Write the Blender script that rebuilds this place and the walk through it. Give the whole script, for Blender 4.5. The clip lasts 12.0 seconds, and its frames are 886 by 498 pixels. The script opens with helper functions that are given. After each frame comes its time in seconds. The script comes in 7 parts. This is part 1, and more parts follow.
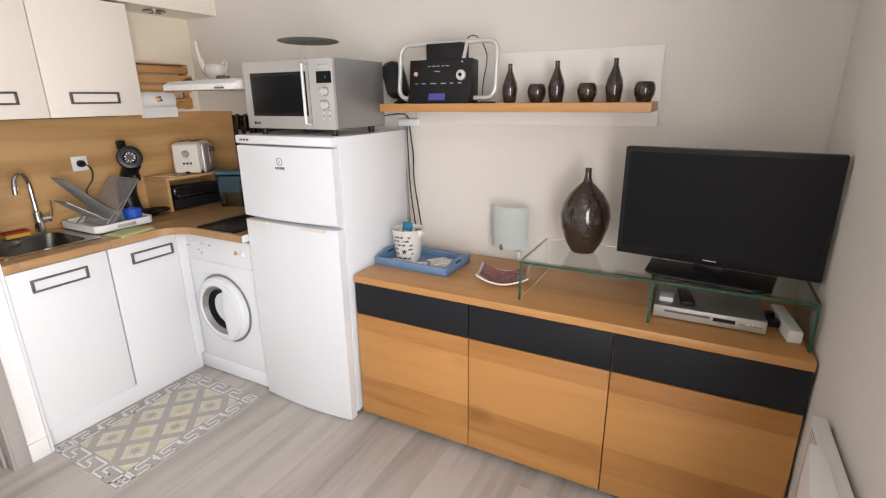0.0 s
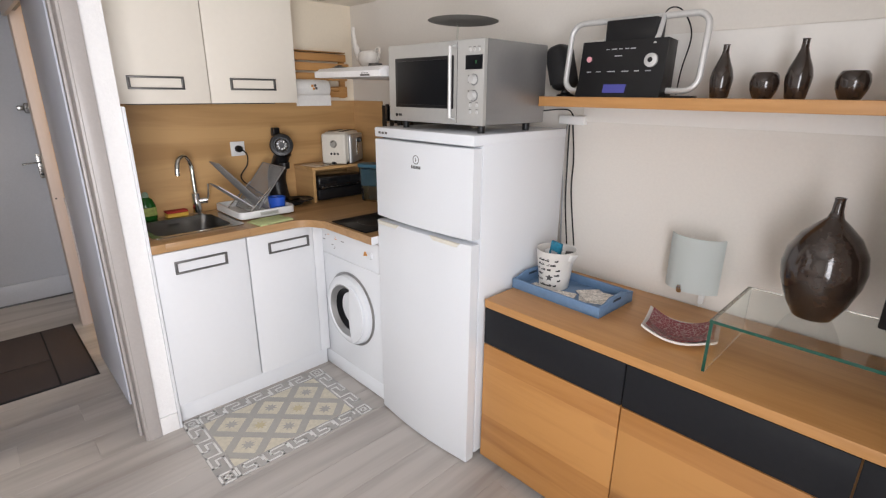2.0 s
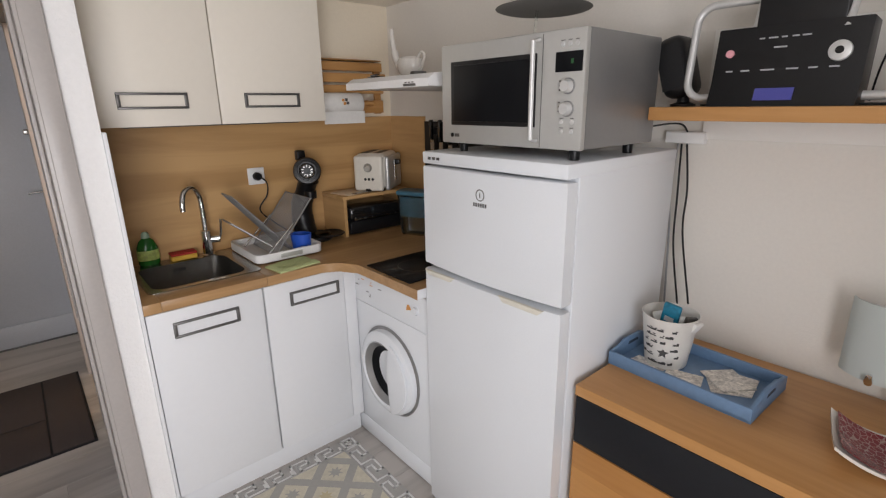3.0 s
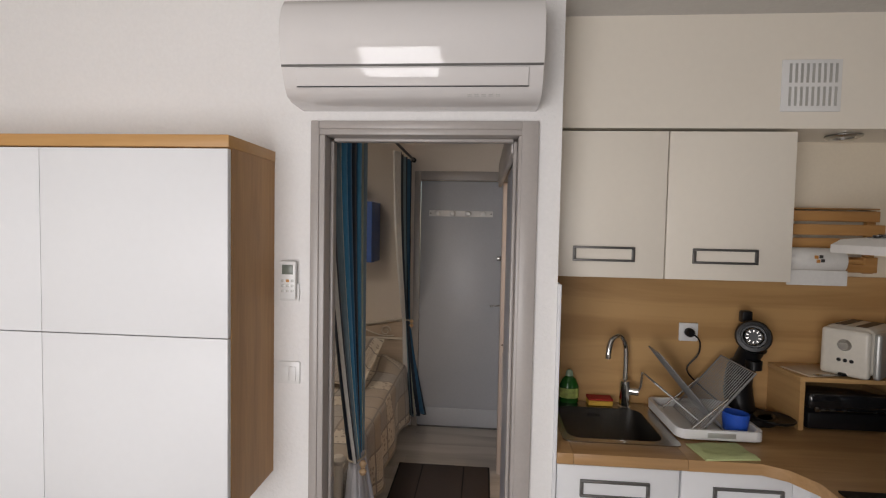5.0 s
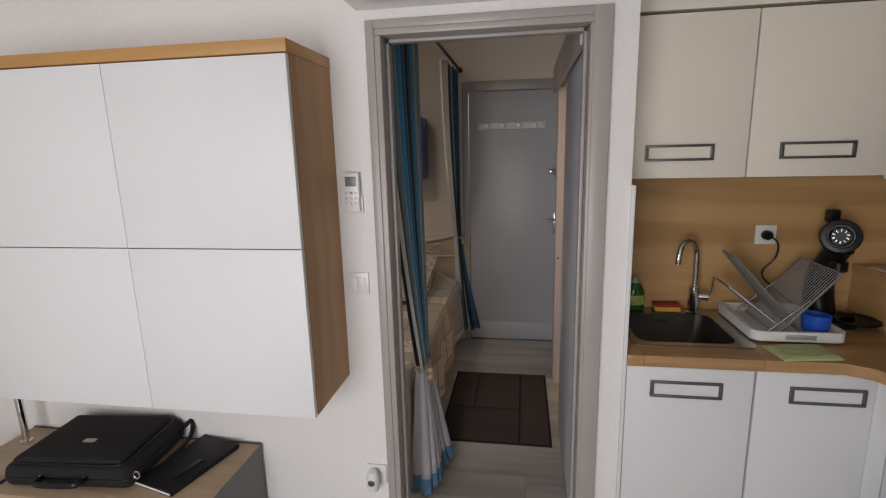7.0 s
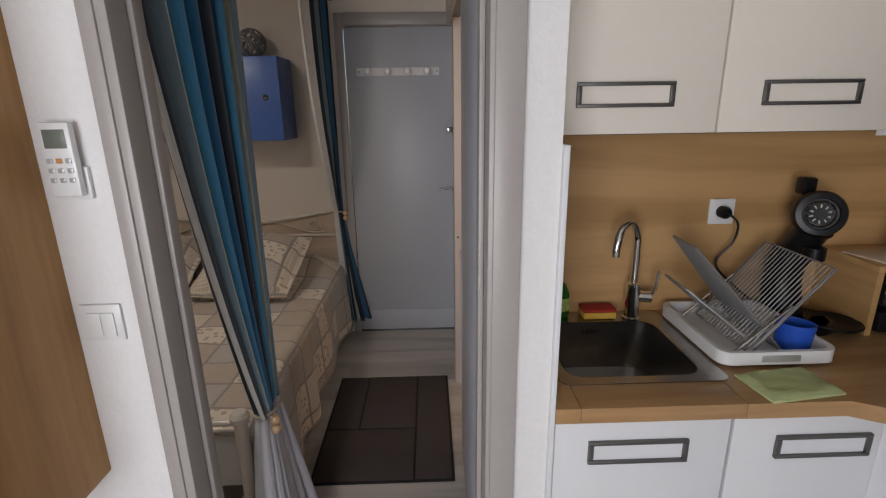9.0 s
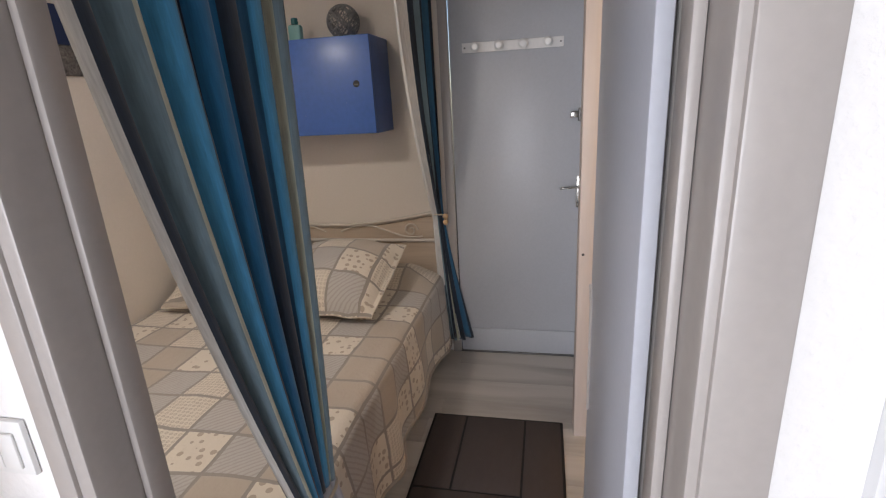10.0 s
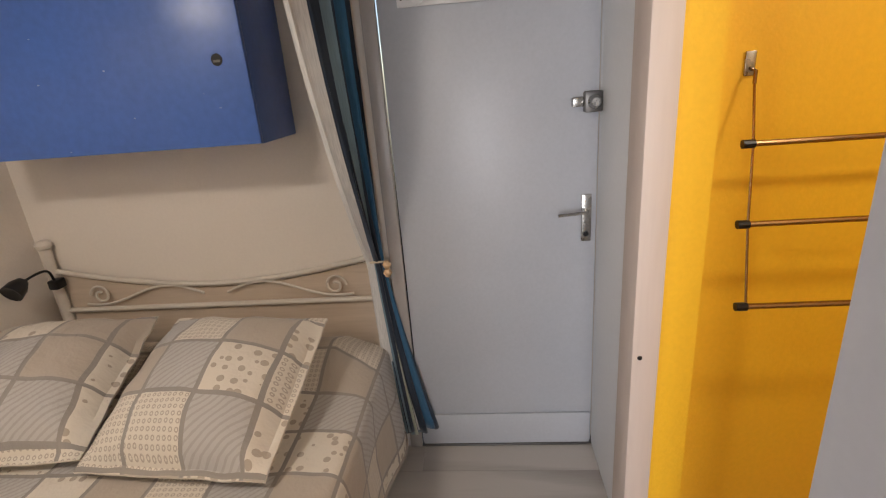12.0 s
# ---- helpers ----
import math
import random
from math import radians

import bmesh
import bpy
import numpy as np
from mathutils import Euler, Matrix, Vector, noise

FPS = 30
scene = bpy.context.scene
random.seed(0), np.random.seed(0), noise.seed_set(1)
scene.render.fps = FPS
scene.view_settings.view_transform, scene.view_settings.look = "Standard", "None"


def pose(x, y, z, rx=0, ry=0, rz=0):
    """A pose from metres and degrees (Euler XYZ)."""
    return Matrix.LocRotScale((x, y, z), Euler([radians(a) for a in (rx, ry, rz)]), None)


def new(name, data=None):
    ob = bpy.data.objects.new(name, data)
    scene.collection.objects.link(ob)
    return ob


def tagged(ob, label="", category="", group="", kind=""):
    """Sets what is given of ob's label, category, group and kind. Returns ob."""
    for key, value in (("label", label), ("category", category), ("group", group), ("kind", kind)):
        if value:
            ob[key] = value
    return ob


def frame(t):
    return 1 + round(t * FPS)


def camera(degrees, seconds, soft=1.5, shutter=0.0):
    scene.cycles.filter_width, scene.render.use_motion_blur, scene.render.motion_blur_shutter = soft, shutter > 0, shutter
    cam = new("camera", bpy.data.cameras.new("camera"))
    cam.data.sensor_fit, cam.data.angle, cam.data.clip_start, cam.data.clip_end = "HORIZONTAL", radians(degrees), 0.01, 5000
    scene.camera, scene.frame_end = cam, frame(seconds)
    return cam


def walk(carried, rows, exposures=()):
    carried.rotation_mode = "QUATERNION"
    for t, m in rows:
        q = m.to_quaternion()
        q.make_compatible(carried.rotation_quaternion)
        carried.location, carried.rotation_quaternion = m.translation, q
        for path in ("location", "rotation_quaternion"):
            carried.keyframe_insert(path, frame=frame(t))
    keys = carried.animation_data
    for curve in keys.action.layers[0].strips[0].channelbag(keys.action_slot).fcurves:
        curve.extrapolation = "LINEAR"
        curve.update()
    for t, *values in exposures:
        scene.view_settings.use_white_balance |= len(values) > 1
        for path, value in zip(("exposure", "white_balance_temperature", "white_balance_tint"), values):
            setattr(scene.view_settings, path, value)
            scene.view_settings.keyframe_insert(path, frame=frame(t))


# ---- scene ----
cam = camera(84.3, 12.0, soft=1.2)
METRES, EYE, TILT, LEAN, TURN = 4.13, 1.58, 0.0, 0.0, 28.0
ROWS = [
    (0.0, 0.0, 0.0, 0.0, -0.2, -17.13, 0.65),
    (0.5, -0.0037, 0.0047, -0.0004, -0.19, -17.01, 0.93),
    (1.0, -0.0035, 0.0327, -0.0024, 4.44, -17.09, 0.85),
    (1.5, -0.0029, 0.0657, -0.0008, 14.87, -17.47, -0.07),
    (2.0, -0.0093, 0.0994, -0.0033, 17.8, -17.67, -0.44),
    (2.5, -0.0407, 0.1541, 0.0014, 17.79, -16.79, -0.03),
    (3.0, -0.0788, 0.2104, -0.0018, 20.98, -16.43, 0.82),
    (3.5, -0.1147, 0.2729, -0.0009, 32.46, -16.63, -0.03),
    (5.5, -0.1237, 0.2067, 0.0314, 70.12, -0.25, -1.65),
    (6.0, -0.1287, 0.2004, 0.0254, 70.34, -1.42, -1.56),
    (6.5, -0.1339, 0.1917, 0.0169, 74.51, -8.0, 0.36),
    (7.0, -0.1346, 0.2051, 0.0128, 71.09, -11.47, 1.4),
    (7.5, -0.1517, 0.2402, 0.0058, 60.83, -14.33, 0.43),
    (9.5, -0.3346, 0.3352, -0.0034, 61.05, -16.9, 1.24),
    (10.0, -0.3968, 0.3656, -0.0073, 73.29, -16.93, 2.99),
    (10.5, -0.4464, 0.377, -0.0081, 81.37, -17.9, 2.97),
    (11.0, -0.5091, 0.3845, -0.0043, 81.27, -17.81, 5.5),
    (11.5, -0.5675, 0.3991, -0.0107, 75.69, -18.0, 4.38),
    (12.0, -0.6318, 0.4407, -0.0085, 65.93, -19.0, 4.33),
]
EXPOSURES = [
    (0.0, 0.50, 6450, 10), (1.5, 0.34, 6250, 10), (2.5, 0.26, 6250, 10), (3.0, -0.08, 6350, 10), (3.5, -0.6, 6450, 10), (4.4, -0.56, 6500, 10), (5.3, -0.42, 6550, 10), (6.2, -0.45, 6450, 10), (7.0, -0.64, 6450, 10), (7.7, -0.58, 6450, 10),
    (9.3, -0.22, 6100, 10), (9.6, 0.03, 6050, 10), (10.1, 0.54, 6000, 10), (10.5, 1.05, 6000, 10), (11.0, 1.2, 6150, 10), (11.5, 1.14, 6280, 10), (12.0, 0.76, 6300, 10)]
walk(cam, [(t, pose(0, 0, EYE, TILT, LEAN, TURN) @ pose(METRES * x, METRES * y, METRES * z, 90 + pitch, roll, yaw)) for t, x, y, z, yaw, pitch, roll in ROWS], EXPOSURES)

# ---- world and light ----
world = bpy.data.worlds.new("sky")
scene.world = world
world.use_nodes = True
wn = world.node_tree.nodes
sky = wn.new("ShaderNodeTexSky")
sky.sky_type, sky.sun_disc = "NISHITA", False
sky.sun_elevation, sky.sun_rotation = radians(48), radians(200)
wn["Background"].inputs["Strength"].default_value = 0.12
world.node_tree.links.new(sky.outputs["Color"], wn["Background"].inputs["Color"])


def area(name, m, sx, sy, watts, colour=(1, 1, 1), spread=180):
    """An area lamp at the pose m."""
    d = bpy.data.lights.new(name, "AREA")
    d.shape, d.size, d.size_y, d.energy, d.color = "RECTANGLE", sx, sy, watts, colour
    d.spread = radians(spread)
    ob = new(name, d)
    ob.matrix_world = m
    return ob


# daylight in the French window's opening (it faces into the room)
area("window_daylight", pose(0.50, -0.28, 1.30, 0, 90, 0), 1.65, 1.45, 68, (0.975, 0.945, 0.955), 173)
# the sleeping alcove's ceiling lamp
area("alcove_lamp_light", pose(-3.10, -0.72, 2.385, 0, 0, 0), 0.20, 0.20, 10.6, (1.0, 0.87, 0.74))
# the shower room's own ceiling lamp
area("shower_room_lamp", pose(-3.55, 1.55, 2.30, 0, 0, 0), 0.14, 0.14, 6, (1.0, 0.86, 0.68))

# ---- materials ----
def mat(name, colour, rough=0.5, metal=0.0, vary=0.06, scale=3.0, fine=60.0, bump=0.0, bump_scale=None, spec=0.5, coat=0.0, stretch=(1, 1, 1), rvary=0.08):
    """A surface with broad stains and fine grain in colour, gloss and relief."""
    m = bpy.data.materials.new(name)
    m.use_nodes = True
    n, l = m.node_tree.nodes, m.node_tree.links
    b = n["Principled BSDF"]
    tc, mp = n.new("ShaderNodeTexCoord"), n.new("ShaderNodeMapping")
    mp.inputs["Scale"].default_value = stretch
    l.new(tc.outputs["Object"], mp.inputs["Vector"])
    big, small = n.new("ShaderNodeTexNoise"), n.new("ShaderNodeTexNoise")
    for tex, s, d in ((big, scale, 5), (small, fine, 3)):
        tex.inputs["Scale"].default_value, tex.inputs["Detail"].default_value = s, d
        l.new(mp.outputs["Vector"], tex.inputs["Vector"])
    add = n.new("ShaderNodeMath")
    add.operation = "ADD"
    l.new(big.outputs["Fac"], add.inputs[0])
    l.new(small.outputs["Fac"], add.inputs[1])
    ramp = n.new("ShaderNodeMapRange")
    ramp.inputs["From Min"].default_value, ramp.inputs["From Max"].default_value = 0.6, 1.4
    ramp.inputs["To Min"].default_value, ramp.inputs["To Max"].default_value = 1 - vary, 1 + vary
    l.new(add.outputs[0], ramp.inputs["Value"])
    mul = n.new("ShaderNodeVectorMath")
    mul.operation = "SCALE"
    mul.inputs[0].default_value = colour[:3]
    l.new(ramp.outputs[0], mul.inputs["Scale"])
    l.new(mul.outputs[0], b.inputs["Base Color"])
    rr = n.new("ShaderNodeMapRange")
    rr.inputs["To Min"].default_value, rr.inputs["To Max"].default_value = max(0.02, rough - rvary), min(1, rough + rvary)
    l.new(big.outputs["Fac"], rr.inputs["Value"])
    l.new(rr.outputs[0], b.inputs["Roughness"])
    b.inputs["Metallic"].default_value = metal
    b.inputs["Specular IOR Level"].default_value = spec
    b.inputs["Coat Weight"].default_value = coat
    if bump:
        bp = n.new("ShaderNodeBump")
        bp.inputs["Strength"].default_value, bp.inputs["Distance"].default_value = bump, 0.004
        src = small
        if bump_scale:
            src = n.new("ShaderNodeTexNoise")
            src.inputs["Scale"].default_value, src.inputs["Detail"].default_value = bump_scale, 4
            l.new(mp.outputs["Vector"], src.inputs["Vector"])
        l.new(src.outputs["Fac"], bp.inputs["Height"])
        l.new(bp.outputs[0], b.inputs["Normal"])
    return m


def wood(name, light, dark, axis=0, rough=0.45, knots=0.0, per_piece=0.0, grain=1.0, plank=0.0, plank_axis=1, fine_w=0.45, stave=0.22):
    """Wood with grain along an axis (0 x, 1 y, 2 z); per_piece varies each object's tone; plank: width of glued staves."""
    m = bpy.data.materials.new(name)
    m.use_nodes = True
    n, l = m.node_tree.nodes, m.node_tree.links
    b = n["Principled BSDF"]
    tc, mp = n.new("ShaderNodeTexCoord"), n.new("ShaderNodeMapping")
    s = [9.0 * grain] * 3
    s[axis] = 0.7 * grain
    mp.inputs["Scale"].default_value = s
    oi = n.new("ShaderNodeObjectInfo")
    off = n.new("ShaderNodeVectorMath")
    off.operation = "SCALE"
    off.inputs[0].default_value = (37.0, 11.0, 23.0)
    l.new(oi.outputs["Random"], off.inputs["Scale"])
    sh = n.new("ShaderNodeVectorMath")
    sh.operation = "ADD"
    l.new(tc.outputs["Object"], sh.inputs[0])
    l.new(off.outputs[0], sh.inputs[1])
    l.new(sh.outputs[0], mp.inputs["Vector"])
    w = n.new("ShaderNodeTexNoise")
    w.inputs["Scale"].default_value, w.inputs["Detail"].default_value, w.inputs["Distortion"].default_value = 1.0, 6, 1.2
    f = n.new("ShaderNodeTexNoise")
    f.inputs["Scale"].default_value, f.inputs["Detail"].default_value = 9.0, 3
    l.new(mp.outputs["Vector"], w.inputs["Vector"])
    l.new(mp.outputs["Vector"], f.inputs["Vector"])
    mix = n.new("ShaderNodeMath")
    mix.operation = "MULTIPLY_ADD"
    mix.inputs[1].default_value = fine_w
    l.new(f.outputs["Fac"], mix.inputs[0])
    l.new(w.outputs["Fac"], mix.inputs[2])
    last = mix.outputs[0]
    if plank:
        sep = n.new("ShaderNodeSeparateXYZ")
        l.new(tc.outputs["Object"], sep.inputs[0])
        q = n.new("ShaderNodeMath")
        q.operation = "DIVIDE"
        q.inputs[1].default_value = plank
        l.new(sep.outputs[plank_axis], q.inputs[0])
        fl = n.new("ShaderNodeMath")
        fl.operation = "FLOOR"
        l.new(q.outputs[0], fl.inputs[0])
        wn_ = n.new("ShaderNodeTexWhiteNoise")
        wn_.noise_dimensions = "1D"
        l.new(fl.outputs[0], wn_.inputs["W"])
        pa = n.new("ShaderNodeMath")
        pa.operation = "MULTIPLY_ADD"
        pa.inputs[1].default_value = stave
        l.new(wn_.outputs["Value"], pa.inputs[0])
        l.new(last, pa.inputs[2])
        last = pa.outputs[0]
    if per_piece:
        pp = n.new("ShaderNodeMath")
        pp.operation = "MULTIPLY_ADD"
        pp.inputs[1].default_value = per_piece
        l.new(oi.outputs["Random"], pp.inputs[0])
        l.new(last, pp.inputs[2])
        last = pp.outputs[0]
    ramp = n.new("ShaderNodeValToRGB")
    ramp.color_ramp.elements[0].position, ramp.color_ramp.elements[0].color = 0.45, (*dark, 1)
    ramp.color_ramp.elements[1].position, ramp.color_ramp.elements[1].color = 0.5 + fine_w + 0.5 * per_piece + (0.45 * stave if plank else 0), (*light, 1)
    l.new(last, ramp.inputs[0])
    col = ramp.outputs[0]
    if knots:
        km = n.new("ShaderNodeMapping")
        ks = [2.6] * 3
        ks[axis] = 1.5
        km.inputs["Scale"].default_value = ks
        l.new(sh.outputs[0], km.inputs["Vector"])
        v = n.new("ShaderNodeTexVoronoi")
        v.inputs["Scale"].default_value = 1.0
        l.new(km.outputs[0], v.inputs["Vector"])
        kr = n.new("ShaderNodeMapRange")
        kr.inputs["From Min"].default_value, kr.inputs["From Max"].default_value = 0.03, 0.15
        kr.inputs["To Min"].default_value, kr.inputs["To Max"].default_value = knots, 0.0
        l.new(v.outputs["Distance"], kr.inputs["Value"])
        kx = n.new("ShaderNodeMix")
        kx.data_type = "RGBA"
        kx.inputs[7].default_value = (dark[0] * 0.35, dark[1] * 0.3, dark[2] * 0.3, 1)
        l.new(kr.outputs[0], kx.inputs[0])
        l.new(col, kx.inputs[6])
        col = kx.outputs[2]
    l.new(col, b.inputs["Base Color"])
    b.inputs["Roughness"].default_value = rough
    bp = n.new("ShaderNodeBump")
    bp.inputs["Strength"].default_value, bp.inputs["Distance"].default_value = 0.12, 0.002
    l.new(f.outputs["Fac"], bp.inputs["Height"])
    l.new(bp.outputs[0], b.inputs["Normal"])
    return m


def glass(name, tint, rough=0.02, ior=1.45, alpha=1.0):
    m = bpy.data.materials.new(name)
    m.use_nodes = True
    b = m.node_tree.nodes["Principled BSDF"]
    b.inputs["Base Color"].default_value = (*tint, 1)
    b.inputs["Roughness"].default_value, b.inputs["IOR"].default_value = rough, ior
    b.inputs["Transmission Weight"].default_value = alpha
    return m


def glow(name, colour, strength):
    m = bpy.data.materials.new(name)
    m.use_nodes = True
    b = m.node_tree.nodes["Principled BSDF"]
    b.inputs["Base Color"].default_value = (*colour, 1)
    b.inputs["Emission Color"].default_value = (*colour, 1)
    b.inputs["Emission Strength"].default_value = strength
    return m


M_WALL = mat("wall_paint", (0.745, 0.71, 0.655), 0.75, vary=0.03, scale=1.2, fine=90, bump=0.25, bump_scale=160)
M_WALL_ROUGH = mat("textured_white_wall", (0.83, 0.82, 0.81), 0.8, vary=0.03, scale=1.5, fine=70, bump=0.5, bump_scale=110)
M_CEIL = mat("stippled_ceiling_paint", (0.66, 0.64, 0.61), 0.9, vary=0.04, scale=2.0, fine=60, bump=0.8, bump_scale=45)
M_CREAM = mat("cream_wall_paint", (0.78, 0.71, 0.63), 0.75, vary=0.03, scale=1.5, fine=80, bump=0.2, bump_scale=150)
M_KITCHEN = mat("warm_cream_paint", (0.85, 0.76, 0.61), 0.7, vary=0.03, scale=1.5, fine=80, bump=0.2, bump_scale=150)
M_YELLOW = mat("yellow_wall_paint", (0.86, 0.50, 0.02), 0.5, vary=0.05, scale=2.0, fine=80, bump=0.2, bump_scale=150)
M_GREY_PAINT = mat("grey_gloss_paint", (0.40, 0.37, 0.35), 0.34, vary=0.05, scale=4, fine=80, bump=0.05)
M_DOOR_GREY = mat("pale_grey_door_paint", (0.45, 0.465, 0.50), 0.36, vary=0.05, scale=3, fine=90, bump=0.04, bump_scale=120, rvary=0.03)
M_PALE_PANEL = mat("pale_lilac_panel", (0.60, 0.62, 0.69), 0.50, vary=0.03, scale=3, fine=80)
M_WHITE_LACQ = mat("white_lacquer", (0.75, 0.76, 0.775), 0.45, vary=0.012, scale=1.5, fine=40, rvary=0.02, spec=0.4)
M_CREAM_LACQ = mat("cream_white_laminate", (0.84, 0.785, 0.69), 0.35, vary=0.015, scale=1.5, fine=40, rvary=0.02)
M_WHITE_PAINT = mat("white_paint", (0.80, 0.79, 0.78), 0.5, vary=0.04, scale=5, fine=60, bump=0.1)
M_WHITE_PLASTIC = mat("white_plastic", (0.80, 0.80, 0.79), 0.3, vary=0.02)
M_ENAMEL = mat("white_enamel", (0.775, 0.80, 0.83), 0.22, vary=0.02, scale=2, fine=250, rvary=0.03, bump=0.06, bump_scale=300, coat=0.2)
M_FLOOR_GAP = mat("floor_joint", (0.20, 0.18, 0.165), 0.8)
M_FLOOR = wood("grey_oak_vinyl_plank", (0.49, 0.455, 0.42), (0.315, 0.285, 0.26), axis=1, rough=0.36, per_piece=0.10, fine_w=0.20, grain=0.5)
M_OAK = wood("oiled_oak_veneer", (0.53, 0.262, 0.080), (0.375, 0.162, 0.042), axis=0, rough=0.42, knots=0.6, plank=0.125, plank_axis=2, fine_w=0.22, stave=0.32, grain=0.8)
M_OAK_TOP = wood("oiled_oak_top", (0.57, 0.30, 0.11), (0.43, 0.205, 0.06), axis=0, rough=0.40, plank=0.11, plank_axis=1)
M_OAK_V = wood("oak_veneer_upright", (0.47, 0.255, 0.085), (0.30, 0.15, 0.045), axis=2, rough=0.45, knots=0.2)
M_OAK_EDGE = wood("oak_edge", (0.52, 0.29, 0.10), (0.42, 0.22, 0.07), axis=1, rough=0.45)
M_SPLASH = wood("oak_look_splashback", (0.57, 0.35, 0.152), (0.44, 0.257, 0.102), axis=1, rough=0.36, knots=1.0, fine_w=0.12, grain=0.7)
M_SPLASH_X = wood("oak_look_splashback_side", (0.57, 0.35, 0.152), (0.44, 0.257, 0.102), axis=0, rough=0.36, knots=1.0, fine_w=0.12, grain=0.7)
M_TOP = wood("oak_look_worktop", (0.47, 0.285, 0.13), (0.31, 0.17, 0.068), axis=1, rough=0.35, knots=0.4)
M_PINE = wood("pine", (0.60, 0.33, 0.12), (0.45, 0.22, 0.065), axis=1, rough=0.5)
M_BLACK_SATIN = mat("anthracite_lacquer", (0.014, 0.015, 0.018), 0.5, vary=0.1, spec=0.22)
M_BLACK = mat("black_plastic", (0.008, 0.008, 0.009), 0.36, vary=0.1, spec=0.35)
M_BLACK_MATT = mat("black_fabric", (0.009, 0.009, 0.010), 0.85, vary=0.25, fine=300, bump=0.5, bump_scale=500)
M_SCREEN = mat("screen_glass", (0.006, 0.0065, 0.008), 0.30, vary=0.0, rvary=0.02, spec=0.16)
# door casing and reveal by the shower room, daylight put into the colour
M_DAYLIT_GLOSS = mat("daylit_gloss_paint", (0.80, 0.81, 0.83), 0.45, vary=0.03, rvary=0.03)
M_STEEL = mat("brushed_steel", (0.38, 0.37, 0.35), 0.27, metal=1.0, vary=0.05, fine=120, stretch=(1, 8, 8))
M_SINK = mat("satin_sink_steel", (0.40, 0.39, 0.37), 0.24, metal=1.0, vary=0.02, rvary=0.02)
M_CHROME = mat("chrome", (0.75, 0.75, 0.75), 0.10, metal=1.0, vary=0.02, rvary=0.03)
M_SILVER = mat("silver_plastic", (0.54, 0.54, 0.52), 0.40, metal=0.5, vary=0.03)
M_SILVER_DK = mat("grey_silver_paint", (0.30, 0.30, 0.30), 0.38, metal=0.6, vary=0.03)
M_PEWTER = mat("pewter_handle", (0.16, 0.155, 0.15), 0.42, metal=0.8, vary=0.05)
M_GLASS = glass("clear_glass", (0.93, 0.97, 0.95))
M_GLASS_EDGE = mat("green_glass_edge", (0.012, 0.075, 0.05), 0.15, vary=0.1)
M_PANE = glass("window_glass", (1, 1, 1))

# ---- mesh helpers ----
def bx(bm, x0, x1, y0, y1, z0, z1, r=0.0, seg=2):
    """A box, its edges rounded by r, added to bm."""
    t = bmesh.new()
    bmesh.ops.create_cube(t, size=1, matrix=Matrix.Translation(((x0 + x1) / 2, (y0 + y1) / 2, (z0 + z1) / 2)) @ Matrix.Diagonal((abs(x1 - x0), abs(y1 - y0), abs(z1 - z0), 1)))
    if r:
        bmesh.ops.bevel(t, geom=t.edges[:], offset=r, segments=seg, affect="EDGES", profile=0.5, clamp_overlap=True)
    join(bm, t)
    return bm


def join(bm, t, m=None):
    """Adds the bmesh t to bm, moved by m."""
    if m is not None:
        t.transform(m)
    me = bpy.data.meshes.new("t")
    t.to_mesh(me)
    bm.from_mesh(me)
    bpy.data.meshes.remove(me)
    t.free()
    return bm


def box(*a, **k):
    return bx(bmesh.new(), *a, **k)


def lathe(profile, seg=32, m=None):
    """A turned shape about z from (radius, height) pairs."""
    bm = bmesh.new()
    rings = []
    for r, z in profile:
        if r < 1e-5:
            rings.append([bm.verts.new((0, 0, z))])
        else:
            rings.append([bm.verts.new((r * math.cos(2 * math.pi * i / seg), r * math.sin(2 * math.pi * i / seg), z)) for i in range(seg)])
    for a, b in zip(rings, rings[1:]):
        for i in range(seg):
            j = (i + 1) % seg
            if len(a) == 1 and len(b) == 1:
                continue
            if len(a) == 1:
                bm.faces.new((a[0], b[j], b[i]))
            elif len(b) == 1:
                bm.faces.new((a[i], a[j], b[0]))
            else:
                bm.faces.new((a[i], a[j], b[j], b[i]))
    bmesh.ops.recalc_face_normals(bm, faces=bm.faces[:])
    if m is not None:
        bm.transform(m)
    return bm


def tube(points, r, seg=10, closed=False):
    """A round bar of radius r (or one radius a point) along points."""
    bm = bmesh.new()
    pts = [Vector(p) for p in points]
    n = len(pts)
    radii = r if isinstance(r, (list, tuple)) else [r] * n
    rings = []
    side = None
    for i, p in enumerate(pts):
        a = pts[(i - 1) % n] if closed or i else pts[0]
        b = pts[(i + 1) % n] if closed or i < n - 1 else pts[-1]
        d = (b - a).normalized()
        if side is None:
            side = d.orthogonal().normalized()
        side = (side - d * side.dot(d)).normalized()
        up = d.cross(side)
        rings.append([bm.verts.new(p + radii[i] * (math.cos(2 * math.pi * k / seg) * side + math.sin(2 * math.pi * k / seg) * up)) for k in range(seg)])
    for i in range(n if closed else n - 1):
        a, b = rings[i], rings[(i + 1) % n]
        for k in range(seg):
            bm.faces.new((a[k], a[(k + 1) % seg], b[(k + 1) % seg], b[k]))
    if not closed:
        bm.faces.new(rings[0][::-1])
        bm.faces.new(rings[-1])
    bmesh.ops.recalc_face_normals(bm, faces=bm.faces[:])
    return bm


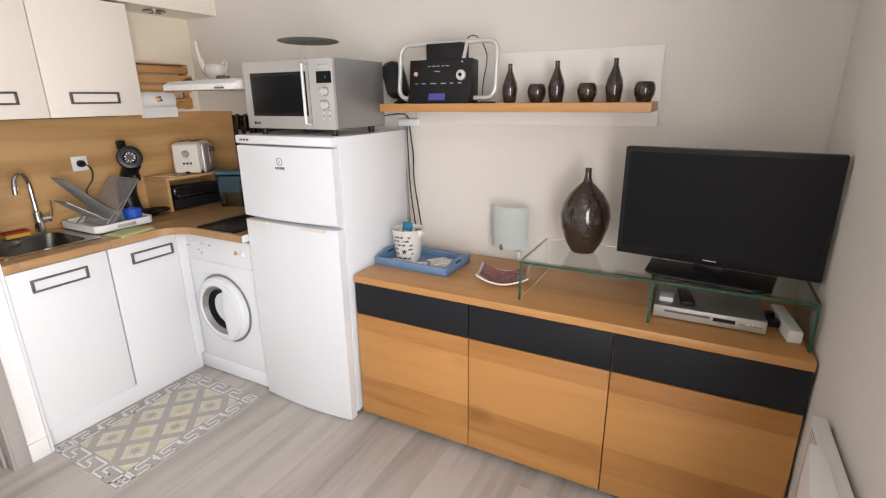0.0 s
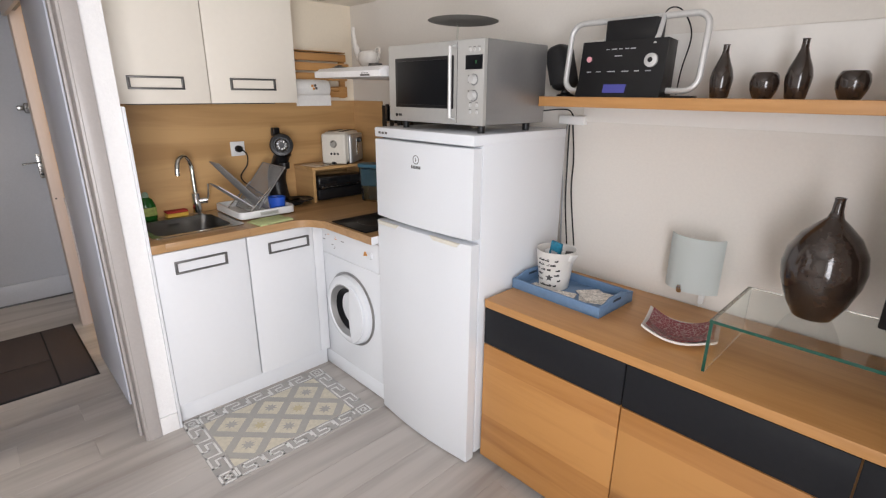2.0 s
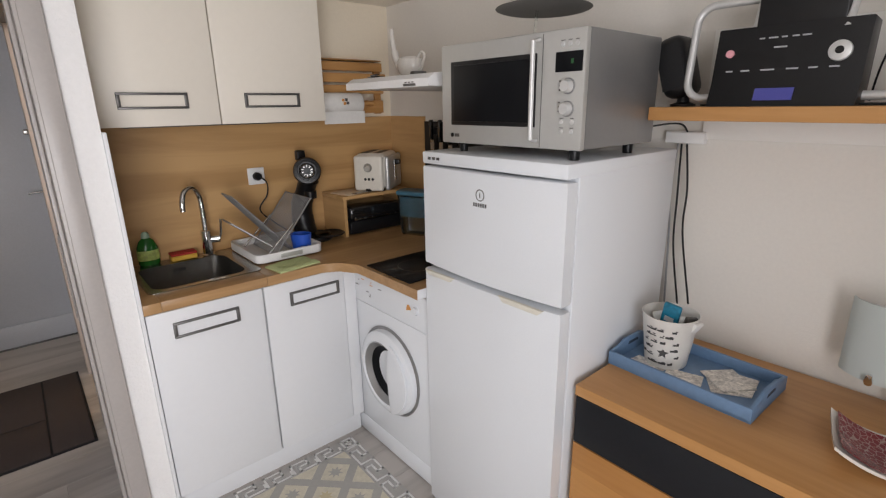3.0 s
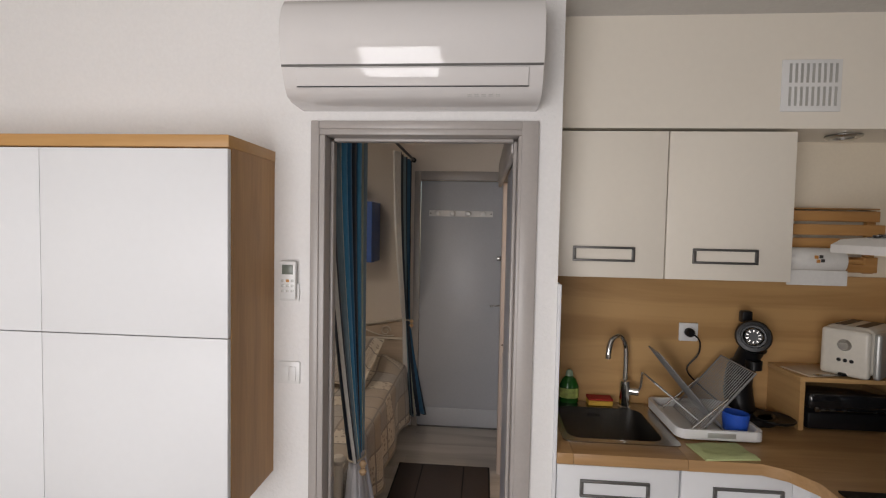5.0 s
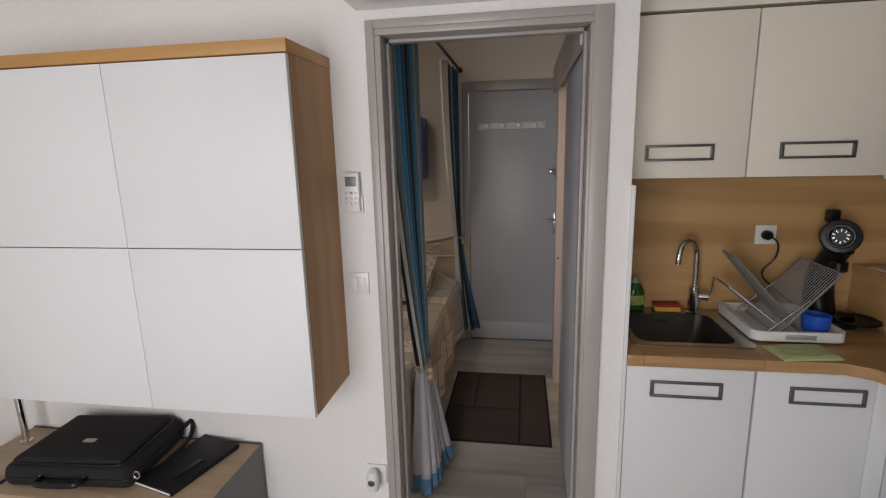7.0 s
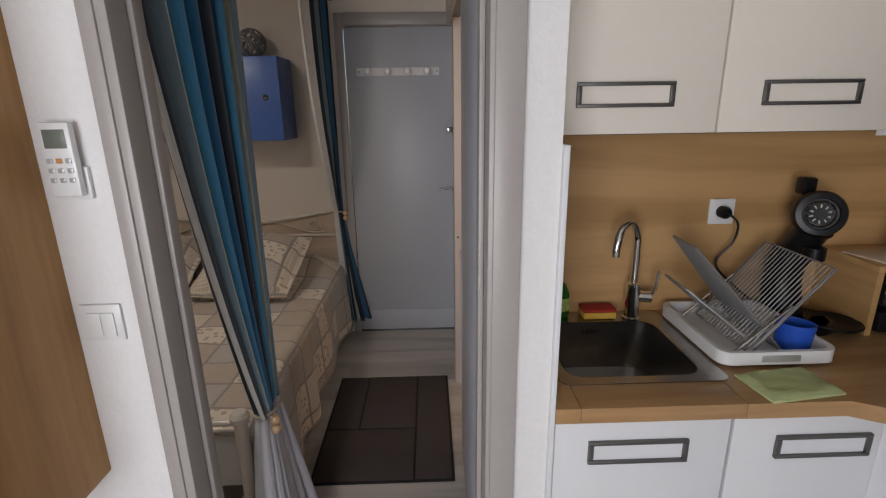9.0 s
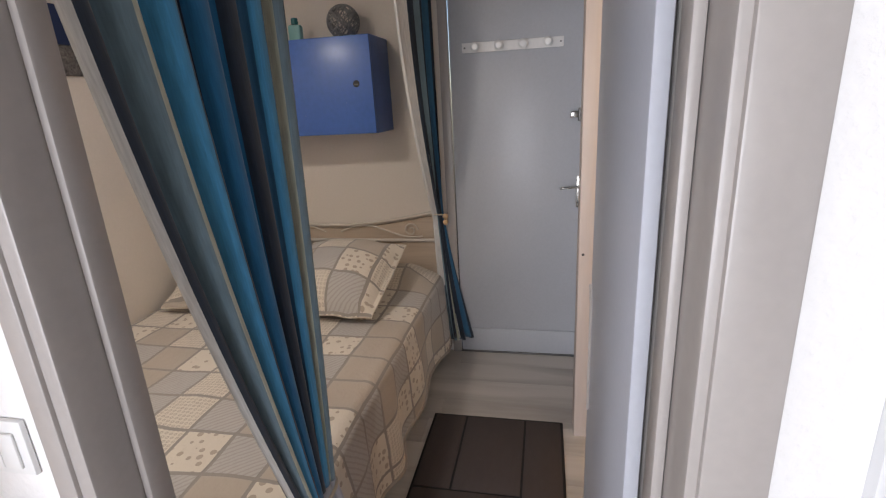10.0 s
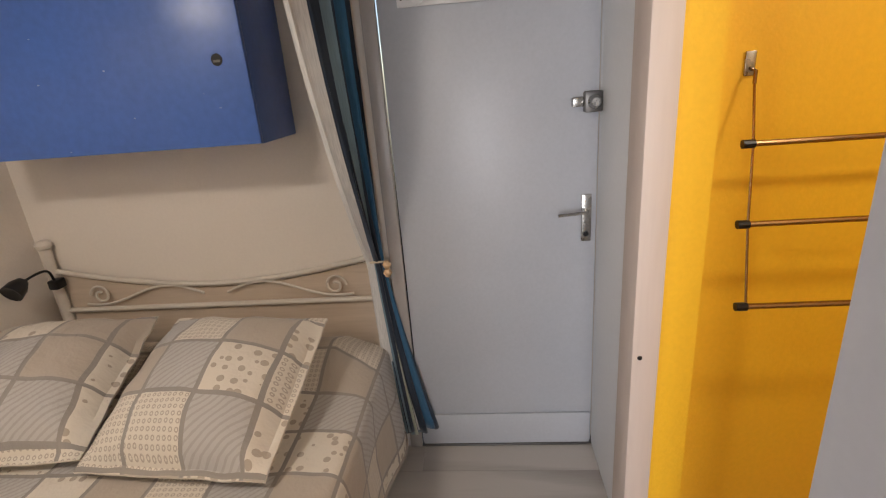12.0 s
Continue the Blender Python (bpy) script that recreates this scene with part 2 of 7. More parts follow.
def spline(points, steps=8):
    """Points on a smooth curve through the given ones."""
    p = [Vector(q) for q in points]
    p = [2 * p[0] - p[1]] + p + [2 * p[-1] - p[-2]]
    out = []
    for i in range(1, len(p) - 2):
        for s in range(steps):
            t = s / steps
            a, b, c, d = p[i - 1], p[i], p[i + 1], p[i + 2]
            out.append(0.5 * (2 * b + (c - a) * t + (2 * a - 5 * b + 4 * c - d) * t * t + (3 * b - a - 3 * c + d) * t ** 3))
    out.append(p[-2])
    return out


def lerp(a, b, t):
    return a + (b - a) * t


def rounded_loop(x0, x1, y0, y1, r, seg=6):
    """Corner points (x, y) of a rounded rectangle."""
    out = []
    for cx, cy, a in ((x1 - r, y1 - r, 0), (x0 + r, y1 - r, 90), (x0 + r, y0 + r, 180), (x1 - r, y0 + r, 270)):
        for i in range(seg + 1):
            t = radians(a + 90 * i / seg)
            out.append((cx + r * math.cos(t), cy + r * math.sin(t)))
    return out


def prism(loop, z0, z1, m=None, inset=0.0):
    """A flat outline (x, y) drawn up from z0 to z1."""
    bm = bmesh.new()
    low = [bm.verts.new((x, y, z0)) for x, y in loop]
    top = [bm.verts.new((x, y, z1)) for x, y in loop]
    n = len(loop)
    bm.faces.new(low[::-1])
    bm.faces.new(top)
    for i in range(n):
        j = (i + 1) % n
        bm.faces.new((low[i], low[j], top[j], top[i]))
    bmesh.ops.recalc_face_normals(bm, faces=bm.faces[:])
    if inset:
        bmesh.ops.bevel(bm, geom=[e for e in bm.edges if abs(e.verts[0].co.z - e.verts[1].co.z) < 1e-6], offset=inset, segments=2, affect="EDGES", profile=0.5)
    if m is not None:
        bm.transform(m)
    return bm


def link(name, bm, material, smooth=True):
    me = bpy.data.meshes.new(name)
    bm.to_mesh(me)
    bm.free()
    for m in material if isinstance(material, (list, tuple)) else [material]:
        me.materials.append(m)
    if smooth:
        me.shade_smooth()
        me.set_sharp_from_angle(angle=radians(35))
    return new(name, me)


def origin_of(ob):
    p = Vector()
    while ob:
        p += ob.location
        ob = ob.parent
    return p


def part(name, bm, material, parent, label="", smooth=True):
    """A bmesh in world coordinates as one mesh under a thing or a part."""
    bm.transform(Matrix.Translation(-origin_of(parent)))
    ob = link(name, bm, material, smooth)
    ob.parent = parent
    return tagged(ob, label)


def thing(name, at, label, category, group="", kind=""):
    """An Empty at a thing's base, to parent its parts."""
    ob = new(name)
    ob.empty_display_size = 0.1
    ob.location = at
    return tagged(ob, label, category, group, kind)


def solid(name, bm, material, label="", category="", group="", kind="", at=None, smooth=True):
    """A thing that is one mesh, in world coordinates, its origin at `at`."""
    if at is not None:
        bm.transform(Matrix.Translation(-Vector(at)))
    ob = link(name, bm, material, smooth)
    if at is not None:
        ob.location = at
    return tagged(ob, label, category, group, kind)


def struct(name, bm, material, label="", smooth=True):
    return solid(name, bm, material, label, kind="structure", smooth=smooth)

# ---- the setting ----
XA, XK, XR = -2.56, -3.09, 0.40        # partition face, kitchen back wall, window wall
YS, YN = -1.87, 2.30                   # desk end wall, shelf wall
H = 2.505
XE, YB, YC = -4.95, -1.47, 0.74        # head wall and entrance, bed's side wall, corridor's side wall
D0, D1, DH = -0.01, 0.72, 2.03         # doorway in the partition


def floor_sheet():
    """The dark bed of the floor; the planks lie on it."""
    f = struct("floor", box(XE - 0.3, XR + 0.2, YS - 0.2, YN + 0.2, -0.12, -0.006), M_FLOOR_GAP, "grey oak-look vinyl plank floor", smooth=False)
    return f


FLOOR = floor_sheet()

wall = box(XE - 0.15, XR + 0.15, YN, YN + 0.15, 0, H)
struct("wall_north", wall, M_WALL, "plain off-white painted wall behind the sideboard")
wall = box(XK - 0.1, XK, YC + 0.095, YN, 0, H)
struct("wall_kitchen", wall, M_KITCHEN, "off-white wall behind the kitchen units")
# partition with the doorway
wall = box(XA - 0.10, XA, YS, D0, 0, H)
bx(wall, XA - 0.10, XA, D1, YC + 0.095, 0, H)
bx(wall, XA - 0.10, XA, D0, D1, DH, H)
struct("wall_partition", wall, M_WALL_ROUGH, "white textured partition wall with a doorway", smooth=False)
wall = box(XE - 0.15, XR + 0.15, YS - 0.15, YS, 0, H)
struct("wall_south", wall, M_WALL, "plain off-white end wall beside the desk")
# window wall: opening for the French window
W0, W1, WH = -1.05, 0.49, 2.18
wall = box(XR, XR + 0.20, YS, W0, 0, H)
bx(wall, XR, XR + 0.20, W1, YN, 0, H)
bx(wall, XR, XR + 0.20, W0, W1, WH, H)
struct("wall_east", wall, M_WALL, "off-white window wall beside the television", smooth=False)
# head wall with the entrance door's opening
wall = box(XE - 0.15, XE, YB - 0.1, 0.02, 0, H)
bx(wall, XE - 0.15, XE, 0.02, 0.80, 2.08, H)
bx(wall, XE - 0.15, XE, 0.80, YN, 0, H)
struct("wall_head", wall, M_CREAM, "cream wall behind the bed's head", smooth=False)
struct("wall_alcove", box(XE, XA - 0.10, YB - 0.1, YB, 0, H), M_CREAM, "cream side wall along the bed")
# corridor's side wall: kitchen side, then the shower room's opening
B0, B1, BH = -4.19, -3.35, 2.06
struct("wall_corridor", box(XK - 0.1, XA - 0.10, YC, YC + 0.095, 0, H), M_WALL, "off-white corridor wall behind the kitchen", smooth=False)
struct("wall_pocket", box(B1, XK - 0.1, YC, YC + 0.08, 0, H), M_WALL, "off-white corridor wall behind the sliding door", smooth=False)
struct("wall_entrance", box(XE, B0 - 0.105, 0.80, 0.85, 0, H), M_WALL, "narrow off-white wall beside the entrance door", smooth=False)
struct("wall_lintel", box(B0, B1, YC, YC + 0.08, BH, H), M_WALL, "off-white wall above the shower room's doorway", smooth=False)
# shower room
wall = box(B0 - 0.15, B0 - 0.12, 0.851, YN, 0, H)
bx(wall, B0 - 0.10, B0, 0.7685, 0.850, 0, H)
struct("wall_shower", wall, M_YELLOW, "bright yellow shower room wall", smooth=False)
struct("wall_shower_far", box(B0 - 0.14, XK - 0.1, YN - 0.03, YN - 0.003, 0, H), M_YELLOW, "bright yellow far wall of the shower room")
c = box(XE - 0.15, XR + 0.2, YS - 0.15, YN + 0.15, H, H + 0.12)
struct("ceiling", c, M_CEIL, "stippled off-white ceiling")

# ---- joinery of the openings ----
def door_casing():
    """Grey painted frame round the doorway in the partition."""
    t = thing("door_frame", (XA, 0.36, 0), "grey painted wooden door frame round the open doorway", "door frame", kind="structure")
    for y0, y1 in ((-0.030, 0.000), (0.700, 0.757)):
        part("casing", box(XA + 0.001, XA + 0.016, y0, y1, 0, 2.054, r=0.003), M_GREY_PAINT, t)
    part("casing", box(XA + 0.001, XA + 0.016, 0.000, 0.700, 2.026, 2.054, r=0.003), M_GREY_PAINT, t)
    for y0, y1 in ((-0.009, 0.020), (0.690, 0.719)):
        part("jamb", box(XA - 0.098, XA + 0.010, y0, y1, 0, 2.006, r=0.004), M_GREY_PAINT, t)
    for y0, y1 in ((0.0203, 0.033), (0.677, 0.6897)):
        part("stop", box(XA - 0.09, XA - 0.052, y0, y1, 0, 1.994, r=0.004), M_GREY_PAINT, t)
    part("head", box(XA - 0.098, XA + 0.010, -0.009, 0.719, 2.0063, 2.0295, r=0.003), M_GREY_PAINT, t)
    part("stop", box(XA - 0.09, XA - 0.052, 0.0335, 0.6765, 1.994, 2.006, r=0.003), M_GREY_PAINT, t)


door_casing()


def french_window():
    """White two-leaf French window in the east wall."""
    t = thing("window_1", (XR + 0.12, (W0 + W1) / 2, 0), "white French window with two glazed leaves", "window", kind="structure")
    for a, b, c, d in ((W0, W1, 0.0, 0.06), (W0, W1, WH - 0.06, WH), (W0, W0 + 0.06, 0.06, WH - 0.06), (W1 - 0.06, W1, 0.06, WH - 0.06)):
        part("window_frame", box(XR + 0.10, XR + 0.17, a, b, c, d, r=0.004), M_WHITE_PLASTIC, t)
    mid = (W0 + W1) / 2
    for a, b in ((W0 + 0.06, mid), (mid, W1 - 0.06)):
        leaf = part("leaf", box(XR + 0.115, XR + 0.155, a, a + 0.07, 0.06, WH - 0.06, r=0.004), M_WHITE_PLASTIC, t)
        part("rail", box(XR + 0.116, XR + 0.154, a + 0.07, b - 0.07, 0.06, 0.15, r=0.004), M_WHITE_PLASTIC, leaf)
        part("rail", box(XR + 0.116, XR + 0.154, a + 0.07, b - 0.07, WH - 0.14, WH - 0.06, r=0.004), M_WHITE_PLASTIC, leaf)
        part("stile", box(XR + 0.115, XR + 0.155, b - 0.07, b, 0.06, WH - 0.06, r=0.004), M_WHITE_PLASTIC, leaf)
        p = part("pane", box(XR + 0.130, XR + 0.138, a + 0.07, b - 0.07, 0.15, WH - 0.14), M_PANE, leaf, "clear glass pane")
        p.visible_shadow = False


french_window()
M_GROUND = mat("pale_paving", (0.35, 0.33, 0.30), 0.8, vary=0.15, scale=0.6, fine=12)
struct("ground", box(XR + 0.21, 160, -160, 160, -0.25, -0.12), M_GROUND, "pale paved ground outside the window")


def skirting():
    M = M_WHITE_PAINT
    for i, (a, b, c, d) in enumerate(((XA, XA + 0.012, YS, -0.031), (XA, XA + 0.012, 0.758, 0.834), (XE, XE + 0.012, YB, 0.0))):
        struct("baseboard", box(a, b, c, d, 0, 0.09, r=0.002), M, "white painted skirting board")


skirting()


def entrance_door():
    """Flush grey entrance door with a kick rail, lever, lock and a row of pegs."""
    d = thing("door_1", (XE, 0.41, 0), "closed pale grey flush entrance door with metal lever", "door", kind="structure")
    leaf = part("leaf", box(XE - 0.045, XE + 0.005, 0.055, 0.790, 0.012, 2.075, r=0.003), M_DOOR_GREY, d)
    part("kick_rail", box(XE + 0.0055, XE + 0.017, 0.06, 0.785, 0.012, 0.165, r=0.004), M_DOOR_GREY, leaf)
    part("threshold", box(XE - 0.10, XE + 0.02, 0.02, 0.80, 0.0, 0.010, r=0.003), M_PEWTER, d)
    # the right casing is coloured paler than the grey ones for daylight on it
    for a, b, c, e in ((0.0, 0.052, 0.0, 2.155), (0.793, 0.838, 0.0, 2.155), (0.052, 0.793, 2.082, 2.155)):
        part("casing", box(XE + 0.001, XE + 0.022, a, b, c, e, r=0.004), M_DAYLIT_GLOSS if a > 0.7 else M_GREY_PAINT, d)
    # thin board added over the wall, its pale colour stands for daylight
    part("reveal", box(XE + 0.0225, B0 - 0.106, 0.7935, 0.7995, 0.0, 2.155, r=0.001), M_DAYLIT_GLOSS, d, "reveal board coloured pale for the daylight on it")
    plate = part("lock_plate", box(XE + 0.006, XE + 0.013, 0.735, 0.772, 0.935, 1.115, r=0.004), M_STEEL, d, "brushed steel lock plate")
    part("lever", tube(spline([(XE + 0.012, 0.752, 1.055), (XE + 0.05, 0.752, 1.055), (XE + 0.055, 0.72, 1.055), (XE + 0.055, 0.645, 1.050)], 5), 0.006), M_STEEL, plate, "steel lever handle")
    c = lathe([(0, 0), (0.010, 0), (0.010, 0.006), (0, 0.006)], 16, Matrix.Translation((XE + 0.012, 0.752, 0.965)) @ Matrix.Rotation(radians(90), 4, "Y"))
    part("keyhole", c, M_BLACK, plate)
    lk = part("rim_lock", box(XE + 0.006, XE + 0.045, 0.735, 0.795, 1.405, 1.475, r=0.006), M_PEWTER, d, "grey metal rim lock")
    c = lathe([(0, 0), (0.022, 0), (0.022, 0.02), (0.014, 0.032), (0, 0.032)], 20, Matrix.Translation((XE + 0.045, 0.765, 1.44)) @ Matrix.Rotation(radians(90), 4, "Y"))
    part("knob", c, M_STEEL, lk)
    part("bolt", box(XE + 0.010, XE + 0.034, 0.695, 0.735, 1.425, 1.458, r=0.004), M_STEEL, lk)
    pr = thing("peg_rail", (XE + 0.005, 0.39, 1.78), "white painted peg rail with four knobs on the door", "coat rack")
    part("rail", box(XE + 0.0055, XE + 0.018, 0.125, 0.655, 1.782, 1.832, r=0.003), M_WHITE_PAINT, pr)
    for y in (0.20, 0.325, 0.45, 0.575):
        k = lathe([(0, 0), (0.008, 0), (0.008, 0.025), (0.022, 0.036), (0.024, 0.046), (0.015, 0.056), (0, 0.058)], 18, Matrix.Translation((XE + 0.018, y, 1.807)) @ Matrix.Rotation(radians(90), 4, "Y"))
        part("peg", k, M_WHITE_PLASTIC, pr)
    for y in (0.14, 0.64):
        part("screw", lathe([(0.005, 0), (0.004, 0.002), (0, 0.003)], 10, Matrix.Translation((XE + 0.018, y, 1.807)) @ Matrix.Rotation(radians(90), 4, "Y")), M_PEWTER, pr)


entrance_door()


def shower_door():
    """Jamb of the shower room and its sliding leaf with the fascia of its track."""
    j = thing("shower_door_frame", (B0, YC, 0), "beige painted jamb of the shower room doorway", "door frame", kind="structure")
    part("jamb", box(B0 - 0.10, B0 + 0.010, 0.706, 0.768, 0, BH, r=0.004), M_JAMB, j)
    part("screw", lathe([(0.006, 0), (0.005, 0.002), (0, 0.003)], 10, Matrix.Translation((B0 + 0.010, 0.724, 0.90)) @ Matrix.Rotation(radians(90), 4, "Y")), M_BLACK, j)
    s = thing("sliding_door", (-3.32, 0.715, 0), "pale lilac sliding door half across the shower room", "door")
    part("leaf", box(-3.585, -2.905, 0.704, 0.731, 0.012, 1.985, r=0.006), M_PALE_PANEL, s)
    # the grip is a slanted grooved line
    part("grip", tube([(-3.578, 0.7025, 1.000), (-3.545, 0.7025, 0.955), (-3.535, 0.7025, 0.60)], 0.006, 6), M_GREY_PAINT, s, "grey recessed grip line")
    f = thing("track_fascia", (-3.4, 0.70, 1.99), "grey painted fascia over the sliding door's track", "door track", kind="structure")
    part("board", box(B0 + 0.012, XA - 0.12, 0.672, 0.692, 1.965, 2.12, r=0.003), M_GREY_PAINT, f)
    part("track", box(B0 + 0.012, XA - 0.12, 0.692, 0.738, 2.0, 2.03), M_PEWTER, f)


M_JAMB = wood("beige_washed_timber", (0.58, 0.50, 0.45), (0.52, 0.44, 0.39), axis=2, rough=0.5)
shower_door()


def drying_rack():
    """Hanging towel ladder of bronze rods on the yellow wall."""
    x = B0 - 0.12
    t = thing("towel_rack", (x, 1.2, 1.0), "hanging bronze towel ladder with three rods on yellow wall", "towel rack")
    M = mat("bronze_rod", (0.30, 0.19, 0.09), 0.25, metal=1.0)
    for y in (0.955, 1.50):
        part("hook_plate", box(x, x + 0.006, y - 0.011, y + 0.011, 1.505, 1.555, r=0.002), M_STEEL, t)
        part("hook", tube([(x + 0.006, y, 1.52), (x + 0.03, y, 1.515), (x + 0.03, y, 1.49)], 0.004, 8), M, t)
        part("cord", tube([(x + 0.03, y, 1.49), (x + 0.075, y - 0.01, 1.372), (x + 0.105, y - 0.016, 1.206), (x + 0.15, y - 0.022, 1.034)], 0.003, 6), M, t)
    for k, (dx, z, dy) in enumerate(((0.075, 1.372, 0.0), (0.105, 1.206, -0.006), (0.15, 1.034, -0.012))):
        part("rod", tube([(x + dx, 0.928 + dy, z), (x + dx, 1.53 + dy, z)], 0.0065, 10), M, t)
        for y in (0.935 + dy, 1.52 + dy):
            part("cap", tube([(x + dx, y - 0.012, z), (x + dx, y + 0.012, z)], 0.0095, 10), M_BLACK, t)


drying_rack()


# ---- kitchen ----
def recessed_handle(parent, x, y0, y1, z0, z1, inset):
    """A slim metal frame handle let into a front, facing +x."""
    h = part("handle", box(x - 0.001, x + 0.010, y0, y1, z1 - 0.009, z1, r=0.002), M_PEWTER, parent, "dark pewter frame handle")
    part("bar", box(x - 0.001, x + 0.010, y0, y1, z0, z0 + 0.009, r=0.002), M_PEWTER, h)
    part("end", box(x - 0.001, x + 0.010, y0, y0 + 0.012, z0 + 0.009, z1 - 0.009, r=0.002), M_PEWTER, h)
    part("end", box(x - 0.001, x + 0.010, y1 - 0.012, y1, z0 + 0.009, z1 - 0.009, r=0.002), M_PEWTER, h)
    part("inset", box(x + 0.0005, x + 0.003, y0 + 0.012, y1 - 0.012, z0 + 0.009, z1 - 0.009), inset, h)


def kitchen_units():
    x = -2.575
    for k, (y0, y1, h0, h1) in enumerate(((0.850, 1.262, 0.93, 1.164), (1.268, 1.628, 1.372, 1.60))):
        u = thing("base_cabinet", ((XK + x) / 2, (y0 + y1) / 2, 0), "white kitchen base cabinet with pewter frame handle" + (" beside the sink panel" if k == 0 else " beside the washing machine"), "cabinet", "kitchen base cabinets")
        if k:
            part("body", box(XK + 0.01, x - 0.002, y0 - 0.002, y1, 0.10, 0.883), M_WHITE_LACQ, u)
        else:  # the sink's bowl hangs in this one
            part("body", box(XK + 0.01, x - 0.002, y0, y1 + 0.002, 0.10, 0.70), M_WHITE_LACQ, u)
        d = part("door", box(x, x + 0.018, y0 + 0.001, y1 - 0.001, 0.115, 0.880, r=0.002), M_WHITE_LACQ, u)
        recessed_handle(d, x + 0.018, h0, h1, 0.772, 0.832, M_WHITE_LACQ)
    solid("filler_panel", box(x - 0.034, x + 0.016, 1.630, 1.688, 0.1122, 0.8825, r=0.002), M_WHITE_LACQ, "narrow white filler panel beside the washing machine", "panel")
    struct("plinth", box(XK + 0.02, x - 0.035, 0.87, 1.625, 0.0, 0.098), M_WHITE_LACQ, "white kitchen plinth")
    struct("plinth", box(x - 0.034, x - 0.022, 0.849, 1.688, 0.0, 0.112, r=0.002), M_WHITE_LACQ, "white kitchen plinth board")
    solid("side_panel", box(XK + 0.001, x + 0.028, 0.8355, 0.8475, 0, 1.505, r=0.002), M_WHITE_LACQ, "tall white end panel beside the sink", "panel")
    for k, (y0, y1, h0, h1) in enumerate(((0.850, 1.272, 0.926, 1.160), (1.275, 1.735, 1.374, 1.612))):
        u = thing("wall_cupboard", (-2.95, (y0 + y1) / 2, 1.51), "cream white kitchen wall cupboard with pewter frame handle", "cabinet", "kitchen wall cupboards")
        part("body", box(XK + 0.001, -2.822, y0, y1, 1.515, 2.074), M_CREAM_LACQ, u)
        d = part("door", box(-2.820, -2.802, y0 + 0.001, y1 - 0.001, 1.510, 2.072, r=0.002), M_CREAM_LACQ, u)
        recessed_handle(d, -2.802, h0, h1, 1.572, 1.630, M_CREAM_LACQ)
    lamp_strip = box(-3.0, -2.90, 0.95, 1.65, 1.503, 1.514, r=0.003)
    solid("cupboard_rail", lamp_strip, M_PEWTER, "dark strip under the wall cupboards", "rail")


kitchen_units()


def bulkhead():
    b = box(XK, -2.805, YC + 0.0955, YN, 2.084, H)
    struct("bulkhead", b, M_CREAM_LACQ, "cream boxed bulkhead above the wall cupboards", smooth=False)
    v = thing("ceiling_vent", (-2.80, 1.77, 2.14), "white slotted vent grille on the bulkhead", "vent")
    part("plate", box(-2.8045, -2.797, 1.665, 1.875, 2.145, 2.335, r=0.003), M_WHITE_PLASTIC, v)
    for r_ in range(2):
        for i in range(9):
            y = 1.69 + i * 0.02
            part("slot", box(-2.7975, -2.7955, y, y + 0.009, 2.165 + r_ * 0.085, 2.235 + r_ * 0.085), M_SILVER, v)
    g = thing("downlight", (-2.93, 1.98, 2.084), "round white recessed ring under the bulkhead", "lamp")
    part("ring", lathe([(0.035, 0), (0.062, -0.001), (0.062, -0.006), (0.052, -0.012), (0.035, -0.012), (0.035, 0)], 28, Matrix.Translation((-2.93, 1.98, 2.083))), M_STEEL, g)
    part("lens", lathe([(0, -0.004), (0.035, -0.004), (0.035, 0)], 24, Matrix.Translation((-2.93, 1.98, 2.083))), M_WHITE_PLASTIC, g)


bulkhead()


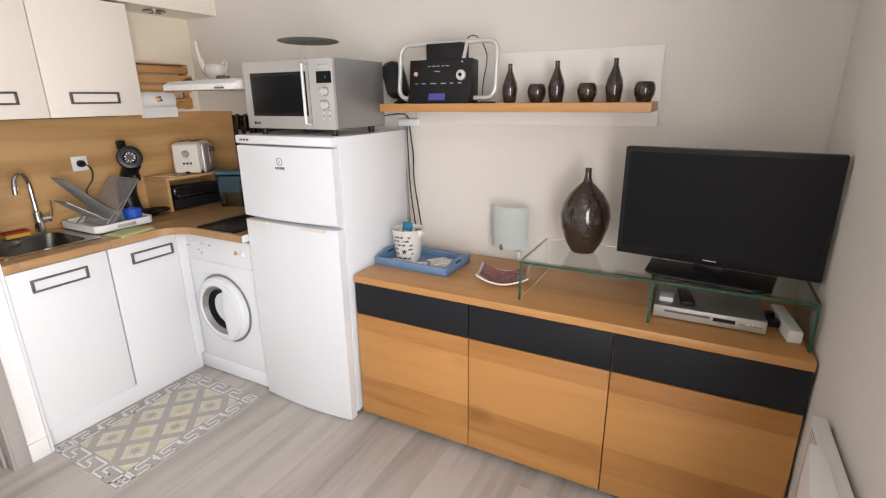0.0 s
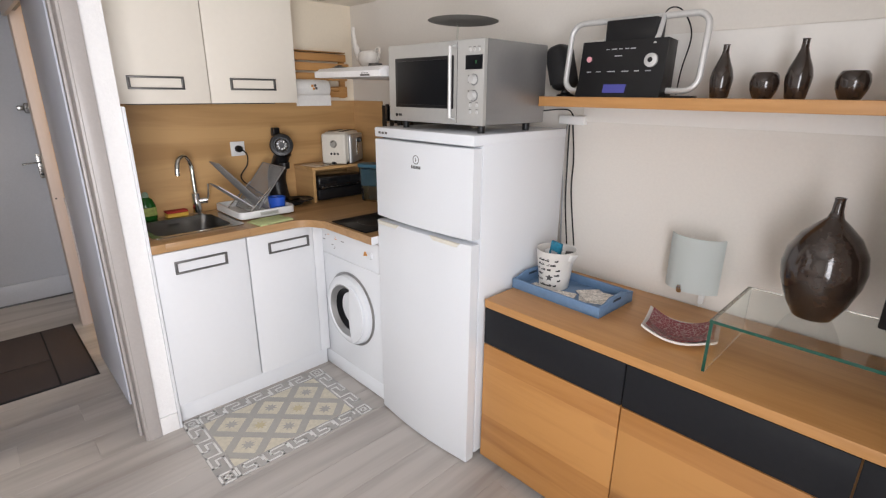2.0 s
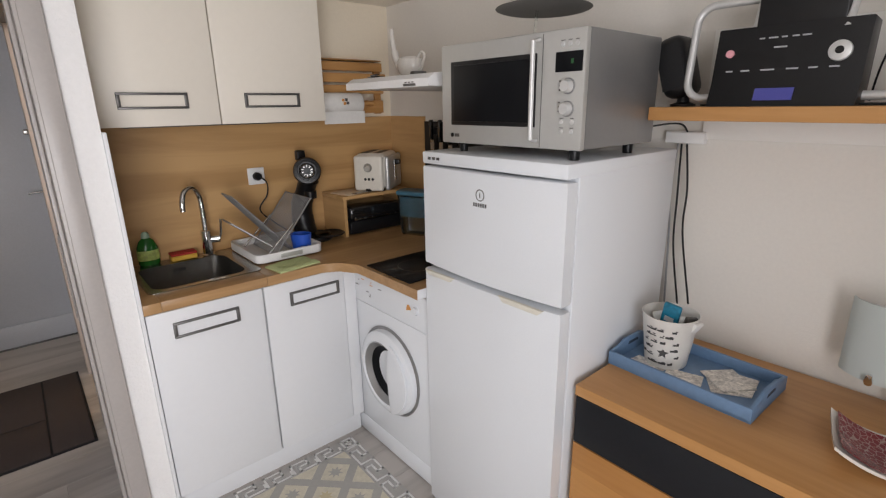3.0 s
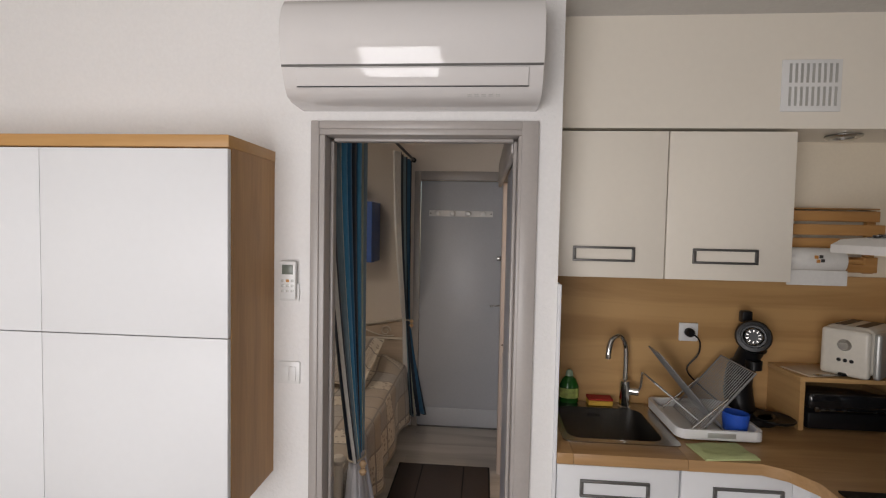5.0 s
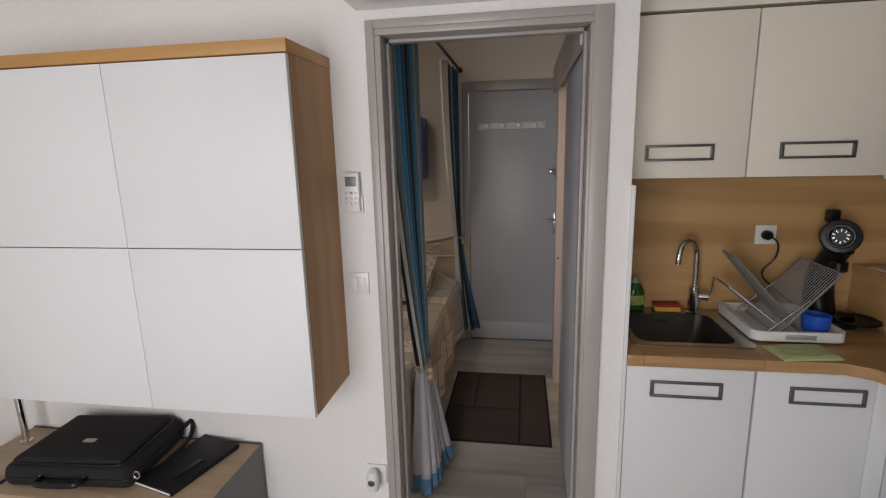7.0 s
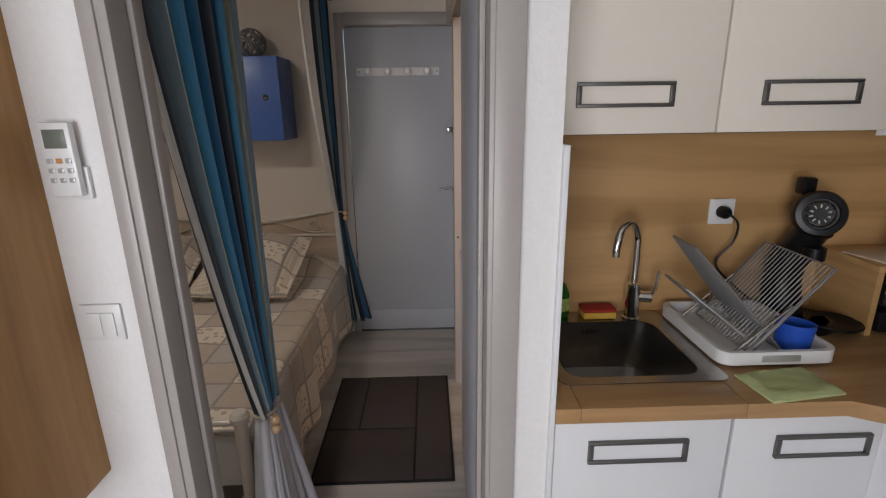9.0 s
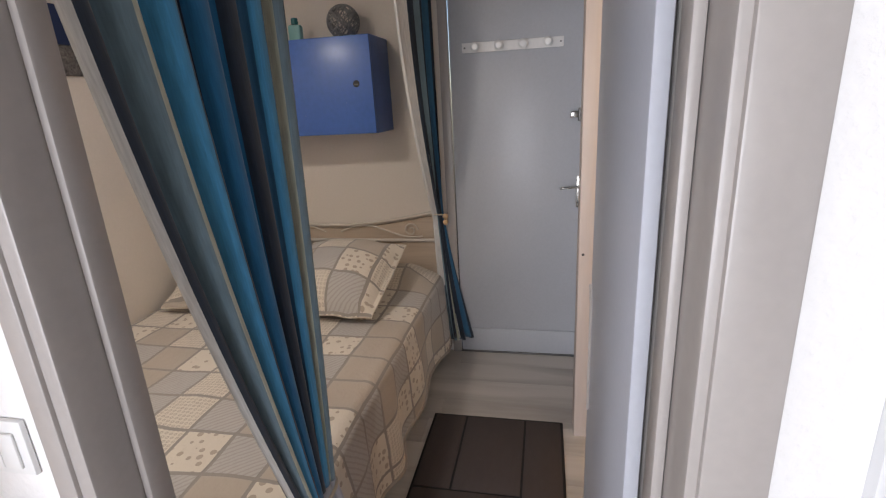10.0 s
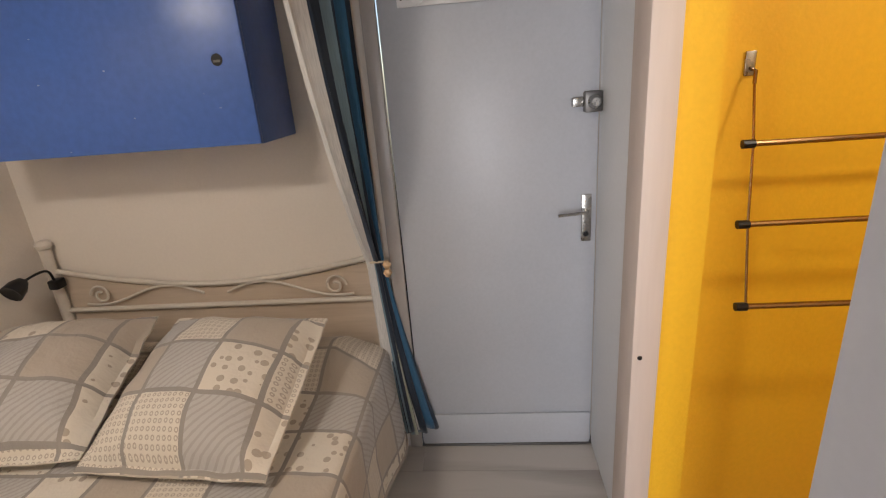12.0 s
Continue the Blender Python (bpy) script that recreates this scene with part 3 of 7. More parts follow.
def worktop():
    z0, z1 = 0.886, 0.925
    t = thing("worktop", (-2.8, 1.5, z0), "oak-look laminate worktop turning round the corner", "worktop")
    sx0, sx1, sy0, sy1 = -3.04, -2.665, 0.905, 1.285
    xf, yf = -2.545, 1.63
    part("board", box(XK + 0.001, xf, 0.848, sy0, z0, z1, r=0.002), M_TOP, t)
    part("board", box(sx1, xf, sy0 + 0.0005, sy1 - 0.0005, z0, z1, r=0.002), M_TOP, t)
    part("board", box(XK + 0.001, sx0, sy0 + 0.0005, sy1 - 0.0005, z0, z1), M_TOP, t)
    loop = [(XK + 0.001, sy1), (xf, sy1), (xf, yf - 0.11), (xf + 0.035, yf - 0.045), (xf + 0.115, yf), (-2.022, yf), (-2.022, YN - 0.001), (XK + 0.001, YN - 0.001)]
    part("board", prism(loop, z0, z1), M_TOP, t)
    part("edge_trim", box(-2.0215, -2.019, yf + 0.001, YN - 0.4, z0 + 0.001, z1 - 0.001), M_WHITE_LACQ, t, "white end trim")
    # splashbacks
    s = thing("splashback", (XK, 1.5, z1), "oak-look splashback panels behind the worktop", "splashback", kind="structure")
    part("panel", box(XK + 0.0005, XK + 0.010, 0.848, YN - 0.001, z1 + 0.0005, 1.5145), M_SPLASH, s)
    part("panel", box(XK + 0.0105, -2.775, YN - 0.010, YN - 0.0005, z1 + 0.0005, 1.5145), M_SPLASH_X, s)
    part("panel", box(-2.7745, -2.02, YN - 0.009, YN - 0.0005, z1 + 0.0005, 1.49), M_BLACK, s, "black panel behind the hob")
    # steel sink
    k = thing("sink", (-2.85, 1.1, 0.74), "brushed steel kitchen sink with one bowl", "sink")
    rim = bmesh.new()
    outer = rounded_loop(sx0 - 0.02, sx1 + 0.025, sy0 - 0.02, sy1 + 0.02, 0.025, 5)
    inner = rounded_loop(sx0 + 0.045, sx1 - 0.006, sy0 + 0.004, sy1 - 0.030, 0.05, 5)
    low = rounded_loop(sx0 + 0.055, sx1 - 0.018, sy0 + 0.016, sy1 - 0.044, 0.06, 5)
    rings = []
    for lp, z in ((outer, z1 + 0.0005), (outer, z1 + 0.004), (inner, z1 + 0.003), (inner, z1 - 0.01), (low, z1 - 0.150), ([(0.6 * a + 0.4 * -2.85, 0.6 * b + 0.4 * 1.08) for a, b in low], z1 - 0.158)):
        rings.append([rim.verts.new((a, b, z)) for a, b in lp])
    for a, b in zip(rings, rings[1:]):
        for i in range(len(a)):
            rim.faces.new((a[i], a[(i + 1) % len(a)], b[(i + 1) % len(a)], b[i]))
    rim.faces.new(rings[-1][::-1])
    bmesh.ops.recalc_face_normals(rim, faces=rim.faces[:])
    part("bowl", rim, M_SINK, k)
    part("drain", lathe([(0, 0.003), (0.012, 0.005), (0.018, 0.003), (0.040, 0.004), (0.042, 0)], 24, Matrix.Translation((-2.84, 1.075, z1 - 0.158))), M_CHROME, k)
    for i in range(5):
        part("overflow", box(-2.994, -2.9925, 1.045 + i * 0.011, 1.051 + i * 0.011, z1 - 0.036, z1 - 0.022), M_BLACK, k)
    # mixer tap
    f = thing("tap", (-3.0, 1.18, z1), "chrome swan-neck mixer tap beside the sink", "tap")
    bx_, by_ = -3.02, 1.205
    part("base", lathe([(0.0, 0), (0.027, 0), (0.027, 0.004), (0.022, 0.008), (0.022, 0.115), (0.014, 0.120), (0, 0.12)], 24, Matrix.Translation((bx_, by_, z1 + 0.004))), M_CHROME, f)
    pts = [(bx_, by_, z1 + 0.11), (bx_, by_, 1.14), (bx_ + 0.003, by_ - 0.005, 1.20), (bx_ + 0.028, by_ - 0.035, 1.245), (bx_ + 0.060, by_ - 0.075, 1.235), (bx_ + 0.074, by_ - 0.092, 1.19), (bx_ + 0.075, by_ - 0.094, 1.155)]
    part("spout", tube(spline(pts, 8), 0.0115, 14), M_CHROME, f)
    part("joint", tube([(bx_, by_ + 0.018, 1.0), (bx_ + 0.01, by_ + 0.055, 1.0)], 0.018, 16), M_CHROME, f)
    part("lever", tube([(bx_ + 0.01, by_ + 0.053, 1.0), (bx_ + 0.015, by_ + 0.062, 1.03), (bx_ + 0.018, by_ + 0.066, 1.09)], 0.0055, 10), M_CHROME, f)
    # hob
    h = thing("hob", (-2.23, 1.85, z1), "black glass two-ring electric hob", "hob")
    part("glass", box(-2.385, -2.09, 1.648, 2.16, z1 + 0.0005, z1 + 0.007, r=0.002), M_SCREEN, h)
    for y in (1.80, 2.02):
        part("ring", lathe([(0.078, 0), (0.080, 0.0004), (0.082, 0)], 36, Matrix.Translation((-2.237, y, z1 + 0.0072))), M_PEWTER, h)


worktop()


def washing_machine():
    x0, x1, y = -2.618, -2.030, 1.690
    w = thing("washing_machine", ((x0 + x1) / 2, 1.98, 0), "white front-loading washing machine with worn panel", "washing machine")
    part("body", box(x0, x1, y + 0.004, 2.27, 0.02, 0.872, r=0.008), M_ENAMEL, w)
    part("front_panel", box(x0 + 0.003, x1 - 0.003, y, y + 0.006, 0.10, 0.715, r=0.003), M_ENAMEL, w)
    part("control_panel", box(x0 + 0.002, x1 - 0.002, y - 0.004, y + 0.006, 0.72, 0.868, r=0.004), M_ENAMEL, w)
    part("kick_plate", box(x0 + 0.006, x1 - 0.006, y + 0.002, y + 0.012, 0.006, 0.095, r=0.003), M_ENAMEL, w)
    c = Matrix.Translation((-2.305, y, 0.45)) @ Matrix.Rotation(radians(90), 4, "X")
    d = part("porthole", lathe([(0.185, 0.0), (0.195, 0.008), (0.190, 0.030), (0.168, 0.046), (0.150, 0.048), (0.143, 0.040)], 48, c), M_ENAMEL, w, "round white door")
    part("gasket", lathe([(0.205, 0.0), (0.207, 0.005), (0.198, 0.010), (0.190, 0.002)], 48, c), M_SILVER_DK, w)
    part("inner_ring", lathe([(0.145, 0.042), (0.141, 0.044), (0.120, 0.022), (0.122, 0.018)], 48, c), M_SILVER_DK, d, "grey inner ring")
    part("glass", lathe([(0.122, 0.021), (0.112, 0.012), (0.085, -0.004), (0.04, -0.012), (0, -0.014)], 40, c), M_SCREEN, d, "dark bowl of door glass")
    pts = [(0.178 * math.cos(radians(a)), 0.178 * math.sin(radians(a))) for a in range(-68, 69, 8)]
    pts += [(0.052, 0.09), (0.045, 0.0), (0.052, -0.09)]
    part("handle", prism(pts, 0.044, 0.056, c, inset=0.004), M_ENAMEL, d, "white flat grip across the glass")
    rng = random.Random(5)
    for i in range(9):
        px, pz = x0 + 0.06 + rng.random() * 0.2, 0.76 + rng.random() * 0.075
        part("worn_mark", box(px, px + 0.006 + rng.random() * 0.02, y - 0.0048, y - 0.004, pz, pz + 0.004), M_PEWTER if i % 3 else M_ORANGE, w)
    part("sticker", prism([(0, 0), (0.05, 0.012), (0.03, 0.04), (0.012, 0.035)], 0, 0.0006, Matrix.Translation((x1 - 0.14, y - 0.0042, 0.785)) @ Matrix.Diagonal((0.7, 1, 0.7, 1)) @ Matrix.Rotation(radians(90), 4, "X")), M_ORANGE, w, "torn orange sticker")
    part("dial", lathe([(0, 0.012), (0.015, 0.012), (0.018, 0)], 20, Matrix.Translation((x1 - 0.075, y - 0.004, 0.80)) @ Matrix.Rotation(radians(90), 4, "X")), M_ENAMEL, w)
    for fx in (x0 + 0.05, x1 - 0.05):
        for fy in (1.74, 2.22):
            part("foot", lathe([(0, 0), (0.02, 0), (0.02, 0.02), (0, 0.02)], 14, Matrix.Translation((fx, fy, 0))), M_BLACK, w)


M_ORANGE = mat("orange_label", (0.65, 0.30, 0.08), 0.6, vary=0.2)
washing_machine()


def fridge():
    x0, x1, yf = -2.008, -1.422, 1.664
    t = thing("fridge_freezer", ((x0 + x1) / 2, 2.0, 0), "white two-door fridge freezer standing beside the sideboard", "fridge")
    part("body", box(x0, x1, yf + 0.052, 2.26, 0.03, 1.400, r=0.004), M_ENAMEL, t)
    top = part("top", box(x0 - 0.001, x1 + 0.001, yf - 0.004, 2.262, 1.383, 1.424, r=0.007), M_ENAMEL, t)
    for i in range(3):
        part("mark", box(x0 + 0.03 + i * 0.022, x0 + 0.045 + i * 0.022, yf - 0.0046, yf - 0.004, 1.398, 1.407), M_PEWTER, top)
    for z0, z1 in ((0.006, 1.012), (1.030, 1.376)):
        part("gasket", box(x0 + 0.010, x1 - 0.010, yf + 0.044, yf + 0.053, z0 + 0.008, z1 - 0.008), M_SILVER_DK, t)
        arc = [(x0 + (x1 - x0) * i / 16, yf - 0.020 * math.sin(math.pi * i / 16)) for i in range(17)]
        part("door", prism(arc + [(x1, yf + 0.044), (x0, yf + 0.044)], z0, z1, inset=0.006), M_ENAMEL, t, "white " + ("fridge door" if z0 < 1 else "freezer door"))
    for a, b in ((x0 + 0.02, x0 + 0.17), (x0 + 0.37, x0 + 0.54)):
        part("grip", prism([(a, 0), (b, 0), (b - 0.02, -0.017), (a + 0.02, -0.017)], 0, 0.012, Matrix.Translation((0, yf - 0.010, 1.014)) @ Matrix.Rotation(radians(90), 4, "X"), inset=0.003), M_CREAM_PLASTIC, t, "cream grip recess")
    part("badge", lathe([(0.0135, 0), (0.0165, 0.0015), (0.020, 0)], 28, Matrix.Translation((x0 + 0.291, yf - 0.0192, 1.311)) @ Matrix.Rotation(radians(90), 4, "X")), M_PEWTER, t, "small grey round badge")
    part("badge", box(x0 + 0.2895, x0 + 0.2925, yf - 0.0208, yf - 0.018, 1.303, 1.319), M_PEWTER, t)
    for i in range(6):
        part("badge", box(x0 + 0.263 + i * 0.0098, x0 + 0.2695 + i * 0.0098, yf - 0.0208, yf - 0.018, 1.275, 1.287), M_PEWTER, t)
    for fx in (x0 + 0.05, x1 - 0.05):
        for fy in (1.76, 2.2):
            part("foot", lathe([(0, 0), (0.02, 0), (0.018, 0.03), (0, 0.03)], 12, Matrix.Translation((fx, fy, 0))), M_BLACK, t)


M_CREAM_PLASTIC = mat("cream_plastic", (0.72, 0.69, 0.60), 0.4)
fridge()


def microwave():
    x0, x1, y0, y1, z0, z1 = -1.948, -1.418, 1.700, 2.075, 1.444, 1.748
    t = thing("microwave_oven", ((x0 + x1) / 2, 1.9, 1.425), "silver microwave oven on top of the fridge", "microwave")
    part("case", box(x0, x1, y0 + 0.018, y1, z0 + 0.012, z1, r=0.006), M_SILVER_DK, t, "grey metal case")
    part("fascia", box(x0, x1, y0, y0 + 0.020, z0 + 0.010, z1, r=0.005), M_SILVER, t)
    w = x1 - x0
    part("window_surround", box(x0 + 0.047, x0 + 0.383, y0 - 0.003, y0 + 0.004, z0 + 0.066, z1 - 0.050, r=0.002), M_BLACK, t)
    part("window", box(x0 + 0.062, x0 + 0.368, y0 - 0.005, y0 + 0.0, z0 + 0.078, z1 - 0.062, r=0.002), M_SCREEN, t, "dark glass window")
    part("handle", tube([(x0 + 0.390, y0 - 0.003, z1 - 0.018), (x0 + 0.390, y0 - 0.028, z1 - 0.022), (x0 + 0.390, y0 - 0.028, z0 + 0.035), (x0 + 0.390, y0 - 0.003, z0 + 0.031)], 0.0065, 12), M_SILVER_LT, t, "pale silver bar handle")
    part("display", box(x0 + 0.443, x0 + 0.523, y0 - 0.003, y0 + 0.003, z1 - 0.101, z1 - 0.053, r=0.002), M_SCREEN, t)
    part("digits", box(x0 + 0.491, x0 + 0.498, y0 - 0.0036, y0 - 0.003, z1 - 0.082, z1 - 0.071), M_LED, t)
    part("panel_line", box(x0 + 0.4005, x0 + 0.402, y0 - 0.001, y0 + 0.003, z0 + 0.015, z1 - 0.006), M_PEWTER, t)
    for z in (z1 - 0.135, z1 - 0.190):
        k = Matrix.Translation((x0 + 0.485, y0, z)) @ Matrix.Rotation(radians(90), 4, "X")
        kn = part("knob", lathe([(0, 0.020), (0.013, 0.020), (0.016, 0.014), (0.017, 0)], 24, k), M_SILVER_LT, t)
        part("collar", lathe([(0.020, 0), (0.020, 0.003), (0.017, 0.004)], 24, k), M_SILVER_DK, kn)
    for dx, z in ((0.463, z1 - 0.036), (0.484, z1 - 0.036), (0.505, z1 - 0.036), (0.469, z0 + 0.081), (0.501, z0 + 0.081), (0.469, z0 + 0.057), (0.501, z0 + 0.057)):
        part("button", lathe([(0, 0.004), (0.005, 0.0035), (0.0065, 0.0)], 14, Matrix.Translation((x0 + dx, y0 + 0.0005, z)) @ Matrix.Rotation(radians(90), 4, "X")), M_SILVER_LT, t)
        part("legend", box(x0 + dx - 0.006, x0 + dx + 0.006, y0 - 0.0006, y0 + 0.001, z + 0.0085, z + 0.0105), M_PEWTER, t)
    for dz in (0.118, 0.17):
        for k in range(3):
            part("legend", box(x0 + 0.456, x0 + 0.461, y0 - 0.0006, y0 + 0.001, z0 + dz - 0.012 + k * 0.011, z0 + dz - 0.008 + k * 0.011), M_PEWTER, t)
    part("badge", lathe([(0, 0.001), (0.007, 0.001), (0.007, 0)], 16, Matrix.Translation((x0 + 0.05, y0 - 0.0005, z0 + 0.035)) @ Matrix.Rotation(radians(90), 4, "X")), M_BLACK, t)
    part("badge", box(x0 + 0.062, x0 + 0.082, y0 - 0.001, y0 + 0.001, z0 + 0.030, z0 + 0.040), M_PEWTER, t)
    for fx in (x0 + 0.05, x1 - 0.05):
        for fy in (y0 + 0.05, y1 - 0.05):
            part("foot", lathe([(0, 0), (0.014, 0), (0.016, 0.032), (0, 0.032)], 12, Matrix.Translation((fx, fy, 1.4245))), M_BLACK, t)
    a = thing("antenna", (-1.70, 1.86, z1), "flat round grey disc antenna on a slim stem", "antenna")
    part("disc", lathe([(0, 0.002), (0.134, 0.0015), (0.140, 0), (0.134, -0.002), (0, -0.0025)], 48, Matrix.Translation((-1.687, 1.872, 1.838)) @ Matrix.Rotation(radians(-0.5), 4, "Y") @ Matrix.Rotation(radians(-1.5), 4, "X")), M_DISC, a)
    part("stem", tube([(-1.705, 1.855, z1), (-1.70, 1.86, 1.834)], 0.0035, 8), M_GLASS, a, "clear slim stem")
    part("foot", lathe([(0, 0.016), (0.004, 0.015), (0.008, 0.004), (0.03, 0.002), (0.03, 0)], 20, Matrix.Translation((-1.705, 1.855, z1))), M_PEWTER, a)


M_SILVER_LT = mat("light_silver", (0.66, 0.66, 0.65), 0.42, metal=0.4)
M_LED = glow("dim_green_digits", (0.02, 0.10, 0.03), 0.2)
M_DISC = mat("grey_disc", (0.20, 0.195, 0.18), 0.5)
microwave()


def hood():
    x0, x1, y0 = -2.57, -2.03, 1.712
    t = thing("cooker_hood", ((x0 + x1) / 2, 2.0, 1.52), "slim white cooker hood on the wall above the hob", "cooker hood")
    prof = [(y0, 1.634), (y0, 1.660), (y0 + 0.03, 1.678), (y0 + 0.20, 1.694), (YN - 0.001, 1.704), (YN - 0.001, 1.634)]
    m = Matrix.Translation((x0, 0, 0)) @ Matrix(((0, 0, 1, 0), (1, 0, 0, 0), (0, 1, 0, 0), (0, 0, 0, 1)))
    part("visor", prism(prof, 0, x1 - x0, m, inset=0.004), M_WHITE_PAINT, t)
    part("back_panel", box(x0 + 0.10, x1, YN - 0.05, YN - 0.012, 1.515, 1.627, r=0.004), M_WHITE_PAINT, t)
    part("bracket", prism([(0, 0), (0.13, 0), (0.03, -0.105), (0.0, -0.105)], -0.008, 0.008, Matrix.Translation((-2.42, 2.245, 1.627)) @ Matrix.Rotation(radians(-90), 4, "Z") @ Matrix.Rotation(radians(90), 4, "X")), M_SILVER_DK, t, "grey triangular bracket")
    part("slider", box(x1 - 0.14, x1 - 0.07, y0 - 0.002, y0 + 0.004, 1.637, 1.645), M_PEWTER, t)
    for i in range(3):
        part("switch", box(x1 - 0.13 + i * 0.02, x1 - 0.12 + i * 0.02, y0 - 0.003, y0 + 0.004, 1.648, 1.651), M_PEWTER, t)
    k = thing("key_bunch", (-2.50, 1.80, 1.683), "small bunch of dark keys lying on the hood", "keys")
    for i in range(4):
        c = Matrix.Translation((-2.515 + i * 0.011, 1.80 + 0.008 * (i % 2), 1.684 + 0.003 * i)) @ Matrix.Rotation(radians(30 + 40 * i), 4, "Z")
        b = lathe([(0.006, 0), (0.013, 0), (0.013, 0.003), (0.006, 0.003), (0.006, 0)], 14, c)
        join(b, box(0.012, 0.045, -0.003, 0.003, 0, 0.0025), c)
        part("key", b, M_BLACK if i % 2 else M_PEWTER, k)
    g = thing("goose_jug", (-2.650, 2.08, 1.701), "white ceramic goose-shaped ladle holder on the hood", "ornament")
    c = Matrix.Translation((-2.620, 2.09, 1.701))
    part("body", lathe([(0, 0), (0.035, 0), (0.055, 0.02), (0.062, 0.045), (0.055, 0.075), (0.042, 0.085), (0.038, 0.083), (0.050, 0.06), (0.03, 0.015), (0, 0.01)], 28, c @ Matrix.Diagonal((1.15, 0.9, 1, 1))), M_CERAMIC, g)
    part("neck", tube(spline([(-2.660, 2.08, 1.735), (-2.695, 2.075, 1.765), (-2.715, 2.07, 1.82), (-2.728, 2.07, 1.87), (-2.732, 2.07, 1.915)], 6), [0.022] * 6 + [0.018] * 6 + [0.012] * 6 + [0.010] * 6 + [0.008], 12), M_CERAMIC, g)
    part("handle", tube(spline([(-2.570, 2.09, 1.77), (-2.540, 2.09, 1.80), (-2.515, 2.09, 1.785), (-2.540, 2.09, 1.735), (-2.562, 2.09, 1.725)], 5), 0.006, 8), M_CERAMIC, g)
    part("base_ring", lathe([(0.05, 0.0), (0.058, 0.002), (0.052, 0.018), (0.046, 0.016)], 24, Matrix.Translation((-2.560, 2.09, 1.702)) @ Matrix.Diagonal((0.7, 0.7, 1, 1))), M_PEWTER, g)


M_CERAMIC = mat("white_glazed_ceramic", (0.76, 0.73, 0.68), 0.15, coat=0.5)
hood()


def plank_rack():
    """Pine rack with slats and a kitchen roll."""
    x = XK + 0.001
    t = thing("spice_rack", (x, 2.0, 1.53), "pine slatted wall rack beside the wall cupboard", "rack")
    part("stile", box(x, x + 0.022, 2.185, 2.222, 1.53, 1.795, r=0.003), M_PINE, t)
    part("stile", box(x, x + 0.022, 1.745, 1.785, 1.53, 1.795, r=0.003), M_PINE, t)
    for z0, z1, dx in ((1.748, 1.792, 0.02), (1.690, 1.735, 0.05), (1.635, 1.678, 0.028), (1.535, 1.60, 0.02)):
        part("slat", box(x + 0.0225, x + 0.0225 + dx, 1.742, 2.222, z0, z1, r=0.003), M_PINE, t)
    part("lid", box(x, x + 0.07, 1.742, 2.20, 1.797, 1.803, r=0.002), M_OAK_V, t)
    part("dowel", tube([(x + 0.10, 1.74, 1.585), (x + 0.10, 2.13, 1.585)], 0.009, 12), M_PINE, t)
    part("holder_arm", box(x + 0.043, x + 0.11, 2.115, 2.130, 1.57, 1.60, r=0.003), M_PINE, t)
    r_ = thing("kitchen_roll", (x + 0.10, 1.93, 1.53), "white printed kitchen paper roll on the rack", "paper towel")
    c = Matrix.Translation((x + 0.10, 1.80, 1.585)) @ Matrix.Rotation(radians(-90), 4, "X")
    part("roll", lathe([(0.018, 0), (0.052, 0), (0.053, 0.002), (0.053, 0.228), (0.052, 0.23), (0.018, 0.23), (0.018, 0)], 32, c), M_PAPER, r_)
    part("sheet", box(x + 0.148, x + 0.1495, 1.80, 2.03, 1.488, 1.548), M_PAPER, r_)
    for i, (dy, dz) in enumerate(((0.10, 0.01), (0.118, 0.012), (0.108, -0.006), (0.125, -0.004))):
        part("print", box(x + 0.1535, x + 0.1545, 1.80 + dy, 1.815 + dy, 1.585 + dz, 1.598 + dz, r=0.001), (M_ORANGE, M_PEWTER)[i % 2], r_)


M_PAPER = mat("paper", (0.80, 0.79, 0.76), 0.9, bump=0.3, bump_scale=200)
plank_rack()


def socket(x, y, z, plug=True, name="wall_socket", label="white wall socket with black plug"):
    t = thing(name, (x, y, z), label, "socket")
    part("plate", box(x, x + 0.009, y - 0.040, y + 0.040, z - 0.040, z + 0.040, r=0.003), M_WHITE_PLASTIC, t)
    c = Matrix.Translation((x + 0.009, y, z)) @ Matrix.Rotation(radians(90), 4, "Y")
    part("rim", lathe([(0.021, 0), (0.024, 0.002), (0.026, 0)], 24, c), M_WHITE_PLASTIC, t)
    if plug:
        p = thing("plug", (x + 0.01, y, z), "black round mains plug in the socket", "plug")
        part("body", lathe([(0, 0.030), (0.014, 0.030), (0.019, 0.022), (0.019, 0)], 20, c), M_BLACK, p)
        part("cable", tube(spline([(x + 0.035, y + 0.005, z), (x + 0.05, y + 0.03, z - 0.03), (x + 0.04, y + 0.03, z - 0.09), (x + 0.03, y - 0.01, z - 0.16), (x + 0.04, y + 0.05, z - 0.23), (x + 0.04, y + 0.16, z - 0.32)], 6), 0.0035, 6), M_BLACK, p)


socket(XK + 0.0105, 1.483, 1.255)


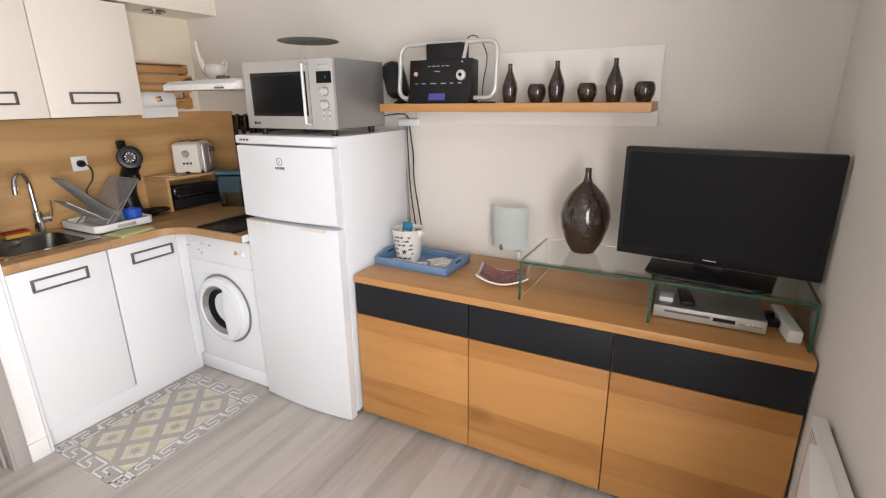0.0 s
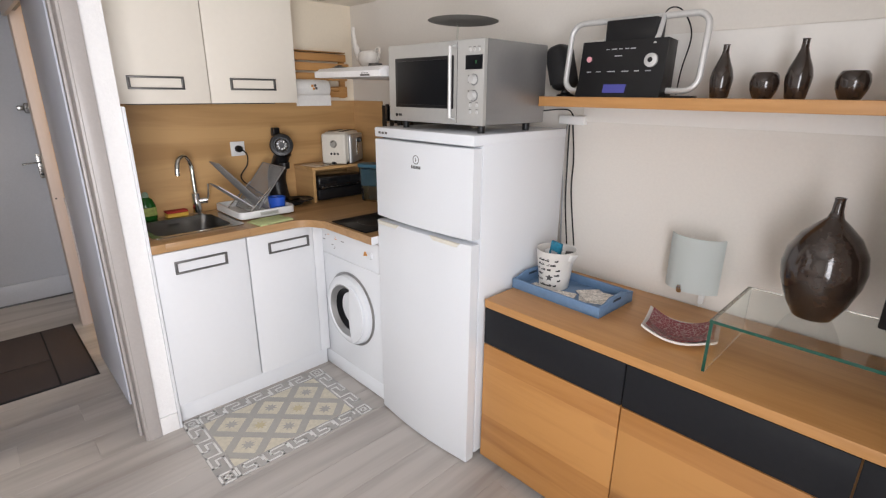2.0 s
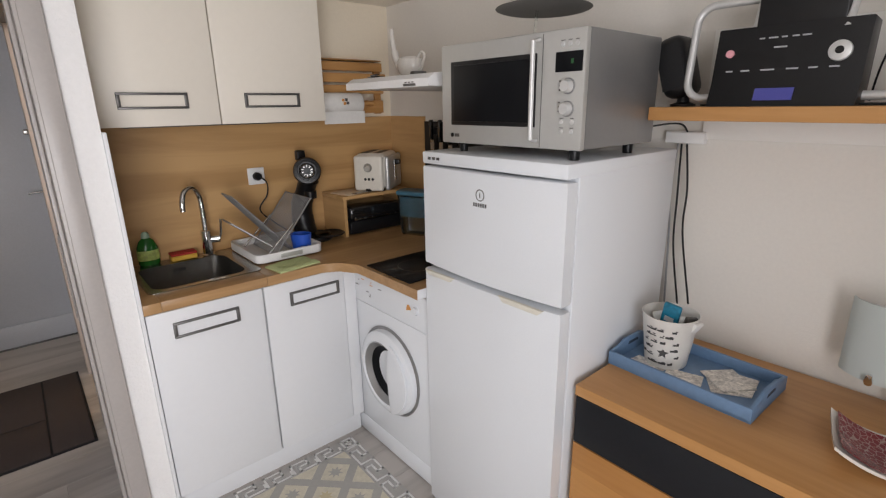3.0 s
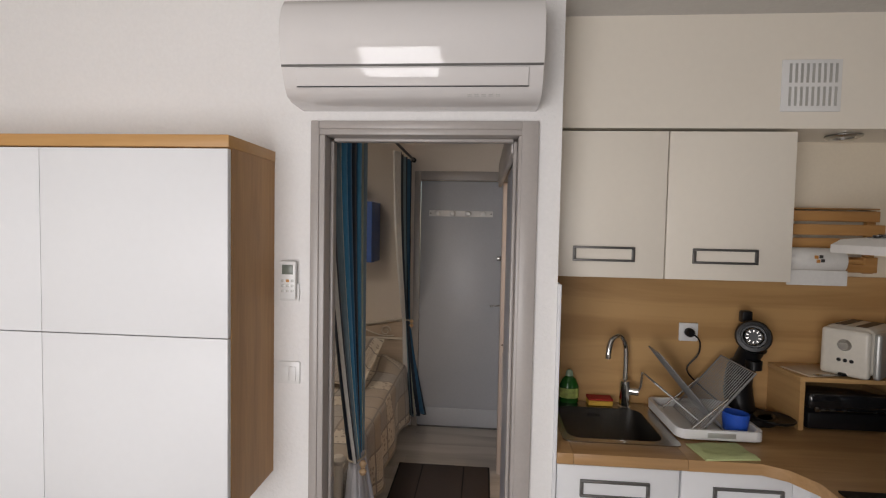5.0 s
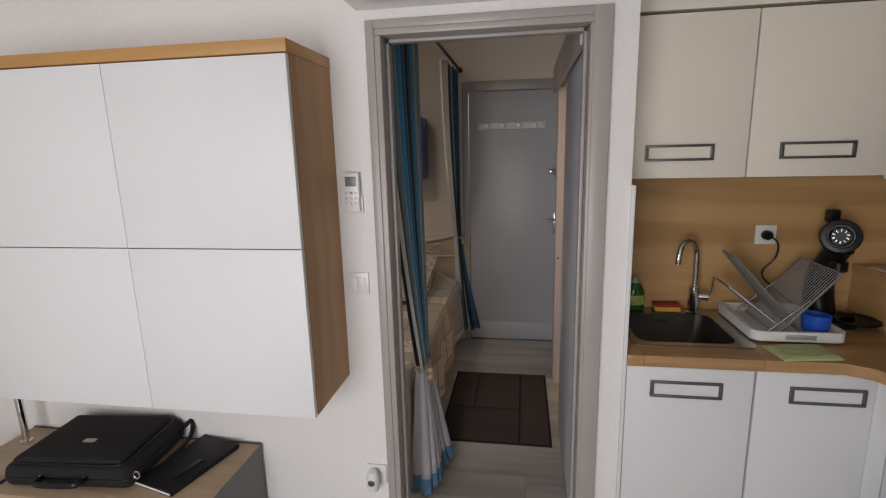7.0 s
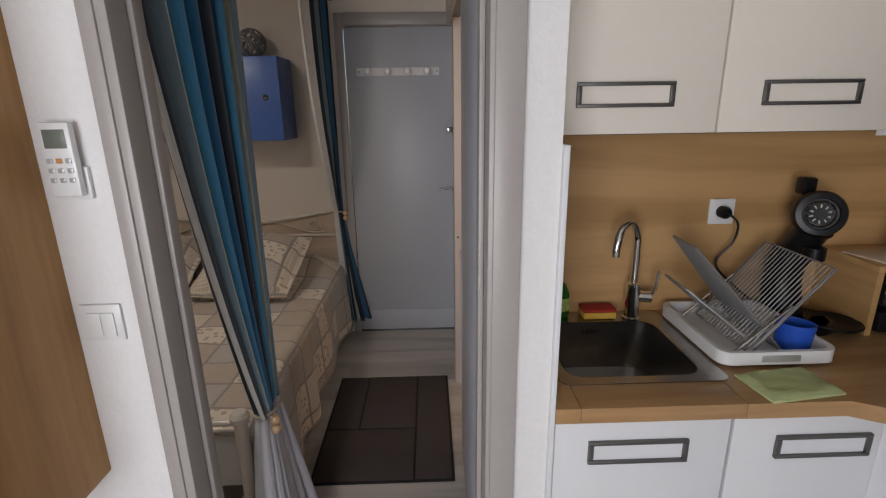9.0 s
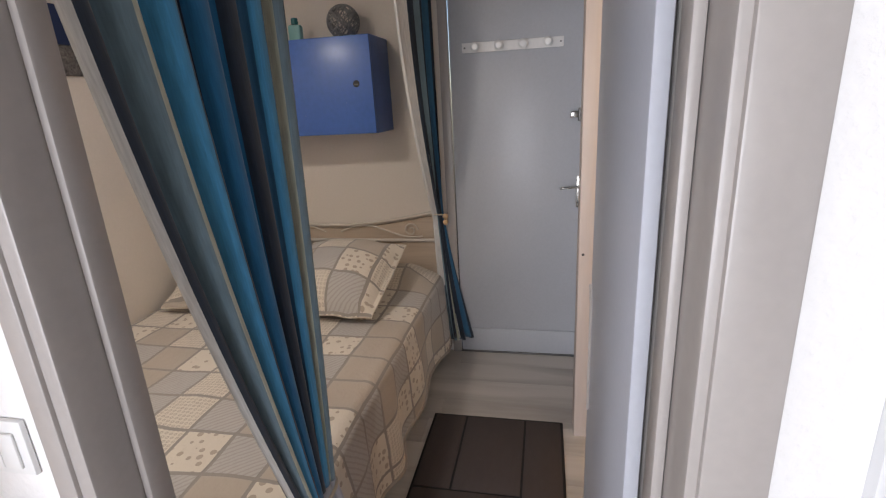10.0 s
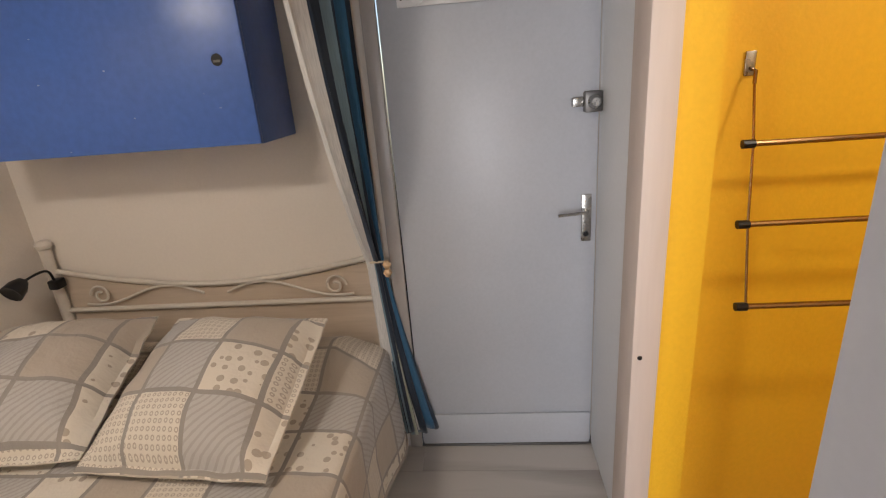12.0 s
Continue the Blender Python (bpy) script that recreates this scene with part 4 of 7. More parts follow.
def coffee_machine():
    t = thing("coffee_machine", (-2.93, 1.72, 0.925), "black pod coffee machine with round head", "coffee machine")
    c = Matrix.Translation((-2.95, 1.70, 0.9255))
    part("base", lathe([(0, 0), (0.085, 0), (0.092, 0.008), (0.090, 0.022), (0.078, 0.028), (0.070, 0.024), (0, 0.024)], 36, c), M_BLACK, t)
    part("drip_tray", lathe([(0, 0.024), (0.055, 0.024), (0.072, 0.034), (0.075, 0.030), (0.070, 0.024)], 32, Matrix.Translation((-2.895, 1.755, 0.9255))), M_BLACK, t)
    pts = spline([(-3.0, 1.68, 0.94), (-3.02, 1.675, 1.02), (-3.015, 1.675, 1.10), (-2.985, 1.685, 1.17), (-2.955, 1.695, 1.23)], 6)
    part("column", tube(pts, [0.055] * 8 + [0.052] * 8 + [0.045] * 8 + [0.05], 20), M_BLACK, t)
    d = Vector((0.80, -0.38, 0.15)).normalized()
    m = Matrix.Translation(Vector((-2.975, 1.700, 1.265))) @ d.to_track_quat("Z", "Y").to_matrix().to_4x4()
    part("head", lathe([(0, -0.02), (0.045, -0.02), (0.062, 0.0), (0.066, 0.03), (0.066, 0.055), (0.060, 0.066), (0.046, 0.068), (0.044, 0.060), (0, 0.058)], 36, m), M_BLACK, t)
    part("dial", lathe([(0.030, 0.060), (0.034, 0.063), (0.038, 0.060)], 32, m), M_STEEL, t)
    for i in range(10):
        a = 2 * math.pi * i / 10
        part("mark", join(bmesh.new(), box(-0.0018, 0.0018, 0.018, 0.027, 0.0585, 0.0605), m @ Matrix.Rotation(a, 4, "Z")), M_STEEL, t)
    part("lever", join(bmesh.new(), box(-3.022, -2.985, 1.662, 1.705, 1.318, 1.368, r=0.008)), M_BLACK, t)
    part("holder", tube([(-2.93, 1.685, 1.14), (-2.93, 1.685, 1.175)], 0.030, 20), M_BLACK, t)


coffee_machine()


def pine_box():
    x0, x1, y0, y1, z0, z1 = XK + 0.012, -2.86, 1.825, 2.225, 0.9255, 1.118
    t = thing("shelf_box", ((x0 + x1) / 2, 2.05, z0), "open oak-look box shelf standing on the worktop", "shelf")
    part("top", box(x0, x1 + 0.004, y0 - 0.004, y1 + 0.004, z1, z1 + 0.018, r=0.002), M_SPLASH, t)
    part("side", box(x0, x1, y0, y0 + 0.018, z0, z1), M_SPLASH_X, t)
    part("side", box(x0, x1, y1 - 0.018, y1, z0, z1), M_SPLASH_X, t)
    part("back", box(x0, x0 + 0.006, y0 + 0.018, y1 - 0.018, z0, z1), M_SPLASH, t)
    g = thing("contact_grill", (-2.95, 2.0, z0), "black contact grill with steel handle inside the box shelf", "grill")
    part("base", box(x0 + 0.02, x1 + 0.005, y0 + 0.030, y0 + 0.365, z0 + 0.006, z0 + 0.075, r=0.014), M_BLACK, g)
    part("lid", box(x0 + 0.02, x1 + 0.008, y0 + 0.030, y0 + 0.365, z0 + 0.080, z0 + 0.150, r=0.022, seg=4), M_BLACK_GLOSS, g)
    part("trim", box(x1 + 0.004, x1 + 0.0105, y0 + 0.05, y0 + 0.345, z0 + 0.083, z0 + 0.088, r=0.001), M_STEEL, g)
    part("latch", box(x1 + 0.002, x1 + 0.016, y0 + 0.050, y0 + 0.072, z0 + 0.08, z0 + 0.10, r=0.003), M_STEEL, g)
    b = thing("cutting_board", (-2.93, 1.93, z1 + 0.018), "thin pale paper board lying on the box shelf", "board")
    part("sheet", join(bmesh.new(), box(-0.07, 0.07, -0.085, 0.085, 0, 0.006, r=0.002), Matrix.Translation((-2.945, 1.925, z1 + 0.0185)) @ Matrix.Rotation(radians(12), 4, "Z")), M_PAPER_BEIGE, b)
    k = thing("knife", (-2.88, 2.0, z1 + 0.018), "black-handled kitchen knife on the box shelf", "knife")
    m = Matrix.Translation((-2.873, 1.975, z1 + 0.0245)) @ Matrix.Rotation(radians(8), 4, "Z")
    part("handle", join(bmesh.new(), box(-0.012, 0.012, 0.0, 0.12, 0, 0.014, r=0.005), m), M_BLACK, k)
    part("blade", join(bmesh.new(), box(-0.011, 0.009, -0.10, 0.0, 0.001, 0.004, r=0.001), m), M_STEEL, k)
    # toaster
    t = thing("toaster", (-2.97, 2.1, z1 + 0.018), "cream and silver two-slot toaster on the box shelf", "toaster")
    m = Matrix.Translation((-2.965, 2.105, z1 + 0.018)) @ Matrix.Rotation(radians(38), 4, "Z") @ Matrix.Diagonal((1.12, 1.12, 1.12, 1))
    part("body", join(bmesh.new(), box(-0.075, 0.075, -0.115, 0.115, 0.010, 0.178, r=0.030, seg=5), m), M_TOASTER, t, "cream enamel shell")
    part("end", join(bmesh.new(), box(-0.070, 0.070, -0.135, -0.108, 0.006, 0.170, r=0.020, seg=4), m), M_TOASTER, t)
    part("end", join(bmesh.new(), box(0.070, 0.092, -0.105, 0.105, 0.006, 0.165, r=0.020, seg=4), m), M_SILVER, t, "brushed silver end cap")
    part("slot", join(bmesh.new(), box(-0.045, -0.015, -0.085, 0.085, 0.1765, 0.1795), m), M_BLACK, t)
    part("slot", join(bmesh.new(), box(0.015, 0.045, -0.085, 0.085, 0.1765, 0.1795), m), M_BLACK, t)
    part("lever_slot", join(bmesh.new(), box(0.0915, 0.0935, -0.012, 0.012, 0.045, 0.140), m), M_STEEL, t)
    part("lever", join(bmesh.new(), box(0.093, 0.118, -0.016, 0.016, 0.118, 0.142, r=0.005), m), M_BLACK, t)
    part("knob", join(bmesh.new(), lathe([(0, 0.014), (0.015, 0.014), (0.019, 0.006), (0.021, 0)], 24), m @ Matrix.Translation((0.0, -0.134, 0.115)) @ Matrix.Rotation(radians(90), 4, "X")), M_STEEL, t)
    for dx in (-0.014, 0.004, 0.022):
        part("button", join(bmesh.new(), lathe([(0, 0.004), (0.006, 0.003), (0.007, 0)], 14), m @ Matrix.Translation((dx, -0.134, 0.062)) @ Matrix.Rotation(radians(90), 4, "X")), M_BLACK, t)
    for dx in (-0.05, 0.05):
        for dy in (-0.08, 0.08):
            part("foot", join(bmesh.new(), lathe([(0, 0), (0.01, 0), (0.01, 0.012), (0, 0.012)], 10), m @ Matrix.Translation((dx, dy, 0.0))), M_BLACK, t)


M_BLACK_GLOSS = mat("black_gloss", (0.010, 0.010, 0.011), 0.12, coat=0.5)
M_PAPER_BEIGE = mat("beige_board", (0.62, 0.50, 0.36), 0.7)
M_TOASTER = mat("cream_enamel", (0.70, 0.66, 0.58), 0.3)
pine_box()


def water_jug():
    t = thing("water_filter_jug", (-2.68, 2.1, 0.925), "blue-lidded clear plastic water filter jug", "jug")
    m = Matrix.Translation((-2.672, 2.14, 0.9255)) @ Matrix.Rotation(radians(25), 4, "Z") @ Matrix.Diagonal((0.84, 0.9, 0.96, 1))
    def ring(a, b, z):
        return [(x, y, z) for x, y in rounded_loop(-a, a, -b, b, min(a, b) * 0.55, 5)]
    bm = bmesh.new()
    rings = [[bm.verts.new(p) for p in ring(*q)] for q in ((0.085, 0.045, 0.0), (0.092, 0.05, 0.01), (0.108, 0.06, 0.215), (0.105, 0.057, 0.215), (0.088, 0.047, 0.012))]
    for a, b in zip(rings, rings[1:]):
        for i in range(len(a)):
            bm.faces.new((a[i], a[(i + 1) % len(a)], b[(i + 1) % len(a)], b[i]))
    bm.faces.new(rings[0][::-1])
    bm.faces.new(rings[-1])
    bmesh.ops.recalc_face_normals(bm, faces=bm.faces[:])
    part("pitcher", join(bmesh.new(), bm, m), M_JUG, t, "clear smoky plastic pitcher")
    part("funnel", join(bmesh.new(), prism(rounded_loop(-0.095, 0.095, -0.05, 0.05, 0.025, 4), 0.10, 0.205), m), M_JUG_IN, t, "milky blue inner funnel")
    part("lid", join(bmesh.new(), prism(rounded_loop(-0.112, 0.112, -0.064, 0.064, 0.03, 5), 0.216, 0.238, inset=0.006), m), M_JUG_BLUE, t, "grey-blue lid")
    part("handle", join(bmesh.new(), tube(spline([(0.105, 0, 0.215), (0.15, 0, 0.215), (0.168, 0, 0.17), (0.165, 0, 0.09), (0.16, 0, 0.07)], 6), 0.013, 12), m), M_JUG_BLUE, t, "grey-blue handle")


M_JUG = glass("smoky_plastic", (0.72, 0.80, 0.84), 0.08)
M_JUG_IN = mat("milky_blue_plastic", (0.12, 0.22, 0.27), 0.4)
M_JUG_BLUE = mat("grey_blue_plastic", (0.05, 0.15, 0.22), 0.4)
water_jug()


def knives_on_wall():
    t = thing("knife_rack", (-2.45, YN - 0.02, 1.44), "magnetic rack with steel kitchen knives on the black panel", "knife rack")
    part("bar", box(-2.72, -2.38, YN - 0.024, YN - 0.010, 1.425, 1.462, r=0.003), M_BLACK, t)
    for i, x in enumerate((-2.69, -2.62, -2.55, -2.47)):
        part("handle", box(x - 0.011, x + 0.011, YN - 0.042, YN - 0.026, 1.40 - 0.01 * i, 1.50, r=0.005), M_BLACK_GLOSS, t)
        part("blade", box(x - 0.014, x + 0.014, YN - 0.029, YN - 0.026, 1.20 + 0.02 * i, 1.40 - 0.01 * i, r=0.001), M_STEEL, t)


knives_on_wall()


def dish_rack():
    z = 0.9255
    t = thing("draining_tray", (-2.83, 1.45, z), "white plastic draining tray with grey grips", "tray")
    bm = bmesh.new()
    x0, x1, y0, y1 = -3.045, -2.695, 1.305, 1.615
    rings = []
    for q, zz in (((x0 + .01, x1 - .01, y0 + .01, y1 - .01), z + 0.004), ((x0, x1, y0, y1), z + 0.010), ((x0, x1, y0, y1), z + 0.045), ((x0 + .012, x1 - .012, y0 + .012, y1 - .012), z + 0.045), ((x0 + .02, x1 - .02, y0 + .02, y1 - .02), z + 0.014)):
        rings.append([bm.verts.new((a, b, zz)) for a, b in rounded_loop(*q, 0.035, 5)])
    for a, b in zip(rings, rings[1:]):
        for i in range(len(a)):
            bm.faces.new((a[i], a[(i + 1) % len(a)], b[(i + 1) % len(a)], b[i]))
    bm.faces.new(rings[0][::-1])
    bm.faces.new(rings[-1])
    bmesh.ops.recalc_face_normals(bm, faces=bm.faces[:])
    part("tray", bm, M_WHITE_PLASTIC, t)
    part("grip", box(x1 - 0.001, x1 + 0.003, 1.41, 1.51, z + 0.018, z + 0.036, r=0.002), M_SILVER, t)
    part("grip", box(x0 + 0.012, x0 + 0.016, 1.41, 1.51, z + 0.018, z + 0.036, r=0.002), M_SILVER, t)
    r_ = thing("dish_rack", (-2.85, 1.45, z + 0.015), "folding steel wire dish rack standing open in the tray", "dish rack")
    # crossed leaves of wire, the wings narrower
    def leaf(a, b, wide, tip):
        """A wire leaf from its foot a to its upper edge b; wide and tip: (start x, end x) there."""
        (ya, za), (yb, zb) = a, b
        f = part("leaf", tube([(wide[0], ya, za), (wide[1], ya, za), (tip[1], yb, zb), (tip[0], yb, zb)], 0.0035, 8, closed=True), M_SILVER_DK, r_)
        for i in range(19):
            k = (i + 0.5) / 19
            part("wire", tube([(lerp(*wide, k), ya, za), (lerp(*tip, k), yb, zb)], 0.0016, 6), M_SILVER_DK, f)
    leaf((1.405, z + 0.02), (1.590, 1.175), (-3.0, -2.735), (-3.0, -2.735))
    leaf((1.400, 0.985), (1.262, 1.098), (-2.97, -2.76), (-2.94, -2.82))
    leaf((1.50, z + 0.02), (1.278, 1.212), (-2.98, -2.75), (-2.95, -2.83))
    for x in (-2.995, -2.74):
        part("leg", tube([(x, 1.36, z + 0.018), (x, 1.50, 1.075)], 0.004, 8), M_STEEL, r_)
    c = thing("cutlery_cup", (-2.79, 1.53, z + 0.02), "small blue plastic cutlery cup in the rack", "cup")
    b = lathe([(0, 0), (0.034, 0), (0.040, 0.075), (0.037, 0.075), (0.031, 0.004), (0, 0.004)], 24, Matrix.Translation((-2.775, 1.545, z + 0.0145)) @ Matrix.Rotation(radians(45), 4, "Z") @ Matrix.Diagonal((1.2, 0.95, 1, 1)))
    part("cup", b, M_BLUE_PLASTIC, c)
    # cloth
    bm = bmesh.new()
    n = 14
    g = [[bm.verts.new((-0.085 + 0.17 * i / n, -0.095 + 0.19 * j / n, 0.012 + 0.006 * noise.noise((i * 0.4, j * 0.35, 2.0)) - (0.006 if i in (0, n) or j in (0, n) else 0))) for j in range(n + 1)] for i in range(n + 1)]
    for i in range(n):
        for j in range(n):
            bm.faces.new((g[i][j], g[i + 1][j], g[i + 1][j + 1], g[i][j + 1]))
    ext = bmesh.ops.extrude_face_region(bm, geom=bm.faces[:])
    for v in ext["geom"]:
        if isinstance(v, bmesh.types.BMVert):
            v.co.z = 0.0005
    bmesh.ops.recalc_face_normals(bm, faces=bm.faces[:])
    bm.transform(Matrix.Translation((-2.615, 1.425, 0.9255)) @ Matrix.Rotation(radians(8), 4, "Z") @ Matrix.Diagonal((0.72, 1, 1, 1)))
    solid("dishcloth", bm, M_CLOTH, "folded pale green dishcloth on the worktop edge", "cloth", at=(-2.615, 1.425, 0.9255))
    s = thing("soap_bottle", (-3.045, 0.972, z), "green washing-up liquid bottle behind the sink", "bottle")
    c = Matrix.Translation((-3.045, 0.972, 0.9295)) @ Matrix.Diagonal((0.85, 1.3, 0.78, 1))
    part("bottle", lathe([(0, 0), (0.028, 0), (0.032, 0.01), (0.031, 0.10), (0.022, 0.135), (0.012, 0.15), (0, 0.15)], 24, c), M_GREEN_GLASS, s, "translucent green bottle")
    part("cap", lathe([(0.011, 0.15), (0.013, 0.152), (0.011, 0.175), (0.006, 0.185), (0, 0.185)], 18, c), M_TEAL_CAP, s, "pale green cap")
    part("label", lathe([(0.0325, 0.03), (0.0327, 0.031), (0.0325, 0.085)], 24, c), M_LABEL, s, "yellow-green paper label")
    p = thing("sponge", (-3.02, 1.07, z), "red scourer on a yellow sponge by the tap", "sponge")
    part("foam", box(-3.065, -3.005, 1.05, 1.155, 0.930, 0.952, r=0.006), M_SPONGE_Y, p, "yellow foam")
    part("scourer", box(-3.065, -3.005, 1.05, 1.155, 0.9525, 0.962, r=0.003), M_SPONGE_R, p, "red scourer")


M_BLUE_PLASTIC = mat("blue_plastic", (0.02, 0.09, 0.50), 0.35)
M_CLOTH = mat("green_cloth", (0.50, 0.56, 0.27), 0.95, vary=0.08, fine=200, bump=0.6, bump_scale=300)
M_GREEN_GLASS = mat("green_soap", (0.012, 0.11, 0.012), 0.12, vary=0.1)
M_TEAL_CAP = mat("pale_green_cap", (0.30, 0.42, 0.30), 0.3)
M_LABEL = mat("bottle_label", (0.45, 0.55, 0.15), 0.5, vary=0.5, scale=40)
M_SPONGE_Y = mat("yellow_sponge", (0.70, 0.42, 0.06), 0.95, fine=300, bump=0.7, bump_scale=300)
M_SPONGE_R = mat("red_scourer", (0.40, 0.03, 0.02), 0.9, fine=300, bump=0.7, bump_scale=300)
dish_rack()

# ---- living side ----
def sideboard():
    x0, x1, y0, y1, zt = -1.400, 0.392, 1.727, 2.28, 0.782
    t = thing("sideboard", ((x0 + x1) / 2, 2.0, 0), "long oak sideboard with three doors and black drawer band", "sideboard")
    part("top", box(x0, x1, y0, y1, zt - 0.034, zt, r=0.002), M_OAK_TOP, t)
    part("carcass", box(x0 + 0.004, x1 - 0.004, y0 + 0.022, y1 - 0.01, 0.06, zt - 0.0345), M_OAK, t)
    part("plinth", box(x0 + 0.03, x1 - 0.03, y0 + 0.05, y1 - 0.03, 0.0, 0.0595), M_BLACK, t)
    for a, b in ((x0 + 0.003, -0.8035), (-0.7985, -0.2135), (-0.2085, x1 - 0.003)):
        part("drawer_front", box(a, b, y0 + 0.002, y0 + 0.021, 0.590, zt - 0.037, r=0.0015), M_BLACK_SATIN, t, "matt black drawer front")
        part("door", box(a, b, y0 + 0.002, y0 + 0.021, 0.035, 0.586, r=0.0015), M_OAK, t, "oak door with horizontal grain")


sideboard()


def glass_bench(x0, x1, y0, y1, z0, z1, label, both=True):
    """Bent or bonded clear glass bridge with green edges."""
    t = thing("glass_tv_bench", ((x0 + x1) / 2, (y0 + y1) / 2, z0), label, "tv bench")
    e = 0.009
    for name, b in (("top", (x0, x1, y0, y1, z1 - e, z1)), ("leg", (x0, x0 + e, y0, y1, z0, z1 - e - 0.0003)), ("leg", (x1 - e, x1, y0, y1, z0, z1 - e - 0.0003))):
        if name == "leg" and b[0] > x0 and not both:
            continue
        p = part(name, box(*b), M_GLASS, t, "clear glass sheet", smooth=False)
        p.visible_shadow = False
    # ground edges
    for b in ((x0, x1, y0 - 0.0012, y0 - 0.0002, z1 - e, z1), (x0 - 0.0012, x0 - 0.0002, y0, y1, z1 - e, z1), (x0, x0 + e, y0 - 0.0012, y0 - 0.0002, z0, z1 - e - 0.0003), (x1 - e, x1, y0 - 0.0012, y0 - 0.0002, z0, z1 - e - 0.0003), (x0, x1, y1 + 0.0002, y1 + 0.0012, z1 - e, z1)):
        if both or not (b[0] > x0 and b[4] == z0):
            part("edge", box(*b), M_GLASS_EDGE, t, "green polished glass edge", smooth=False)


glass_bench(-0.605, -0.1135, 1.795, 2.165, 0.7825, 0.950, "clear glass bridge with green edges under the vase", False)
glass_bench(-0.112, 0.384, 1.795, 2.165, 0.7825, 0.950, "clear glass bridge with green edges over the player")


def television():
    t = thing("television", (0.06, 1.92, 0.95), "black flat-screen television switched off on a glass bench", "television")
    m = Matrix.Translation((0.062, 1.915, 0.0)) @ Matrix.Rotation(radians(-7), 4, "Z")
    part("case", join(bmesh.new(), box(-0.327, 0.327, 0.0, 0.045, 0.992, 1.402, r=0.006), m), M_BLACK, t)
    part("back", join(bmesh.new(), box(-0.25, 0.25, 0.045, 0.085, 1.03, 1.34, r=0.012), m), M_BLACK, t)
    part("screen", join(bmesh.new(), box(-0.309, 0.312, -0.0015, 0.004, 1.028, 1.386), m), M_SCREEN, t, "dark matt screen")
    part("badge", join(bmesh.new(), box(-0.022, 0.022, -0.002, 0.002, 1.009, 1.013), m), M_STEEL, t)
    part("neck", join(bmesh.new(), box(-0.05, 0.05, 0.012, 0.05, 0.962, 1.0, r=0.006), m), M_BLACK, t)
    part("base", join(bmesh.new(), prism([(-0.21, 0.09), (-0.20, -0.06), (-0.15, -0.10), (0.15, -0.10), (0.20, -0.06), (0.21, 0.09)], 0.9505, 0.964, inset=0.004), m), M_BLACK, t)


television()


def player():
    t = thing("dvd_player", (0.08, 2.0, 0.7825), "slim silver disc player under the glass bench", "player")
    part("case", box(-0.095, 0.262, 1.872, 2.12, 0.790, 0.832, r=0.002), M_SILVER_DK, t)
    part("front", box(-0.097, 0.264, 1.862, 1.8715, 0.788, 0.834, r=0.003), M_SILVER, t, "bright silver front")
    part("slot", box(-0.06, 0.09, 1.861, 1.8625, 0.812, 0.820), M_PEWTER, t)
    part("window", box(0.10, 0.17, 1.861, 1.8625, 0.806, 0.820), M_BLACK, t)
    for i in range(4):
        part("button", box(0.185 + i * 0.018, 0.197 + i * 0.018, 1.8605, 1.8625, 0.808, 0.816, r=0.001), M_CHROME, t)
    for x in (-0.07, 0.235):
        for y in (1.89, 2.09):
            part("foot", lathe([(0, 0), (0.012, 0), (0.012, 0.0075), (0, 0.0075)], 12, Matrix.Translation((x, y, 0.7825))), M_BLACK, t)
    r_ = thing("remote_control", (0.01, 1.93, 0.832), "short black remote control on the disc player", "remote control")
    m = Matrix.Translation((0.005, 1.965, 0.8325)) @ Matrix.Rotation(radians(10), 4, "Z")
    part("body", join(bmesh.new(), box(-0.024, 0.024, -0.07, 0.07, 0, 0.02, r=0.006), m), M_BLACK, r_)
    for i in range(4):
        for j in range(3):
            part("key", join(bmesh.new(), box(-0.014 + j * 0.010, -0.008 + j * 0.010, -0.05 + i * 0.022, -0.042 + i * 0.022, 0.0195, 0.0215, r=0.001), m), M_PEWTER, r_)
    p = thing("plug_adapter", (-0.06, 1.93, 0.832), "small white adapter on the disc player", "adapter")
    part("body", box(-0.085, -0.035, 1.905, 1.97, 0.8325, 0.852, r=0.006), M_WHITE_PLASTIC, p)
    part("pin", tube([(-0.06, 1.97, 0.842), (-0.06, 1.985, 0.842)], 0.003, 8), M_STEEL, p)
    b = thing("extension_block", (0.34, 1.95, 0.7825), "white multi-socket block with black plugs on the sideboard", "socket")
    m = Matrix.Translation((0.327, 1.96, 0.783)) @ Matrix.Rotation(radians(8), 4, "Z")
    part("block", join(bmesh.new(), box(-0.022, 0.022, -0.12, 0.12, 0, 0.045, r=0.006), m), M_WHITE_PLASTIC, b)
    for dy in (-0.02, 0.05):
        part("plug", join(bmesh.new(), box(-0.055, -0.0225, dy - 0.015, dy + 0.015, 0.012, 0.04, r=0.006), m), M_BLACK, b)
    part("cable", tube(spline([(0.28, 1.98, 0.80), (0.20, 2.14, 0.79), (0.05, 2.2, 0.787), (-0.05, 2.24, 0.787)], 6), 0.004, 6), M_BLACK, b)


player()


